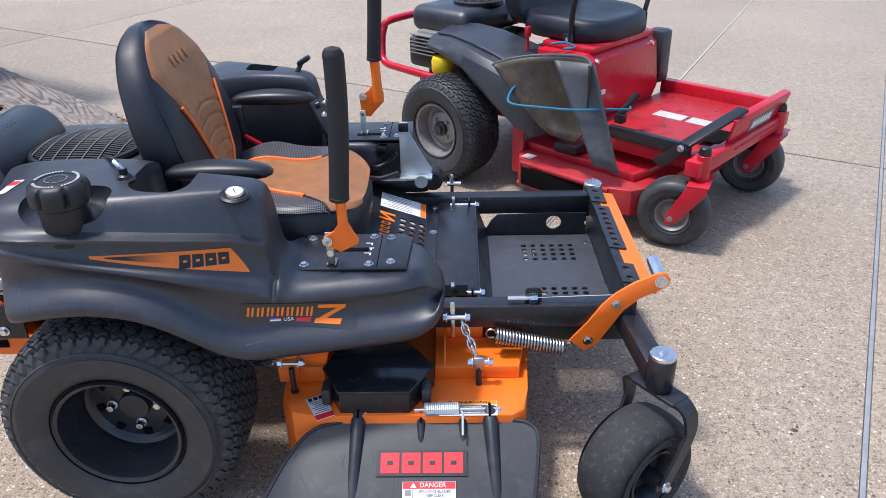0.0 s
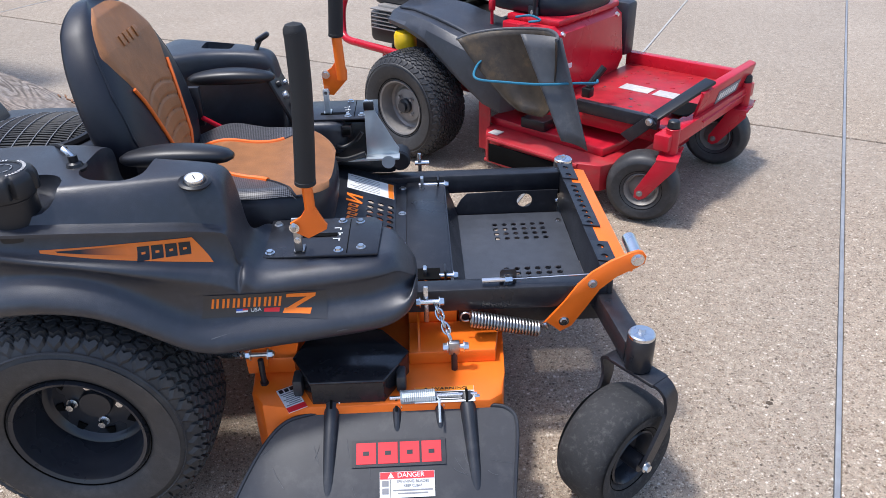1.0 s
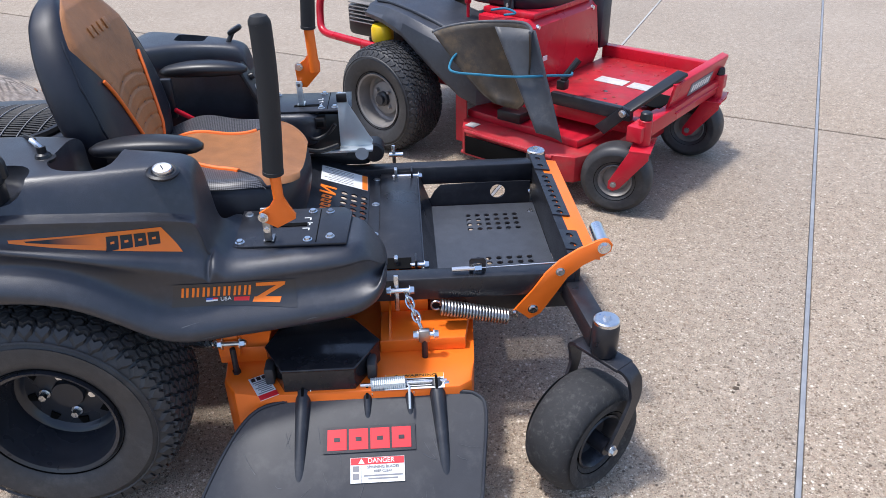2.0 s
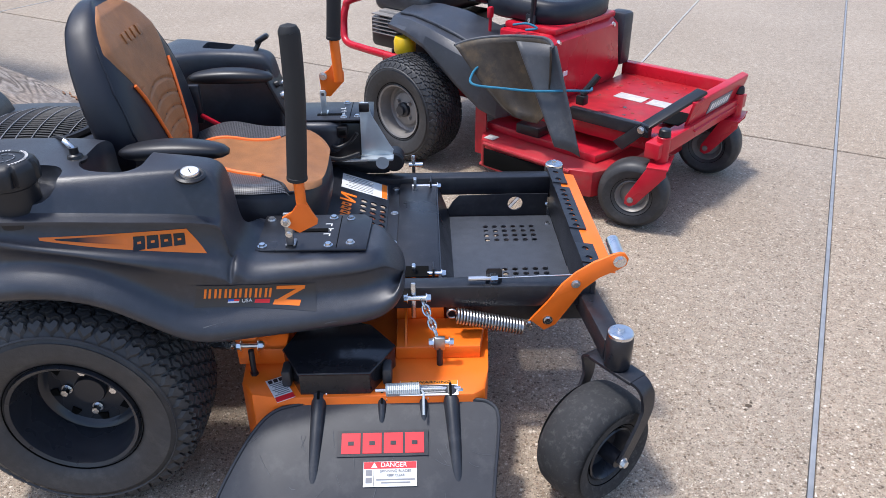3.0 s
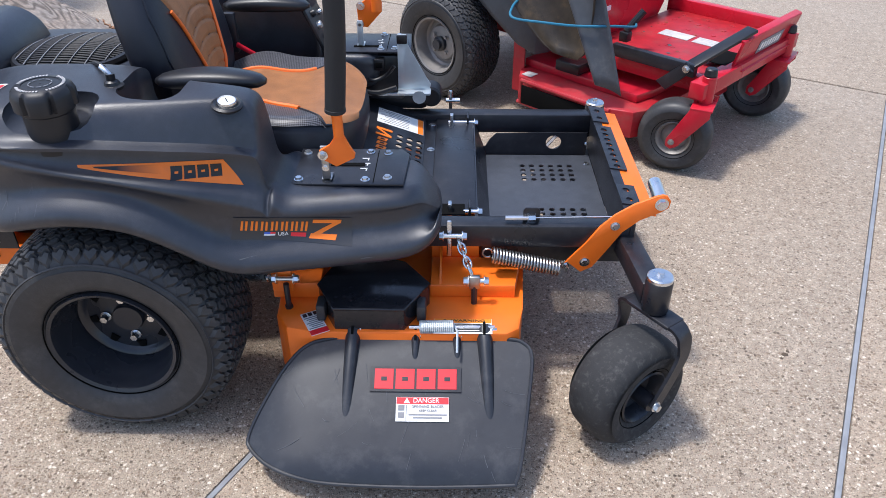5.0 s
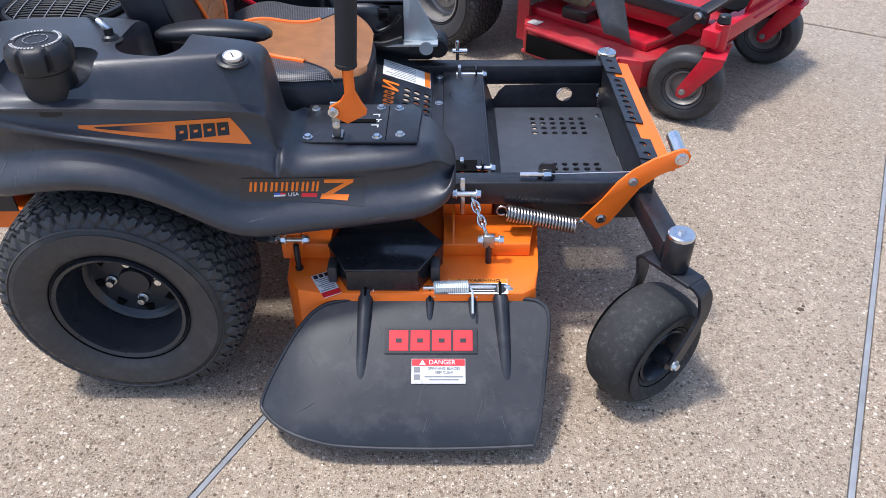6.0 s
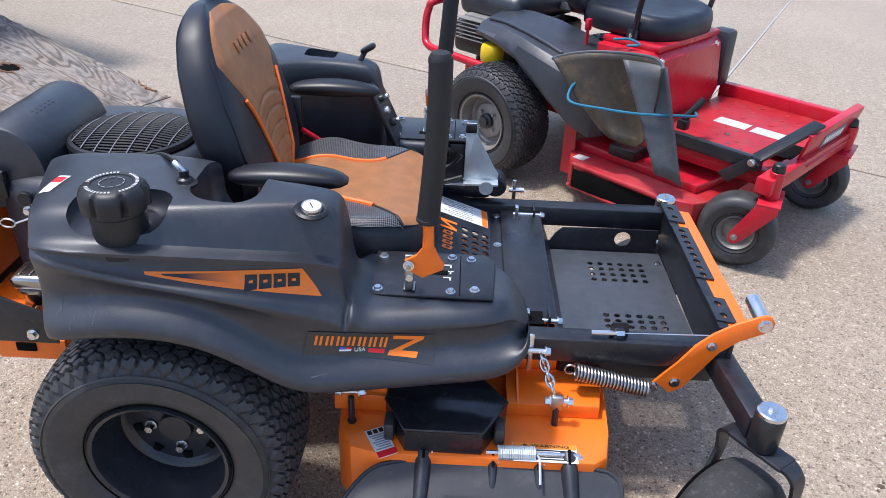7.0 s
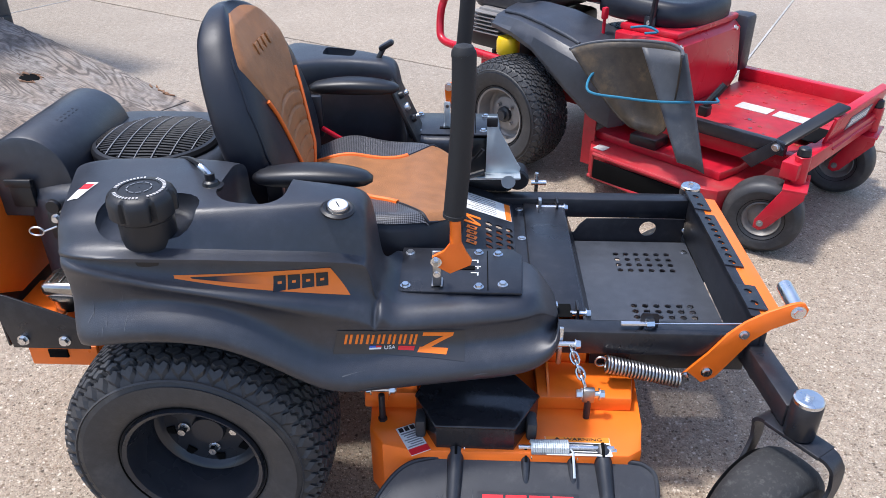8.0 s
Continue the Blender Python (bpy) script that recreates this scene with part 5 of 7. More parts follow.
# caster arms and casters
def caster(s, cap, rail_y, spin_deg):
    arm = new("caster_arm"); arm.parent = MOWER; arm["label"] = "black square-tube caster arm"
    bm = B()
    top = Vector((1.195, rail_y, 0.372)); end = Vector((cap[0] - 0.005, cap[1] - s * 0.02, 0.372))
    d = (end - top)
    mm = Matrix.Translation((top + end) / 2) @ d.to_track_quat("X", "Z").to_matrix().to_4x4()
    box(bm, (0, 0, 0), (d.length, 0.05, 0.056), 0.006, mm)
    part("arm_tube", bm, STEEL, arm)
    bm = B(); spin(bm, [(0, 0.345), (0.028, 0.345), (0.030, 0.348), (0.030, 0.422), (0.028, 0.426), (0, 0.426)], 32, Matrix.Translation((cap[0], cap[1], 0))); part("spindle_housing", bm, STEEL, arm)
    bm = B(); spin(bm, [(0.0, 0.437), (0.0255, 0.436), (0.0285, 0.433), (0.0285, 0.426), (0, 0.426)], 32, Matrix.Translation((cap[0], cap[1], 0))); part("dust_cap", bm, ZINC, arm, "zinc dust cap")
    bolt(arm, (cap[0], cap[1], 0.436), (0, 0, 1), 0.008, 0.009)
    w = new("caster_wheel"); w.parent = MOWER; w["label"] = "smooth black caster wheel in a steel yoke"
    m = Matrix.Translation((cap[0], cap[1], 0)) @ pose(0, 0, 0, 0, 0, spin_deg)
    ctr = m @ Matrix.Translation((-0.05, 0, 0.143))
    tyre(w, None, 0.143, 0.068, 0.068, material=RUBBER_DUSTY, m=ctr)
    bm = B()
    for q in (-1, 1):
        spin(bm, [(0.070, q * 0.055), (0.066, q * 0.058), (0.060, q * 0.05), (0.056, q * 0.02), (0.03, q * 0.016), (0.0, q * 0.016)], 32, ctr @ YAX)
    part("rim", bm, RIM, w)
    bm = B(); spin(bm, [(0, -0.080), (0.020, -0.080), (0.020, 0.080), (0, 0.080)], 20, ctr @ YAX); part("hub", bm, STEEL, w)
    for q in (-1, 1):
        bm = B()
        # yoke leg: a flat bar that bends over the shoulder of the crown and sweeps back to the hub
        line = smooth_line([(0.002, q * 0.052, 0.3365), (0.002, q * 0.070, 0.3345), (0.004, q * 0.084, 0.321), (0.010, q * 0.088, 0.296), (0.012, q * 0.088, 0.258), (-0.012, q * 0.087, 0.203), (-0.05, q * 0.086, 0.138)], 5)
        rows = []
        for k, p in enumerate(line):
            t = (line[min(k + 1, len(line) - 1)] - line[max(k - 1, 0)]).normalized()
            f = min(1.0, max(0.0, (0.336 - p.z) / 0.03))
            out = Vector((0, q * f, 1 - f)).normalized()
            wd = t.cross(out).normalized()
            out = wd.cross(t).normalized()
            hw = 0.023 - 0.007 * min(1.0, k / (len(line) - 1) * 1.3)
            rows.append([m @ (p + wd * (a_ * hw) + out * (b_ * 0.004)) for a_, b_ in ((-1, -1), (1, -1), (1, 1), (-1, 1))])
        vs = grid(bm, rows, True)
        bm.faces.new(vs[0][::-1]); bm.faces.new(vs[-1])
        part("yoke_leg", bm, STEEL, w)
        bolt(w, ctr @ Vector((0, q * 0.090, 0)), (ctr.to_3x3() @ Vector((0, q, 0))), 0.010, 0.010)
    bm = B(); box(bm, (0.002, 0, 0.3375), (0.054, 0.122, 0.010), 0.003, m); part("yoke_crown", bm, STEEL, w)


caster(-1, (1.223, -0.472), -0.236, 36)
caster(1, (1.223, 0.472), 0.40, 20)

# mowing deck
DECK = new("mowing_deck"); DECK.parent = MOWER; DECK["label"] = "orange painted steel mowing deck"
bm = B()
prism(bm, [(0.352, 0.48), (0.352, -0.33), (0.358, -0.41), (0.39, -0.455), (0.45, -0.47), (0.90, -0.47), (0.93, -0.45), (0.942, -0.38), (0.955, -0.2), (0.955, 0.48)], Matrix.Translation((0, 0, 0.10)), 0.165, 0.006)
part("deck_shell", bm, ORANGE, DECK)
bm = B()
prism(bm, [(0.72, -0.212), (0.72, -0.335), (0.925, -0.335), (0.946, -0.212)], Matrix.Translation((0, 0, 0.2645)), 0.036, 0.004)
part("raised_top", bm, ORANGE, DECK)
bm = B()
prism(bm, [(0.70, 0.32), (0.72, -0.205), (0.84, -0.205), (0.84, 0.32)], Matrix.Translation((0, 0, 0.2648)), 0.07, 0.004)
part("front_rib", bm, ORANGE, DECK)
bm = B()
prism(bm, [(-0.335, 0.300), (-0.212, 0.345), (-0.212, 0.300)], Matrix.Translation((0.742, 0, 0)) @ Matrix(((0, 0, 1, 0), (1, 0, 0, 0), (0, 1, 0, 0), (0, 0, 0, 1))), 0.005)
part("gusset", bm, ORANGE, DECK)
bm = B()
prism(bm, [(0.34, 0.3), (0.34, -0.345), (0.455, -0.345), (0.455, 0.3)], Matrix.Translation((0, 0, 0.2648)), 0.045, 0.004)
part("rear_rib", bm, ORANGE, DECK)
bm = B(); box(bm, (0.37, -0.36, 0.335), (0.05, 0.012, 0.07), 0.003); part("rear_tab", bm, ORANGE, DECK)
bm = B(); cyl(bm, (0.35, -0.375, 0.345), (0.415, -0.375, 0.345), 0.006, seg=10); part("rear_pin", bm, ZINC, DECK)
for x, w in ((0.40, 1), (0.362, -1)):
    bolt(DECK, (x, -0.375, 0.345), (w, 0, 0), 0.010, 0.012)
bm = B(); cyl(bm, (0.383, -0.382, 0.27), (0.383, -0.382, 0.335), 0.007, seg=10); cyl(bm, (0.383, -0.382, 0.262), (0.383, -0.382, 0.272), 0.010, seg=6); part("rear_stud", bm, STEEL, DECK)
bm = B(); sweep(bm, [(0.12, -0.30, 0.29), (0.25, -0.34, 0.33), (0.36, -0.375, 0.345)], 0.007, 10); cyl(bm, (0.29, -0.352, 0.334), (0.34, -0.369, 0.342), 0.010, seg=6); part("link_rod", bm, ZINC, DECK)
bm = B(); sweep(bm, smooth_line([(0.15, -0.25, 0.28), (0.26, -0.31, 0.30), (0.30, -0.30, 0.36)], 5), 0.006, 8); part("rod_two", bm, GALV, DECK)
# black belt cover: six-sided box
COVER = new("belt_cover"); COVER.parent = MOWER; COVER["label"] = "black six-sided belt cover"
hexa = [(0.480, -0.300), (0.456, -0.369), (0.504, -0.460), (0.664, -0.461), (0.719, -0.362), (0.656, -0.275), (0.600, -0.255), (0.520, -0.268)]
bm = B(); prism(bm, hexa, Matrix.Translation((0, 0, 0.238)), 0.083, 0.0015); part("cover_box", bm, GLOSS, COVER, angle=20)
hm = Vector((0.587, -0.36))
bm = B(); prism(bm, [(hm + (Vector(p) - hm) * 1.022)[:] for p in hexa], Matrix.Translation((0, 0, 0.3195)), 0.0075, 0.003); part("cover_lid", bm, GLOSS, COVER, angle=60)
for x, y in ((0.469, -0.415), (0.702, -0.415)):
    bm = B(); box(bm, (x, y, 0.290), (0.022, 0.045, 0.045), 0.006, None); part("rubber_latch", bm, RUBBER, COVER)
# stickers on the deck
LB = new("deck_sticker"); LB.parent = MOWER; LB["label"] = "white and red danger sticker"
m = Matrix.Translation((0.452, -0.438, 0.2665)) @ pose(0, 0, 0, 0, 0, -62) @ Matrix.Diagonal((0.86, 0.86, 1, 1))
bm = B(); box(bm, (0.003, 0, 0), (0.100, 0.050, 0.001), 0, m); part("sticker_sheet", bm, WHITE, LB, smooth=False)
bm = B(); box(bm, (0.042, 0, 0.0007), (0.020, 0.050, 0.001), 0, m); part("red_band", bm, REDLABEL, LB, smooth=False)
for k in range(3):
    bm = B(); box(bm, (-0.036, -0.015 + 0.015 * k, 0.0007), (0.014, 0.011, 0.001), 0, m); part("pictogram", bm, INK, LB, smooth=False)
for k in range(7):
    bm = B(); box(bm, (-0.022 + 0.0078 * k, 0.002 * (k % 3), 0.0007), (0.003, 0.042 - 0.005 * (k % 3), 0.001), 0, m); part("print_line", bm, GREYINK, LB, smooth=False)
LW = new("warning_sticker"); LW.parent = MOWER; LW["label"] = "orange and white warning sticker"
m = Matrix.Translation((0.799, -0.4475, 0.2665)) @ Matrix.Diagonal((1, 0.70, 1, 1))
bm = B(); box(bm, (0, 0, 0), (0.135, 0.075, 0.001), 0, m); part("sticker_sheet", bm, WHITE, LW, smooth=False)
bm = B(); box(bm, (0, 0.026, 0.0007), (0.133, 0.021, 0.001), 0, m); part("orange_band", bm, LABELORANGE, LW, smooth=False)
lettering("WARNING", 0.0165, m @ Matrix.Translation((0.012, 0.026, 0.0016)), INK, LW)
bm = B(); prism(bm, [(-0.051, 0.0185), (-0.033, 0.0185), (-0.042, 0.034)], m @ Matrix.Translation((0, 0, 0.0012)), 0.0006); part("triangle", bm, INK, LW, smooth=False)
for k in range(5):
    bm = B(); box(bm, (0.004 * (k % 2), 0.009 - 0.009 * k, 0.0007), (0.118 - 0.012 * (k % 3), 0.0045, 0.001), 0, m); part("print_line", bm, INK, LW, smooth=False)

# discharge chute
CHUTE_OB = new("discharge_chute"); CHUTE_OB.parent = MOWER; CHUTE_OB["label"] = "scuffed black plastic discharge chute"
va = Vector((0, -0.283, -0.185)); CL = va.length; vn = va / CL
SL = Matrix(((1, 0, 0, 0), (0, vn.y, vn.z, -0.465), (0, vn.z, -vn.y, 0.245), (0, 0, 0, 1)))     # u along x, v down the slope, w out of it
outline = smooth_line([(0.515, 0.0, 0), (0.70, 0.0, 0), (0.89, 0.0, 0), (0.942, 0.012, 0), (0.957, 0.05, 0), (0.944, 0.16, 0), (0.928, 0.27, 0), (0.916, CL - 0.022, 0), (0.895, CL - 0.014, 0), (0.70, CL - 0.008, 0), (0.52, CL - 0.012, 0), (0.44, CL - 0.024, 0), (0.372, CL - 0.05, 0), (0.325, CL - 0.088, 0), (0.318, CL - 0.115, 0), (0.342, CL - 0.175, 0), (0.395, 0.068, 0), (0.445, 0.018, 0), (0.515, 0.0, 0)], 5)[:-1]
bm = B()
bend = lambda u, v: -0.035 * max(0, (0.47 - u) / 0.14) ** 2 + 0.004 * math.sin(v / CL * math.pi) - 0.02 * max(0, (v - 0.27) / 0.07) ** 2
mid = Vector((0.66, CL * 0.5, 0))
rows = []
for f in [1.0, 0.985, 0.95, 0.9, 0.8, 0.65, 0.5, 0.3, 0.1, 0.01]:
    rows.append([SL @ Vector((q.x, q.y, bend(q.x, q.y) + (0.0 if f > 0.99 else -0.0))) for q in [mid + (Vector(p) - mid) * f for p in outline]])
vs = grid(bm, rows, True)
bm.faces.new(vs[-1])
CHS = part("chute_shell", bm, CHUTE, CHUTE_OB, angle=80)
k = CHS.modifiers.new("thick", "SOLIDIFY"); k.thickness = 0.008; k.offset = -1
bm = B(); sweep(bm, [SL @ Vector((p[0], p[1], bend(p[0], p[1]))) for p in outline], 0.0045, 8, closed=True); part("chute_edge", bm, CHUTE, CHUTE_OB)
rg = random.Random(23)
for k in range(26):
    u, v, an = rg.uniform(0.40, 0.90), rg.uniform(0.05, 0.31), rg.choice((1.4, 1.7, 0.3, 2.6, 1.2)) + rg.uniform(-0.25, 0.25)
    ln = rg.uniform(0.012, 0.055)
    line = [Vector((u + math.cos(an) * ln * q / 4, v + math.sin(an) * ln * q / 4 + 0.002 * math.sin(q), 0)) for q in range(5)]
    if max(p.y for p in line) < 0.325:
        bm = B(); sweep(bm, [SL @ Vector((p.x, p.y, bend(p.x, p.y) + 0.0005)) for p in line], rg.uniform(0.0003, 0.0007), 5); part("scratch", bm, SCUFF, CHUTE_OB)
for x0, x1, l0, l1, r in ((0.545, 0.538, -0.028, 0.215, 0.016), (0.848, 0.862, -0.030, 0.215, 0.017), (0.690, 0.690, -0.018, 0.062, 0.010), (0.785, 0.787, -0.018, 0.058, 0.010)):
    # moulded hinge rib: square-shouldered at the top, running out into the sheet
    bm = B()
    rows = []
    for i in range(15):
        t = i / 14
        w = r * (1.12 - 0.50 * t)
        h = r * 1.45 * (1 - t ** 2.2) * min(1, 0.8 + t * 3)
        c0 = Vector((x0 + (x1 - x0) * t, l0 + (l1 - l0) * t, -0.002))
        rows.append([SL @ (c0 + Vector((-w * 1.05 * math.cos(math.pi * q / 10), 0, -0.003 + (h + 0.003) * math.sin(math.pi * q / 10) ** 0.8))) for q in range(11)])
    vs = grid(bm, rows)
    bm.faces.new(vs[0][::-1]); bm.faces.new(vs[-1])
    RB = part("hinge_rib", bm, CHUTE, CHUTE_OB, angle=45)
    # rib slot drawn as a black box, its shade put into the colour
    bm = B(); box(bm, (x0, l0 + 0.012, r * 0.7), (0.006, 0.030, r * 1.5), 0.001, SL); part("rib_slot", bm, BLACKHOLE, RB)
    bolt(CHUTE_OB, SL @ Vector((x0 + r * 1.02, l0 + 0.012, r * 0.55)), (1, 0, 0), 0.006, 0.012)
bm = B()
a, b = Vector((0.700, -0.458, 0.272)), Vector((0.778, -0.456, 0.272))
sweep(bm, [a.lerp(b, i / 170) + Vector((0, math.cos(i * math.pi / 5), math.sin(i * math.pi / 5))) * 0.0135 for i in range(171)], 0.0029, 5)
sweep(bm, [b, (0.786, -0.468, 0.270), (0.786, -0.50, 0.256), (0.786, -0.515, 0.245)], 0.0028, 6)
part("return_spring", bm, GALV, CHUTE_OB, "zinc return spring")
bm = B(); cyl(bm, (0.518, -0.45, 0.264), (0.575, -0.45, 0.264), 0.005, seg=10); part("hinge_pin", bm, ZINC, CHUTE_OB)
bm = B(); cyl(bm, (0.675, -0.455, 0.268), (0.872, -0.452, 0.268), 0.005, seg=10); part("hinge_pin", bm, ZINC, CHUTE_OB)
LG = new("chute_logo"); LG.parent = MOWER; LG["label"] = "red logo on a black sticker"
bm = B(); box(bm, (0.693, 0.098, 0.0065), (0.205, 0.058, 0.001), 0, SL); part("logo_sheet", bm, STEEL, LG, smooth=False)
for k in range(4):
    x = 0.693 + (k - 1.5) * 0.0475
    bm = B(); box(bm, (x, 0.098, 0.0075), (0.0425, 0.046, 0.001), 0.004, SL); part("logo_block", bm, REDLABEL, LG, smooth=False)
    bm = B(); box(bm, (x, 0.098, 0.0083), (0.013, 0.009, 0.001), 0, SL); part("logo_slit", bm, STEEL, LG, smooth=False)
LD = new("danger_sticker"); LD.parent = MOWER; LD["label"] = "white danger sticker with a red heading"
m = SL @ Matrix.Translation((0.710, 0.166, 0.0065)) @ pose(0, 0, 0, 180, 0, 0)
bm = B(); box(bm, (0, 0, 0), (0.118, 0.054, 0.001), 0, m); part("sticker_sheet", bm, WHITE, LD, smooth=False)
m = SL @ Matrix.Translation((0.710, 0.166, 0.0075)) @ Matrix.Diagonal((1, -1, 1, 1))
bm = B(); box(bm, (0, 0.019, 0), (0.116, 0.0145, 0.001), 0, m); part("red_heading", bm, REDLABEL, LD, smooth=False)
lettering("DANGER", 0.0145, m @ Matrix.Translation((0.008, 0.019, 0.0008)), WHITE, LD)
bm = B(); prism(bm, [(-0.042, 0.0135), (-0.028, 0.0135), (-0.035, 0.025)], m @ Matrix.Translation((0, 0, 0.0004)), 0.0006); part("triangle", bm, WHITE, LD, smooth=False)
for k in range(2):
    bm = B(); box(bm, (-0.047, 0.003 - 0.016 * k, 0), (0.014, 0.012, 0.001), 0, m); part("pictogram", bm, GREYINK, LD, smooth=False)
bm = B(); box(bm, (-0.036, -0.008, 0), (0.001, 0.036, 0.001), 0, m); part("divider", bm, INK, LD, smooth=False)
lettering("SPINNING BLADES", 0.0085, m @ Matrix.Translation((0.012, 0.006, 0.0006)), GREYINK, LD)
lettering("KEEP CLEAR", 0.0075, m @ Matrix.Translation((0.012, -0.003, 0.0006)), GREYINK, LD)
for k in range(2):
    bm = B(); box(bm, (0.012, -0.012 - 0.0065 * k, 0), (0.085 - 0.02 * k, 0.003, 0.0008), 0, m); part("print_line", bm, GREYINK, LD, smooth=False)

# engine behind the seat
ENG = new("engine"); ENG.parent = MOWER; ENG["label"] = "black shrouded engine with fan screen and air filter"
FX, FY, FZ = -0.165, 0.0, 0.772
bm = B()
rows = []
for f, z in ((1.0, 0.50), (1.0, 0.68), (0.985, 0.715), (0.94, 0.735), (0.85, 0.745), (0.6, 0.75), (0.02, 0.75)):
    rows.append([Vector((-0.215 + 0.225 * f * math.copysign(abs(math.cos(a)) ** 0.55, math.cos(a)), 0.02 + 0.23 * f * math.copysign(abs(math.sin(a)) ** 0.6, math.sin(a)), z - 0.03 * max(0, math.cos(a + 2.4)))) for a in [2 * math.pi * k / 40 for k in range(40)]])
vs = grid(bm, rows, True); bm.faces.new(vs[0][::-1]); bm.faces.new(vs[-1])
part("shroud", bm, PLASTIC, ENG, angle=60)
SCR = new("fan_screen"); SCR.parent = ENG
bm = B(); spin(bm, [(0.120, FZ - 0.035), (0.142, FZ - 0.035), (0.143, FZ - 0.02), (0.138, FZ - 0.012), (0.130, FZ - 0.010), (0.129, FZ - 0.014)], 56, Matrix.Translation((FX, FY, 0))); part("screen_ring", bm, PLASTIC2, SCR)
# black disc under the bars paints the shade of the depth below
bm = B(); spin(bm, [(0.0, FZ - 0.012), (0.13, FZ - 0.025)], 40, Matrix.Translation((FX, FY, 0))); part("screen_void", bm, BLACKHOLE, SCR)
dome = lambda x, y: FZ + 0.006 - 0.018 * ((x * x + y * y) / 0.0169)
for k in range(-11, 12):
    y = k * 0.0112
    hw = math.sqrt(max(0, 0.131 ** 2 - y * y))
    bm = B(); sweep(bm, [Vector((FX + hw * (i / 6 - 1), FY + y + 0.010 * abs(i / 6 - 1), dome(hw * (i / 6 - 1), y))) for i in range(13)], 0.0028, 6); part("screen_bar", bm, PLASTIC2, SCR)
for k in range(-3, 4):
    x = k * 0.036
    hw = math.sqrt(max(0, 0.131 ** 2 - x * x))
    bm = B(); sweep(bm, [Vector((FX + x, FY + hw * (i / 6 - 1), dome(x, hw * (i / 6 - 1)) + 0.003)) for i in range(13)], 0.0016, 6); part("screen_rib", bm, GREYINK, SCR)
AIR = new("air_filter"); AIR.parent = ENG
bm = B()
sec = [(-0.092, -0.10), (-0.092, 0.0)] + [(0.092 * -math.cos(math.pi * k / 16), 0.092 * math.sin(math.pi * k / 16)) for k in range(1, 16)] + [(0.092, 0.0), (0.10, -0.10)]
prism(bm, sec, Matrix.Translation((-0.385, 0.16, 0.735)) @ YAX, 0.33, 0.012)
part("filter_cover", bm, PLASTIC, AIR)
for k in range(5):
    bm = B(); box(bm, (0, 0, 0), (0.014, 0.012, 0.003), 0.001, Matrix.Translation((-0.352, -0.055 + 0.018 * k, 0.819)) @ pose(0, 0, 0, 0, 21, 0)); part("embossed_mark", bm, PLASTIC2, AIR)
bm = B(); box(bm, (-0.40, -0.178, 0.70), (0.05, 0.022, 0.06), 0.005); box(bm, (-0.40, -0.188, 0.728), (0.06, 0.012, 0.018), 0.004); part("filter_clip", bm, PLASTIC2, AIR)
bm = B(); sweep(bm, smooth_line([(-0.33, -0.17, 0.66), (-0.30, -0.20, 0.62), (-0.29, -0.22, 0.56), (-0.30, -0.2, 0.50)], 5), 0.011, 10); part("fuel_hose", bm, PLASTIC2, ENG)
bm = B(); box(bm, (-0.32, -0.19, 0.64), (0.045, 0.05, 0.07), 0.008); box(bm, (-0.30, -0.20, 0.55), (0.06, 0.05, 0.10), 0.01); part("bracket_block", bm, PLASTIC2, ENG)
bolt(ENG, (-0.32, -0.216, 0.66), (0, -1, 0), 0.008, 0.01)
bm = B(); sweep(bm, [Vector((-0.372 + 0.016 * math.cos(q), -0.218, 0.628 + 0.010 * math.sin(q))) for q in [2 * math.pi * i / 18 for i in range(18)]], 0.0022, 6, closed=True); sweep(bm, [(-0.356, -0.218, 0.628), (-0.325, -0.216, 0.640)], 0.0022, 6); part("choke_wire", bm, ZINC, ENG)
for x, z, r in ((-0.318, 0.690, 0.016), (-0.300, 0.612, 0.012)):
    bm = B(); cyl(bm, (x, -0.214, z), (x, -0.225, z), r, seg=18, bev=0.002); part("lever_boss", bm, PLASTIC2, ENG)
bm = B(); box(bm, (-0.335, -0.225, 0.500), (0.088, 0.075, 0.036), 0.012, seg=3); spin(bm, [(0, 0.445), (0.036, 0.445), (0.038, 0.478), (0.046, 0.480), (0.046, 0.486), (0, 0.486)], 28, Matrix.Translation((-0.335, -0.225, 0)))
for k in range(3):
    box(bm, (-0.335 + 0.024 * (k - 1), -0.225, 0.519), (0.006, 0.055, 0.006), 0.002)
part("muffler", bm, MUFFLER, ENG)
# rear guard
GUARD = new("rear_guard"); GUARD.parent = MOWER; GUARD["label"] = "black and orange steel rear guard"
bm = B()
prism(bm, [(-0.27, 0.50), (-0.262, 0.60), (-0.245, 0.66), (-0.250, 0.73), (-0.235, 0.755), (-0.19, 0.76), (0.19, 0.76), (0.235, 0.755), (0.25, 0.73), (0.245, 0.66), (0.262, 0.60), (0.27, 0.50), (0.20, 0.46), (-0.20, 0.46)], Matrix.Translation((-0.468, 0, 0)) @ Matrix(((0, 0, 1, 0), (1, 0, 0, 0), (0, 1, 0, 0), (0, 0, 0, 1))), 0.006, 0.001)
OP = part("orange_plate", bm, ORANGE, GUARD)
baked(OP, [cutter(lambda b: box(b, (-0.466, -0.205, 0.715), (0.04, 0.05, 0.055), 0.012))])
bm = B()
prism(bm, [(-0.478, 0.513), (-0.470, 0.44), (-0.462, 0.365), (-0.285, 0.365), (-0.285, 0.44), (-0.32, 0.455), (-0.44, 0.505)], Matrix.Translation((0, -0.285, 0)) @ YAX, 0.005, 0.001)
part("side_plate", bm, STEEL, GUARD)
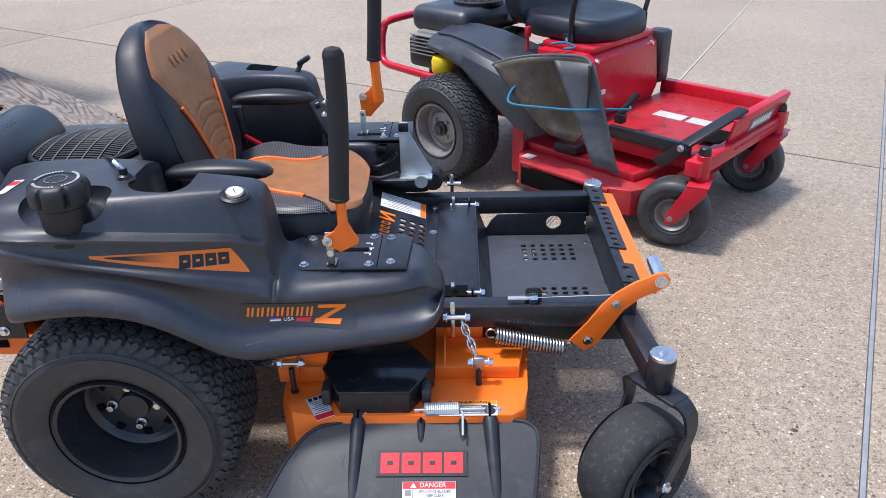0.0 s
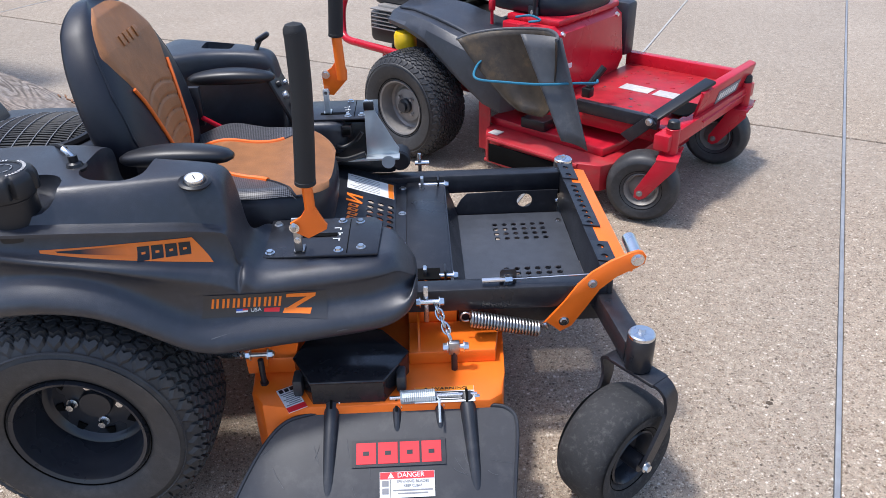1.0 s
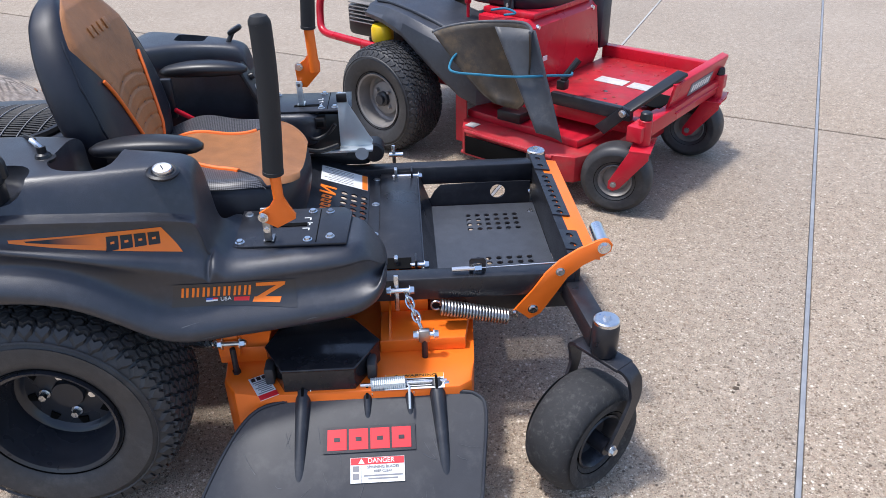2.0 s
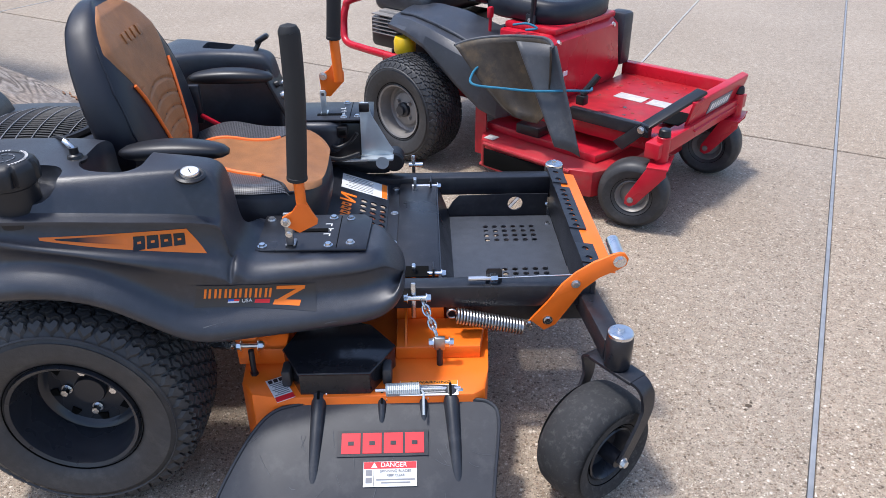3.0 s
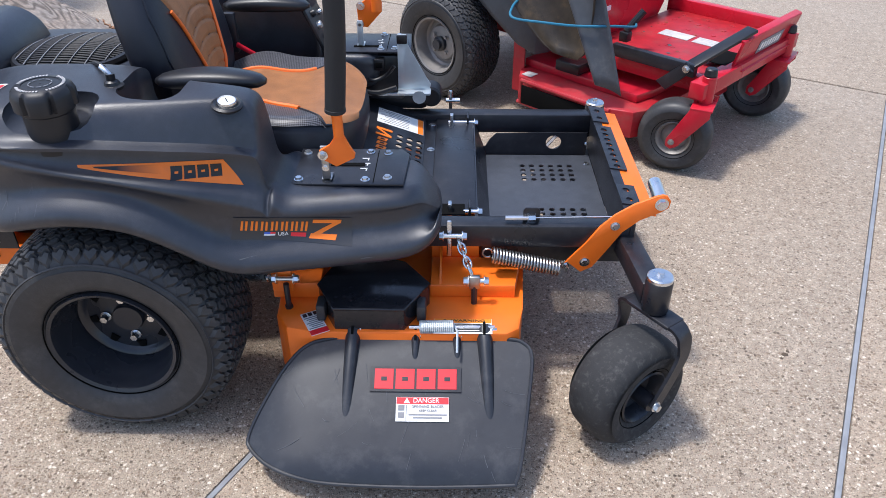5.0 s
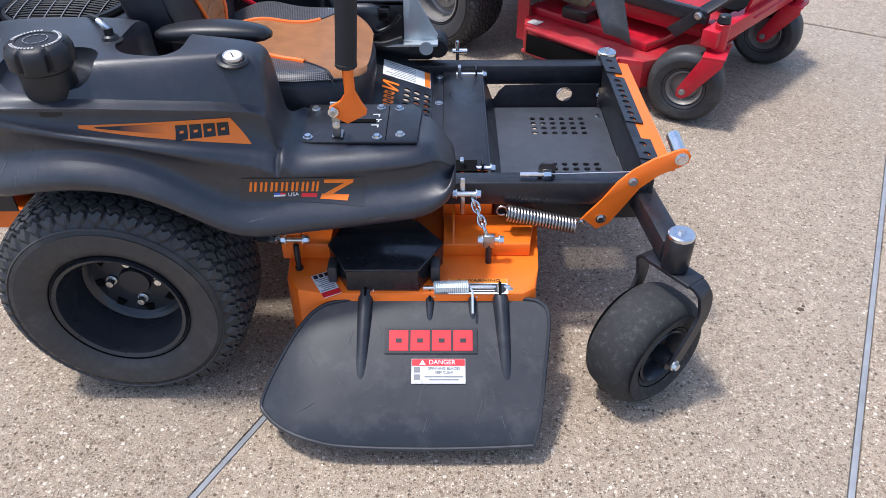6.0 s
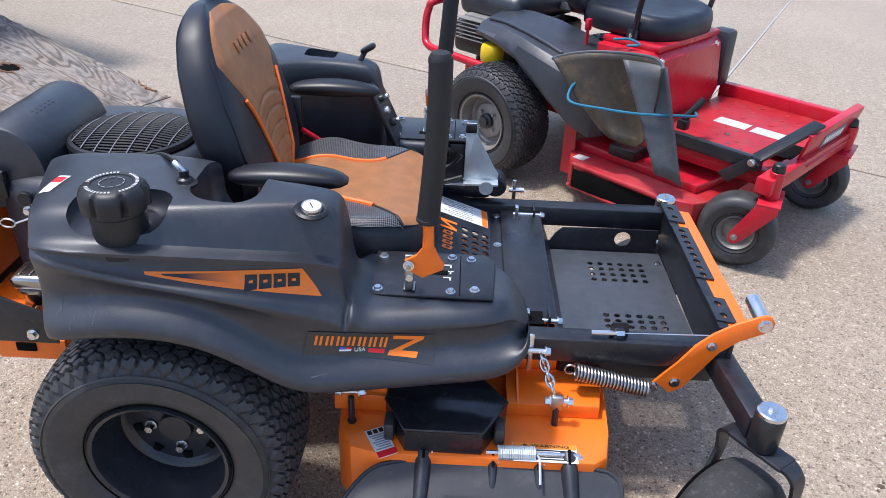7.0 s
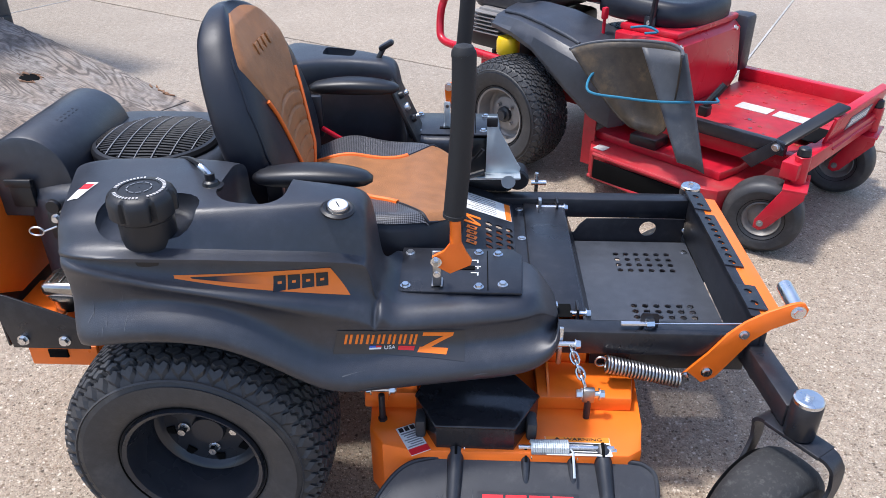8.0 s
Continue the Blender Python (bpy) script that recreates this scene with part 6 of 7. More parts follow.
bm = B(); box(bm, (-0.474, 0, 0.44), (0.006, 0.57, 0.15), 0.002); part("rear_plate", bm, STEEL, GUARD)
bm = B(); box(bm, (-0.36, -0.27, 0.335), (0.16, 0.014, 0.055), 0.003); box(bm, (-0.36, -0.0, 0.33), (0.15, 0.5, 0.012), 0.003); part("orange_bracket", bm, ORANGE, GUARD)
# slot's dark inside painted as a black piece on the uncut bracket
bm = B(); box(bm, (-0.37, -0.279, 0.343), (0.045, 0.006, 0.022), 0.002); part("bracket_slot", bm, BLACKHOLE, GUARD)
for x in (-0.433, -0.338):
    bolt(GUARD, (x, -0.29, 0.388), (0, -1, 0), 0.010, 0.01)
bm = B(); box(bm, (-0.40, -0.2, 0.44), (0.12, 0.14, 0.01), 0.002); part("inner_tray", bm, ORANGE, GUARD)
bm = B(); box(bm, (-0.10, 0.0, 0.45), (0.5, 0.42, 0.20), 0.02); part("engine_base", bm, PLASTIC2, ENG)

# far console details: instrument panel, key, throttle, galvanised stop plate
PAN = new("instrument_panel"); PAN.parent = MOWER; PAN["label"] = "black slanted instrument panel with switches"
m = Matrix.Translation((0.382, 0.36, 0.71)) @ pose(0, 0, 0, 0, 66, 0)
bm = B(); box(bm, (0, 0, 0), (0.18, 0.15, 0.012), 0.004, m); part("panel_plate", bm, PLASTIC2, PAN)
for u, v, r, mt in ((-0.045, -0.03, 0.010, PLASTIC2), (-0.01, -0.03, 0.011, ZINC), (0.03, -0.02, 0.011, PLASTIC2), (-0.03, 0.03, 0.008, ZINC), (0.045, 0.035, 0.007, ZINC)):
    bm = B(); spin(bm, [(r, 0.005), (r, 0.014), (r * 0.8, 0.018), (0, 0.018)], 20, m @ Matrix.Translation((u, v, 0))); part("switch", bm, mt, PAN)
bm = B(); sweep(bm, [(0.30, 0.39, 0.82), (0.322, 0.40, 0.86)], 0.007, 10); box(bm, (0, 0, 0), (0.045, 0.026, 0.016), 0.007, Matrix.Translation((0.33, 0.402, 0.868)) @ pose(0, 0, 0, 0, -30, 0)); part("throttle_knob", bm, PLASTIC2, PAN)
STOP = new("stop_plate"); STOP.parent = MOWER; STOP["label"] = "galvanised folded steel lever stop"
bm = B()
prism(bm, [(0.606, 0.690), (0.632, 0.690), (0.637, 0.655), (0.688, 0.562), (0.702, 0.540), (0.698, 0.520), (0.604, 0.524)], Matrix.Translation((0, 0.352, 0)) @ YAX, 0.004, 0.0008)
part("upright", bm, GALV, STOP)
bm = B(); box(bm, (0.652, 0.337, 0.520), (0.10, 0.04, 0.006), 0.002); part("flange", bm, GALV, STOP)
bm = B(); box(bm, (0.59, 0.330, 0.516), (0.22, 0.012, 0.008), 0.002); part("strap", bm, GALV, STOP)
bm = B(); cyl(bm, (0.668, 0.324, 0.510), (0.668, 0.316, 0.510), 0.02, seg=18); part("washer", bm, GALV, STOP)
bm = B(); box(bm, (0.619, 0.346, 0.676), (0.03, 0.012, 0.026), 0.003); part("switch_pad", bm, PLASTIC2, STOP)
WIR = new("wiring"); WIR.parent = MOWER; WIR["label"] = "black relays and wiring under the console"
bm = B(); box(bm, (0.52, 0.42, 0.55), (0.20, 0.10, 0.14), 0.01); part("back_box", bm, PLASTIC2, WIR)
for x in (0.515, 0.55):
    bm = B(); box(bm, (x, 0.355, 0.60), (0.03, 0.03, 0.034), 0.003); part("relay", bm, PLASTIC2, WIR)
    bm = B(); box(bm, (x, 0.339, 0.60), (0.02, 0.003, 0.016), 0.001); part("relay_mark", bm, BLACKHOLE, WIR)
bm = B(); sweep(bm, smooth_line([(0.50, 0.345, 0.58), (0.53, 0.335, 0.555), (0.57, 0.34, 0.57), (0.595, 0.335, 0.60)], 6), 0.006, 8); part("cable", bm, PLASTIC2, WIR)
bm = B(); sweep(bm, smooth_line([(0.48, 0.33, 0.53), (0.54, 0.325, 0.52), (0.60, 0.33, 0.535)], 6), 0.008, 8); part("cable", bm, PLASTIC2, WIR)
bm = B(); box(bm, (0.58, 0.475, 0.455), (0.22, 0.12, 0.06), 0.02); part("under_box", bm, PLASTIC2, WIR)
bm = B(); cyl(bm, (0.70, 0.40, 0.475), (0.70, 0.47, 0.475), 0.032, seg=24, bev=0.006); part("rubber_stop", bm, PLASTIC2, WIR)

# ---- enclosed trailer with its plywood ramp lowered on the concrete ----
ang = math.degrees(math.atan2(0.51, -0.86))
TM = Matrix.Translation((-1.13, 0.48, 0)) @ pose(0, 0, 0, 0, 0, ang)
TRAILER = thing("cargo_trailer", "grey steel cargo trailer with its weathered plywood ramp door lowered", "trailer", m=TM)
slope = math.degrees(math.atan(0.135))
RM = pose(0, 0, 0, 0, -slope, 0)
RAMP = new("ramp_door"); RAMP.parent = TRAILER; RAMP["label"] = "weathered plywood ramp door with peeling grain"
rng = random.Random(5)
def ragged(a, b, n, amp):
    a, b = Vector(a), Vector(b)
    nn = Vector((-(b - a).y, (b - a).x)).normalized()
    return [(a.lerp(b, i / n) + nn * rng.uniform(-amp, amp))[:] for i in range(n)]
for x0, x1 in ((0.03, 0.62), (0.628, 2.27)):
    bm = B()
    pts = ragged((x0, -1.47), (x1, -1.47), 30, 0.009) + [(x1, -1.47), (x1, 0.62)] + ragged((x1, 0.62), (x0, 0.62), 6, 0.003)[1:] + [(x0, 0.62)]
    prism(bm, pts, RM @ Matrix.Translation((0, 0, 0.022)), 0.018, 0.002)
    part("plywood_sheet", bm, PLYWOOD, RAMP)
bm = B()
box(bm, (-0.005, -0.42, 0.018), (0.05, 2.12, 0.03), 0.004, RM); part("tip_bar", bm, GALV, RAMP, "grey metal tip bar")
bm = B()
box(bm, (1.15, -1.475, 0.008), (2.26, 0.03, 0.026), 0.003, RM); box(bm, (1.15, 0.63, 0.008), (2.26, 0.03, 0.026), 0.003, RM); part("ramp_frame", bm, STEEL, RAMP)
# broken hole in the plywood, its shade painted as a flat black patch, with splinters
hx, hy = 1.37, -1.08
bm = B()
prism(bm, [(hx - 0.05, hy - 0.02), (hx - 0.02, hy - 0.05), (hx + 0.04, hy - 0.045), (hx + 0.06, hy + 0.0), (hx + 0.03, hy + 0.04), (hx - 0.03, hy + 0.035)], RM @ Matrix.Translation((0, 0, 0.0405)), 0.0015); part("broken_hole", bm, BLACKHOLE, RAMP, smooth=False)
SPL = mat("split_wood", (0.23, 0.12, 0.065), 0.85, var=0.5, scale=60, bump=0.4)
for k in range(22):
    bm = B()
    a = rng.uniform(0, 6.28)
    box(bm, (0, 0, 0), (rng.uniform(0.015, 0.05), rng.uniform(0.003, 0.008), 0.004), 0.001, RM @ Matrix.Translation((hx + 0.062 * math.cos(a), hy + 0.05 * math.sin(a), 0.043)) @ pose(0, 0, 0, 0, rng.uniform(-14, 14), rng.uniform(-35, 35))); part("splinter", bm, SPL, RAMP)
for k in range(7):
    bm = B()
    box(bm, (0, 0, 0), (rng.uniform(0.02, 0.06), rng.uniform(0.004, 0.012), 0.006), 0.001, RM @ Matrix.Translation((0.74 + 0.025 * k, -1.455 + rng.uniform(-0.02, 0.02), 0.044)) @ pose(0, 0, 0, 0, rng.uniform(-10, 10), rng.uniform(-40, 40))); part("splinter", bm, SPL, RAMP)
# trailer body
BODY = new("trailer_body"); BODY.parent = TRAILER
zf = 0.33
bm = B(); box(bm, (4.2, -0.42, zf - 0.04), (3.8, 2.2, 0.08), 0.004); part("trailer_floor", bm, PLYWOOD, BODY)
bm = B(); box(bm, (2.36, -0.42, zf - 0.06), (0.10, 2.3, 0.12), 0.006); part("rear_sill", bm, STEEL, BODY)
POSTM = mat("chipped_grey_steel", (0.10, 0.105, 0.11), 0.45, 0.4, var=0.35, scale=20, dust=0.25, dscale=10)
for y in (-1.52, 0.68):
    bm = B(); box(bm, (2.38, y, 1.45), (0.11, 0.13, 2.4), 0.006); part("corner_post", bm, POSTM, BODY)
    bm = B(); box(bm, (2.32, y + 0.055, 1.3), (0.02, 0.03, 2.0), 0.003); part("hinge_strip", bm, POSTM, BODY)
    bm = B(); box(bm, (4.25, y, 1.45), (3.7, 0.05, 2.3), 0.004); part("side_wall", bm, POSTM, BODY)
    bm = B(); box(bm, (4.25, y + (0.04 if y < 0 else -0.04), 1.1), (3.5, 0.02, 1.5), 0.003); part("wall_lining", bm, PLYWOOD, BODY)
bm = B(); box(bm, (4.22, -0.42, 2.62), (3.8, 2.36, 0.06), 0.01); part("roof", bm, POSTM, BODY)
bm = B(); box(bm, (6.1, -0.42, 1.45), (0.06, 2.2, 2.3), 0.01); part("front_wall", bm, POSTM, BODY)
for y in (-1.62, 0.78):
    for x in (3.9, 4.75):
        bm = B(); spin(bm, [(0.0, -0.1), (0.2, -0.1), (0.3, -0.08), (0.33, -0.05), (0.33, 0.05), (0.3, 0.08), (0.2, 0.1), (0, 0.1)], 32, Matrix.Translation((x, y, 0.33)) @ YAX); part("trailer_wheel", bm, RUBBER, BODY)
DRIFT = mat("dry_leaf_litter", (0.13, 0.085, 0.05), 0.85, var=0.5, scale=40, bump=0.6, bscale=60)
verts, faces = [], []
for k in range(900):
    x, y = 2.45 + rng.random() ** 2 * 0.5, -1.42 + rng.random() * 1.3
    a, l = rng.uniform(0, 6.28), rng.uniform(0.02, 0.07)
    z = zf + 0.006 + rng.random() * 0.05
    d, n_ = Vector((math.cos(a), math.sin(a), rng.uniform(-0.2, 0.2))) * l, Vector((-math.sin(a), math.cos(a), 0)) * 0.004
    p = Vector((x, y, z)); b0 = len(verts)
    verts += [p - d + n_, p - d - n_, p + d - n_, p + d + n_]
    faces.append((b0, b0 + 1, b0 + 2, b0 + 3))
me = bpy.data.meshes.new("leaf_litter"); me.from_pydata(verts, [], faces); me.materials.append(DRIFT)
LIT = new("leaf_litter", me); LIT.matrix_world = TM
tagged(LIT, "dry straw and leaf litter on the trailer floor", "debris", kind="stuff")

# ---- red mower standing behind ----
RMX = Matrix.Translation((1.013, 1.919, 0)) @ pose(0, 0, 0, 0, 0, -43)
REDM = thing("zero_turn_mower", "red and black zero-turn riding mower with worn paint", "lawn mower", m=RMX)


def red_drive(y, side):
    m = Matrix.Translation((0.0, y, 0.245)) @ (Matrix.Identity(4) if side < 0 else pose(0, 0, 0, 0, 0, 180))
    hub = new("drive_wheel"); hub.parent = REDM; hub["label"] = "turf tyre on worn silver rim"
    tyre(hub, None, 0.248, 0.115, 0.122, tread=(7, 42), m=m, lug=0.007)
    bm = B()
    spin(bm, [(0.130, 0.085), (0.126, 0.100), (0.118, 0.096), (0.113, 0.075), (0.109, 0.035), (0.10, 0.026), (0.085, 0.03), (0.075, 0.045), (0.06, 0.05), (0.0, 0.05)], 48, m @ YAX); part("rim", bm, RIMGREY, hub)
    bm = B(); spin(bm, [(0.034, 0.05), (0.034, 0.066), (0.022, 0.07), (0.022, 0.085), (0, 0.085)], 24, m @ YAX); part("hub_cap", bm, RIM, hub)
    for k in range(4):
        a = radians(45 + 90 * k)
        bolt(hub, m @ Vector((0.05 * math.cos(a), -0.052, 0.05 * math.sin(a))), m.to_3x3() @ Vector((0, -1, 0)), 0.008, 0.012, "lug_nut", RIMGREY)


red_drive(-0.40, -1)
red_drive(0.40, 1)


def red_caster(y, spin_deg):
    w = new("caster_wheel"); w.parent = REDM; w["label"] = "black caster wheel in a red fork"
    m = Matrix.Translation((1.245, y, 0)) @ pose(0, 0, 0, 0, 0, spin_deg)
    ctr = m @ Matrix.Translation((-0.085, 0, 0.14))
    tyre(w, None, 0.14, 0.062, 0.066, m=ctr)
    bm = B()
    for q in (-1, 1):
        spin(bm, [(0.068, q * 0.045), (0.064, q * 0.05), (0.058, q * 0.042), (0.05, q * 0.02), (0.03, q * 0.03), (0, q * 0.03)], 28, ctr @ YAX)
    part("rim", bm, RIMGREY, w)
    for q in (-1, 1):
        bm = B()
        prism(bm, [(0.035, 0.285), (-0.035, 0.285), (-0.105, 0.15), (-0.105, 0.122), (-0.085, 0.112), (-0.062, 0.125), (0.035, 0.255)], m @ Matrix.Translation((0, q * 0.078 + 0.003, 0)) @ YAX, 0.007, 0.001)
        part("fork_leg", bm, RED, w)
        bolt(w, ctr @ Vector((0, q * 0.082, 0)), ctr.to_3x3() @ Vector((0, q, 0)), 0.009, 0.008, "bolt", RIMGREY)
    bm = B(); box(bm, (0, 0, 0.282), (0.08, 0.165, 0.008), 0.002, m); part("fork_crown", bm, RED, w)
    bm = B(); cyl(bm, (1.245, y, 0.285), (1.245, y, 0.385), 0.026, seg=24, bev=0.002); part("spindle_housing", bm, RED, w)
    bm = B(); cyl(bm, (1.245, y, 0.385), (1.245, y, 0.415), 0.024, 0.021, 24, 0.004); part("spindle_cap", bm, PLASTIC2, w)


red_caster(-0.33, 18)
red_caster(0.36, 10)
FR = new("frame"); FR.parent = REDM; FR["label"] = "red painted steel frame and floor"
bm = B(); box(bm, (0.92, 0.115, 0.335), (0.56, 0.70, 0.014), 0.003); part("floor_pan", bm, REDOLD, FR)
for y, h in ((0.475, 0.05),):
    bm = B(); box(bm, (0.91, y, 0.36), (0.58, 0.045, 0.07), 0.004); part("side_rail", bm, RED, FR)
bm = B(); box(bm, (0.80, -0.245, 0.315), (0.80, 0.05, 0.06), 0.004); part("near_rail", bm, RED, FR)
bm = B(); box(bm, (1.225, 0.03, 0.335), (0.06, 0.82, 0.06), 0.004); part("cross_tube", bm, RED, FR)
fp = Matrix.Translation((1.240, 0.14, 0.405)) @ pose(0, 0, 0, 0, 14, 0)
bm = B(); box(bm, (0, 0, 0), (0.012, 0.52, 0.115), 0.004, fp); part("front_plate", bm, RED, FR)
bm = B(); box(bm, (-0.012, 0, 0.056), (0.030, 0.52, 0.008), 0.002, fp); box(bm, (0.012, 0.02, -0.058), (0.05, 0.50, 0.006), 0.002, fp); part("plate_flange", bm, RED, FR)
bm = B(); box(bm, (0.0075, 0.015, -0.006), (0.002, 0.215, 0.055), 0.0, fp); part("nameplate", bm, GREYINK, FR, "grey nameplate", smooth=False)
for k in range(7):
    bm = B(); box(bm, (0.009, -0.065 + 0.026 * k, -0.006), (0.001, 0.018, 0.030), 0.0, fp); part("logo_bar", bm, WHITE, FR, smooth=False)
# black sheet above the floor, painted shade in place of an opening
bm = B(); box(bm, (1.16, -0.06, 0.365), (0.10, 0.16, 0.004), 0.001, None); part("dark_opening", bm, BLACKHOLE, FR, smooth=False)
for x in (0.86, 1.02):
    bm = B(); box(bm, (x, 0.12, 0.3435), (0.14, 0.075, 0.002), 0); part("floor_label", bm, FADED, FR, "faded white label", smooth=False)
for k in range(4):
    for j in range(3):
        bm = B(); spin(bm, [(0, 0.3455), (0.010, 0.3445), (0.011, 0.342)], 10, Matrix.Translation((0.74 + 0.12 * k, 0.22 + 0.09 * j, 0))); part("floor_dimple", bm, REDOLD, FR)
for k in range(30):
    rg2 = random.Random(40 + k)
    x, y, r = rg2.uniform(0.70, 1.16), rg2.uniform(-0.18, 0.38), rg2.uniform(0.004, 0.012)
    bm = B(); prism(bm, [(x + r * rg2.uniform(0.5, 1.3) * math.cos(q), y + r * rg2.uniform(0.5, 1.2) * math.sin(q)) for q in [2 * math.pi * i / 9 for i in range(9)]], Matrix.Translation((0, 0, 0.3424)), 0.0008); part("paint_chip", bm, (RUST, REDOLD, FLAPGREY)[k % 3], FR, smooth=False)
# seat tower
TW = new("seat_tower"); TW.parent = REDM; TW["label"] = "red sheet-metal seat base"
bm = B()
prism(bm, [(0.36, 0.34), (0.64, 0.34), (0.66, 0.40), (0.635, 0.60), (0.60, 0.63), (0.36, 0.63)], Matrix.Translation((0, 0.35, 0)) @ YAX, 0.56, 0.012); part("tower_box", bm, RED, TW)
bm = B(); box(bm, (0.485, 0.09, 0.642), (0.27, 0.50, 0.026), 0.008); part("seat_pan", bm, RED, TW)
for y in (-0.15, 0.30):
    bolt(TW, (0.63, y, 0.60), (1, 0, 0), 0.01, 0.012)
bm = B(); box(bm, (0.663, -0.13, 0.47), (0.004, 0.03, 0.02), 0.0); part("side_mark", bm, WHITE, TW, smooth=False)
bm = B(); box(bm, (0.10, 0.1, 0.34), (0.7, 0.55, 0.16), 0.01); part("rear_frame", bm, REDOLD, TW)
# seat
RS = new("seat"); RS.parent = REDM; RS["label"] = "worn black vinyl seat"
bm = B()
rows = []
for f, z in ((0.9, 0.655), (0.99, 0.67), (1.0, 0.71), (0.97, 0.745), (0.9, 0.757), (0.75, 0.752), (0.5, 0.742), (0.02, 0.738)):
    rows.append([Vector((0.385 + 0.235 * f * math.copysign(abs(math.cos(a)) ** 0.62, math.cos(a)), 0.12 + 0.26 * f * math.copysign(abs(math.sin(a)) ** 0.62, math.sin(a)), z - 0.02 * max(0, math.cos(a)) * f)) for a in [2 * math.pi * k / 40 for k in range(40)]])
vs = grid(bm, rows, True); bm.faces.new(vs[0][::-1]); bm.faces.new(vs[-1])
part("cushion", bm, LEATHER, RS, angle=70)
bm = B()
rows = []
for v, w in ((0.0, 0.22), (0.05, 0.25), (0.15, 0.26), (0.26, 0.24), (0.34, 0.19), (0.38, 0.10), (0.39, 0.02)):
    rows.append([Vector((0.155 - 0.25 * v + 0.055 * math.copysign(abs(math.cos(a)) ** 0.6, math.cos(a)) * (1 if v < 0.3 else 0.7) + 0.03 * (abs(math.sin(a)) ** 3 if math.cos(a) > 0 else 0), 0.12 + w * math.copysign(abs(math.sin(a)) ** 0.6, math.sin(a)), 0.70 + v)) for a in [2 * math.pi * k / 36 for k in range(36)]])
vs = grid(bm, rows, True); bm.faces.new(vs[0][::-1]); bm.faces.new(vs[-1])
part("backrest", bm, LEATHER, RS, angle=70)
# black side fenders
def red_fender(s):
    bm = B()
    rows = []
    for x, zt, zb, yo in ((-0.23, 0.61, 0.585, 0.31), (-0.19, 0.632, 0.578, 0.35), (-0.05, 0.64, 0.57, 0.385), (0.10, 0.63, 0.54, 0.42), (0.30, 0.59, 0.42, 0.44), (0.42, 0.55, 0.33, 0.42), (0.50, 0.50, 0.30, 0.40), (0.54, 0.46, 0.31, 0.36)):
        pts = [(yo - 0.05, zb + 0.005), (yo, zb), (yo + 0.004, zb + 0.02), (yo - 0.01, zt - 0.035), (yo - 0.035, zt - 0.006), (yo - 0.06, zt), (0.20, zt + 0.02), (0.12, zt + 0.03), (0.10, zt)]
        cy = 0.10
        rows.append([Vector((x, (y if s > 0 else -y) + (0.04 if s > 0 else 0.0), z)) for y, z in pts])
    vs = grid(bm, rows)
    cl = bm.edges.layers.float.new("crease_edge")
    for i in range(len(vs) - 1):
        for j in (3, 5):
            bm.edges.get((vs[i][j], vs[i + 1][j]))[cl] = 0.9
    ob = part("side_fender", bm, PLASTIC, REDM, "scuffed black plastic fender")
    k = ob.modifiers.new("thick", "SOLIDIFY"); k.thickness = 0.006
    k = ob.modifiers.new("soft", "BEVEL"); k.width = 0.012; k.segments = 2; k.limit_method = "ANGLE"; k.angle_limit = radians(18)
    return ob


for s in (-1, 1):
    fd = red_fender(s)
    for k in range(1):
        f = 0.10
        line = []
        for x, zt, yo in ((-0.16, 0.634, 0.36), (-0.05, 0.64, 0.385), (0.10, 0.63, 0.42), (0.22, 0.608, 0.43), (0.30, 0.59, 0.44)):
            y = (yo - 0.06) + (0.20 - (yo - 0.06)) * f
            line.append(Vector((x, (y if s > 0 else -y) + (0.04 if s > 0 else 0), zt + 0.02 * f + 0.004)))
        bm = B(); sweep(bm, smooth_line(line, 5), 0.007, 8); part("fender_rib", bm, PLASTIC, fd)
bm = B(); box(bm, (0.60, 0.425, 0.515), (0.10, 0.09, 0.25), 0.02); part("side_tank", bm, PLASTIC, REDM)
bm = B(); box(bm, (-0.27, 0.05, 0.50), (0.40, 0.52, 0.16), 0.03); part("engine_block", bm, PLASTIC2, REDM)
RE = new("engine"); RE.parent = REDM; RE["label"] = "black engine hood with round screen"
bm = B(); box(bm, (-0.30, 0.08, 0.655), (0.38, 0.50, 0.13), 0.05, seg=4); part("hood", bm, PLASTIC, RE)
bm = B(); spin(bm, [(0.10, 0.715), (0.125, 0.715), (0.127, 0.735), (0.115, 0.74), (0.112, 0.73), (0, 0.735)], 40, Matrix.Translation((-0.24, 0.08, 0))); part("screen", bm, PLASTIC2, RE)
for k in range(-4, 5):
    hw = math.sqrt(0.112 ** 2 - (k * 0.024) ** 2)
    bm = B(); sweep(bm, [(-0.24 - hw, 0.08 + k * 0.024, 0.738), (-0.24 + hw, 0.08 + k * 0.024, 0.738)], 0.003, 6); part("screen_bar", bm, PLASTIC2, RE)
bm = B(); spin(bm, [(0, 0.45), (0.045, 0.45), (0.052, 0.46), (0.052, 0.51), (0.046, 0.525), (0, 0.528)], 24, Matrix.Translation((-0.10, -0.335, 0.02))); part("oil_filter", bm, YELLOW, RE, "yellow oil filter")
for k in range(6):
    bm = B(); box(bm, (-0.33, -0.20, 0.505 + 0.018 * k), (0.17, 0.09, 0.005), 0.001); part("cooling_fin", bm, RIMGREY, RE)
bm = B(); box(bm, (-0.33, -0.17, 0.55), (0.15, 0.07, 0.12), 0.008); part("cylinder", bm, RIMGREY, RE)
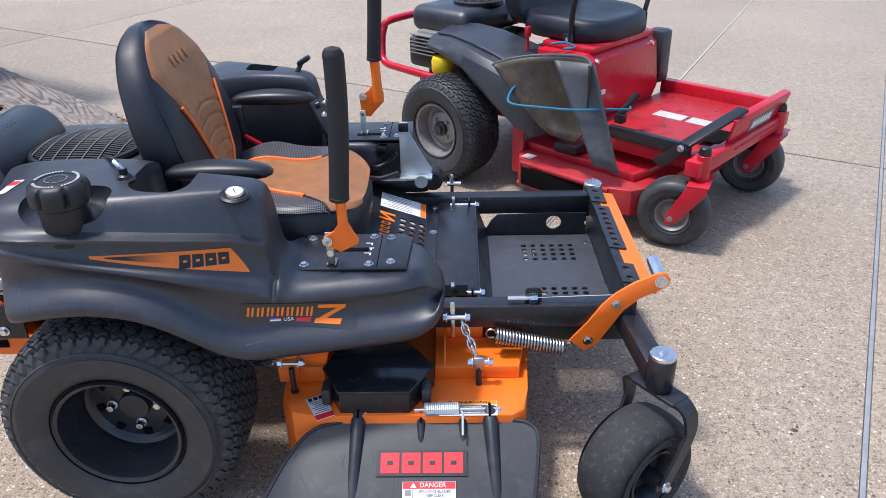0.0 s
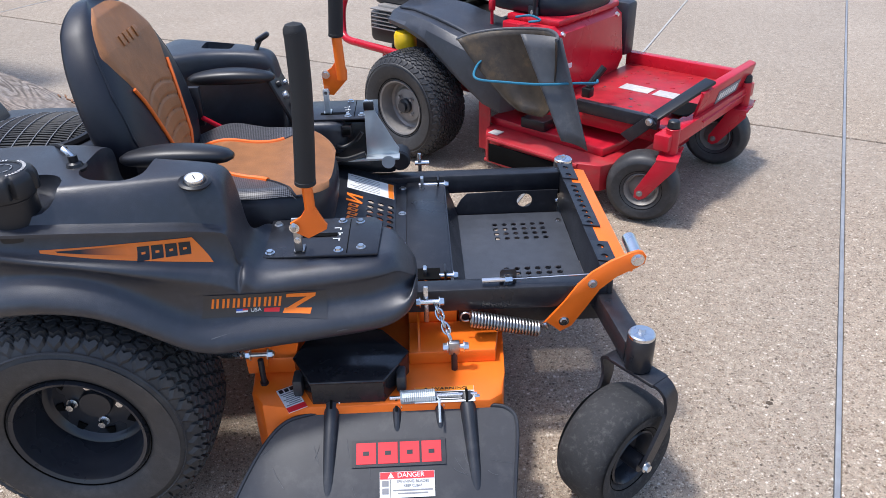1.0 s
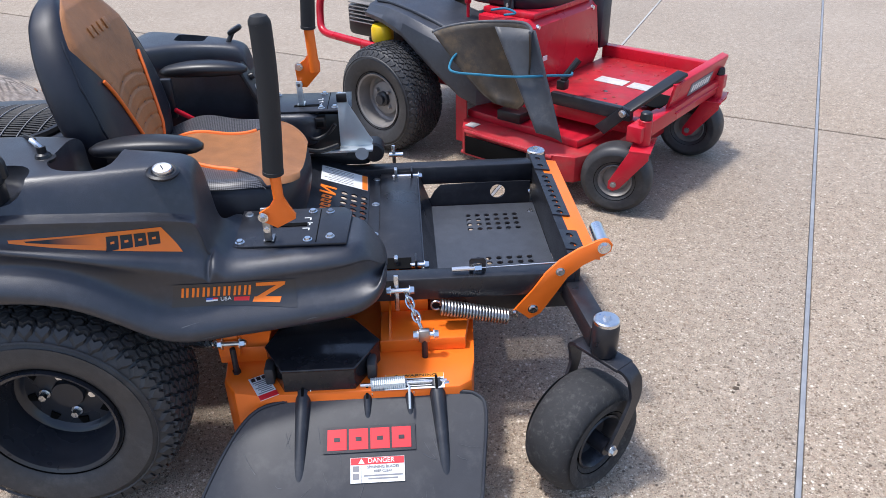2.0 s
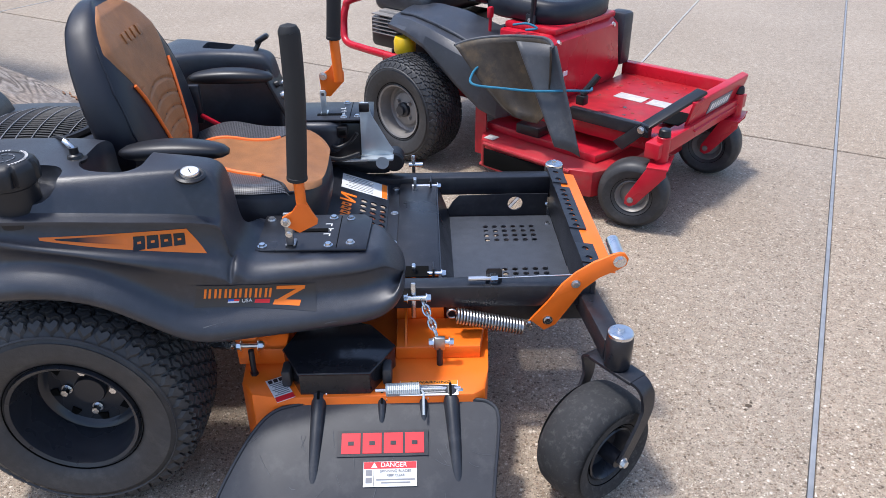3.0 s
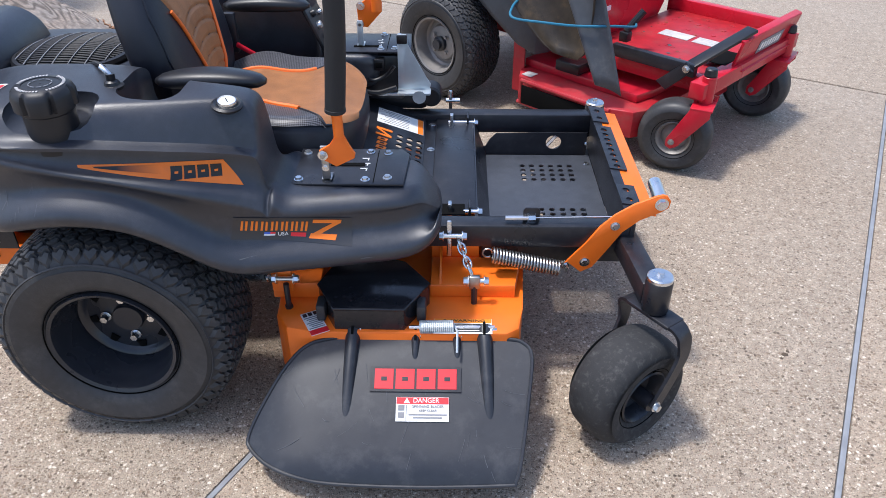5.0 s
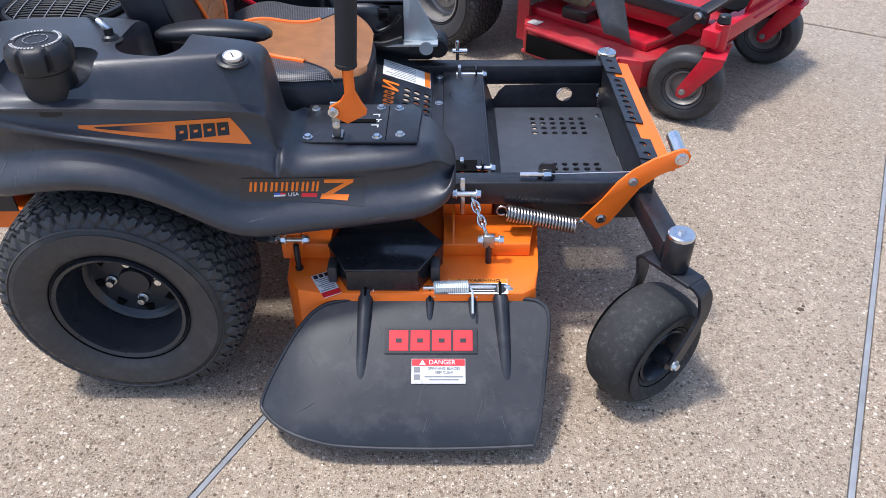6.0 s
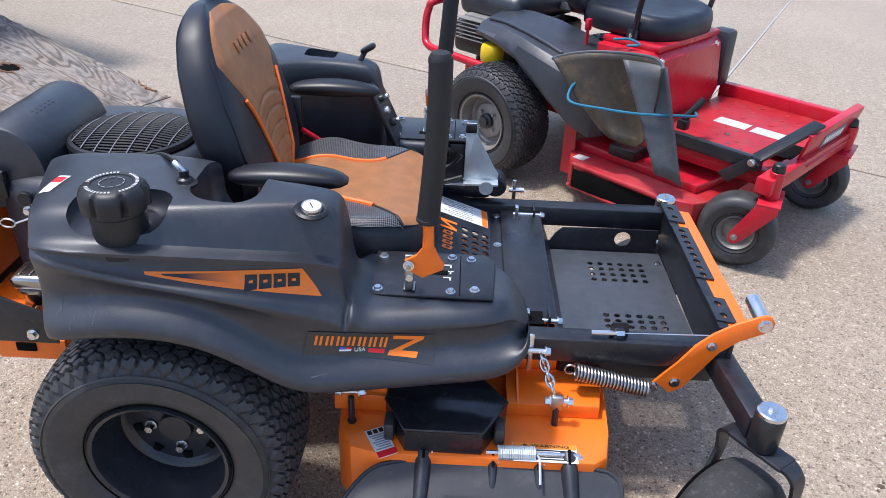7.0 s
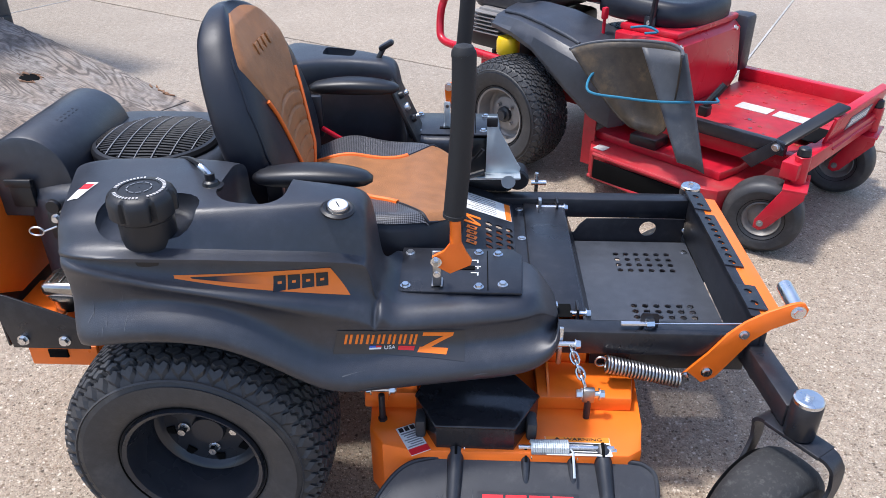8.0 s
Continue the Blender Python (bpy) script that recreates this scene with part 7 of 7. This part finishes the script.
# rear bumper tube
bm = B()
sweep(bm, smooth_line([(-0.12, -0.30, 0.42), (-0.42, -0.30, 0.43), (-0.56, -0.29, 0.44), (-0.60, -0.27, 0.50), (-0.60, -0.25, 0.60), (-0.58, -0.2, 0.64), (-0.58, 0.2, 0.64), (-0.60, 0.30, 0.60), (-0.60, 0.33, 0.5), (-0.5, 0.35, 0.43), (-0.12, 0.35, 0.42)], 8), 0.019, 14)
part("rear_bumper", bm, RED, REDM, "red bent-tube rear bumper")
bm = B(); box(bm, (-0.15, -0.295, 0.40), (0.28, 0.02, 0.08), 0.004); part("rear_bracket", bm, RED, REDM)
for x in (-0.22, -0.15):
    bm = B(); cyl(bm, (x, -0.29, 0.44), (x, -0.29, 0.46), 0.012, seg=10); part("bracket_bolt", bm, PLASTIC2, REDM)
# steering levers
for y, top in ((-0.14, -0.17), (0.47, 0.52)):
    lv = new("steering_lever"); lv.parent = REDM; lv["label"] = "black bent steering lever"
    bm = B(); sweep(bm, smooth_line([(0.47, y, 0.58), (0.485, y, 0.70), (0.50, y + (top - y) * 0.4, 0.80), (0.535, top, 0.92), (0.55, top, 1.10)], 6), 0.012, 12); part("lever_tube", bm, STEEL, lv)
    bm = B(); sweep(bm, [(0.515, y + (top - y) * 0.7, 0.86), (0.535, top, 0.92), (0.55, top, 1.10)], 0.018, 14); part("foam_grip", bm, FOAM, lv)
    bm = B(); box(bm, (0.475, y, 0.62), (0.05, 0.012, 0.15), 0.004); part("lever_plate", bm, STEEL, lv)
    for z in (0.63, 0.67):
        bolt(lv, (0.475, y - 0.006, z), (0, -1, 0), 0.008, 0.008)
bm = B(); sweep(bm, [(0.30, -0.20, 0.60), (0.30, -0.20, 0.68)], 0.007, 8); box(bm, (0.30, -0.20, 0.69), (0.022, 0.03, 0.05), 0.008); part("red_knob", bm, RED, REDM, "red plastic knob")
# deck
RD = new("mowing_deck"); RD.parent = REDM; RD["label"] = "dirty red mowing deck with a black sheet as the shaded discharge opening"
bm = B(); prism(bm, [(0.40, -0.36), (0.455, -0.44), (0.58, -0.465), (0.93, -0.475), (1.02, -0.44), (1.07, -0.33), (1.07, 0.45), (0.40, 0.5)], Matrix.Translation((0, 0, 0.10)), 0.11, 0.006); part("deck_shell", bm, REDOLD, RD)
bm = B(); prism(bm, [(0.40, -0.33), (0.98, -0.36), (1.0, -0.25), (1.0, 0.4), (0.40, 0.4)], Matrix.Translation((0, 0, 0.21)), 0.035, 0.006); part("deck_top", bm, RED, RD)
# black sheet on the closed shell paints the shade inside the discharge opening
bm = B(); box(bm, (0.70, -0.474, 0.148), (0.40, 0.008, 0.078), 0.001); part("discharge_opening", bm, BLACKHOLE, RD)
bm = B(); sweep(bm, [(0.47, -0.462, 0.105), (0.94, -0.484, 0.105)], 0.009, 8); sweep(bm, [(0.49, -0.468, 0.205), (0.94, -0.484, 0.205)], 0.008, 8); sweep(bm, [(0.49, -0.468, 0.105), (0.49, -0.468, 0.205)], 0.007, 8); part("deck_bar", bm, REDOLD, RD)
bm = B(); prism(bm, [(0.36, 0.10), (0.42, 0.10), (0.42, 0.30), (0.36, 0.33)], Matrix.Translation((0, -0.36, 0)) @ YAX, 0.006); part("end_plate", bm, REDOLD, RD)
bm = B(); box(bm, (0.485, -0.405, 0.2125), (0.05, 0.05, 0.002), 0, None); part("deck_label", bm, FADED, RD, smooth=False)
bm = B(); box(bm, (0.64, -0.31, 0.268), (0.12, 0.10, 0.045), 0.006); part("belt_cover", bm, PLASTIC2, RD)
# lift arm and foot pedal
LA = new("lift_pedal"); LA.parent = REDM; LA["label"] = "black deck lift arm with foot pedal"
bm = B(); box(bm, (0.99, -0.295, 0.375), (0.36, 0.03, 0.05), 0.005); part("lift_arm", bm, STEEL, LA)
bm = B()
prism(bm, [(1.03, 0.31), (1.075, 0.285), (1.17, 0.38), (1.14, 0.41)], Matrix.Translation((0, -0.315, 0)) @ YAX, 0.012, 0.002); part("pedal_link", bm, STEEL, LA)
bolt(LA, (1.145, -0.328, 0.385), (0, -1, 0), 0.011, 0.01)
d = Vector((0.10, 0.26, 0.10)); mm = Matrix.Translation(Vector((1.145, -0.30, 0.39)) + d / 2) @ d.to_track_quat("X", "Z").to_matrix().to_4x4()
bm = B(); box(bm, (0, 0, 0), (d.length, 0.055, 0.014), 0.004, mm); part("pedal_pad", bm, PLASTIC2, LA)
bm = B(); sweep(bm, [(0.80, -0.20, 0.42), (0.84, -0.15, 0.50)], 0.015, 10); box(bm, (0.80, -0.2, 0.40), (0.04, 0.04, 0.04), 0.006); part("brake_pedal", bm, PLASTIC2, LA)
# folded-up grass chute tied with a cord
GC = new("grass_chute"); GC.parent = REDM; GC["label"] = "dirty folded-up grass chute tied with blue cord"
bm = B()
rows = []
for i in range(19):
    t = i / 18                       # round the shell from rear to front
    a = radians(178 - 166 * t)
    row = []
    for j in range(13):
        v = j / 12                   # from the bottom up
        r = 0.055 + 0.155 * v ** 0.62
        cx, cy = 0.70 - 0.085 * v, -0.47 - 0.08 * v
        row.append(Vector((cx + r * 1.08 * math.cos(a), cy + r * math.sin(a) * 0.75, 0.36 + 0.33 * v - 0.085 * v * max(0, 0.75 - t) - 0.02 * v * max(0, t - 0.7) - 0.02 * (1 - v) * math.sin(3 * t))))
    rows.append(row)
grid(bm, rows)
ob = part("chute_shell", bm, SIDEFLAP, GC, "brown stained plastic shell"); k = ob.modifiers.new("thick", "SOLIDIFY"); k.thickness = 0.005
bm = B(); sweep(bm, [r[-1] for r in rows], 0.006, 8); part("shell_rim", bm, FLAPGREY, GC)
bm = B()
fr = []
for i in range(9):
    v = i / 8
    fr.append([Vector((0.690 + (0.075 + 0.06 * v) * u + 0.195 * (1 - v), -0.515 + 0.07 * u - 0.02 * v + 0.012 * math.sin(3.1 * u), 0.305 + 0.385 * v - 0.035 * u * (1 - v) - 0.012 * u)) for u in (0, 0.12, 0.3, 0.5, 0.7, 0.88, 1.0)])
grid(bm, fr)
ob = part("chute_flap", bm, FLAPGREY, GC); k = ob.modifiers.new("thick", "SOLIDIFY"); k.thickness = 0.008
bm = B(); sweep(bm, smooth_line([(0.455, -0.45, 0.545), (0.485, -0.545, 0.528), (0.56, -0.635, 0.520), (0.68, -0.61, 0.522), (0.79, -0.535, 0.515), (0.88, -0.43, 0.51), (0.89, -0.30, 0.48), (0.83, -0.18, 0.45)], 6), 0.005, 8); part("cord", bm, ROPE, GC, "blue cord")
bm = B(); sweep(bm, smooth_line([(0.44, -0.22, 0.66), (0.50, -0.20, 0.67), (0.545, -0.19, 0.655), (0.50, -0.21, 0.645)], 6), 0.005, 8); part("cord_end", bm, ROPE, GC, "blue cord")
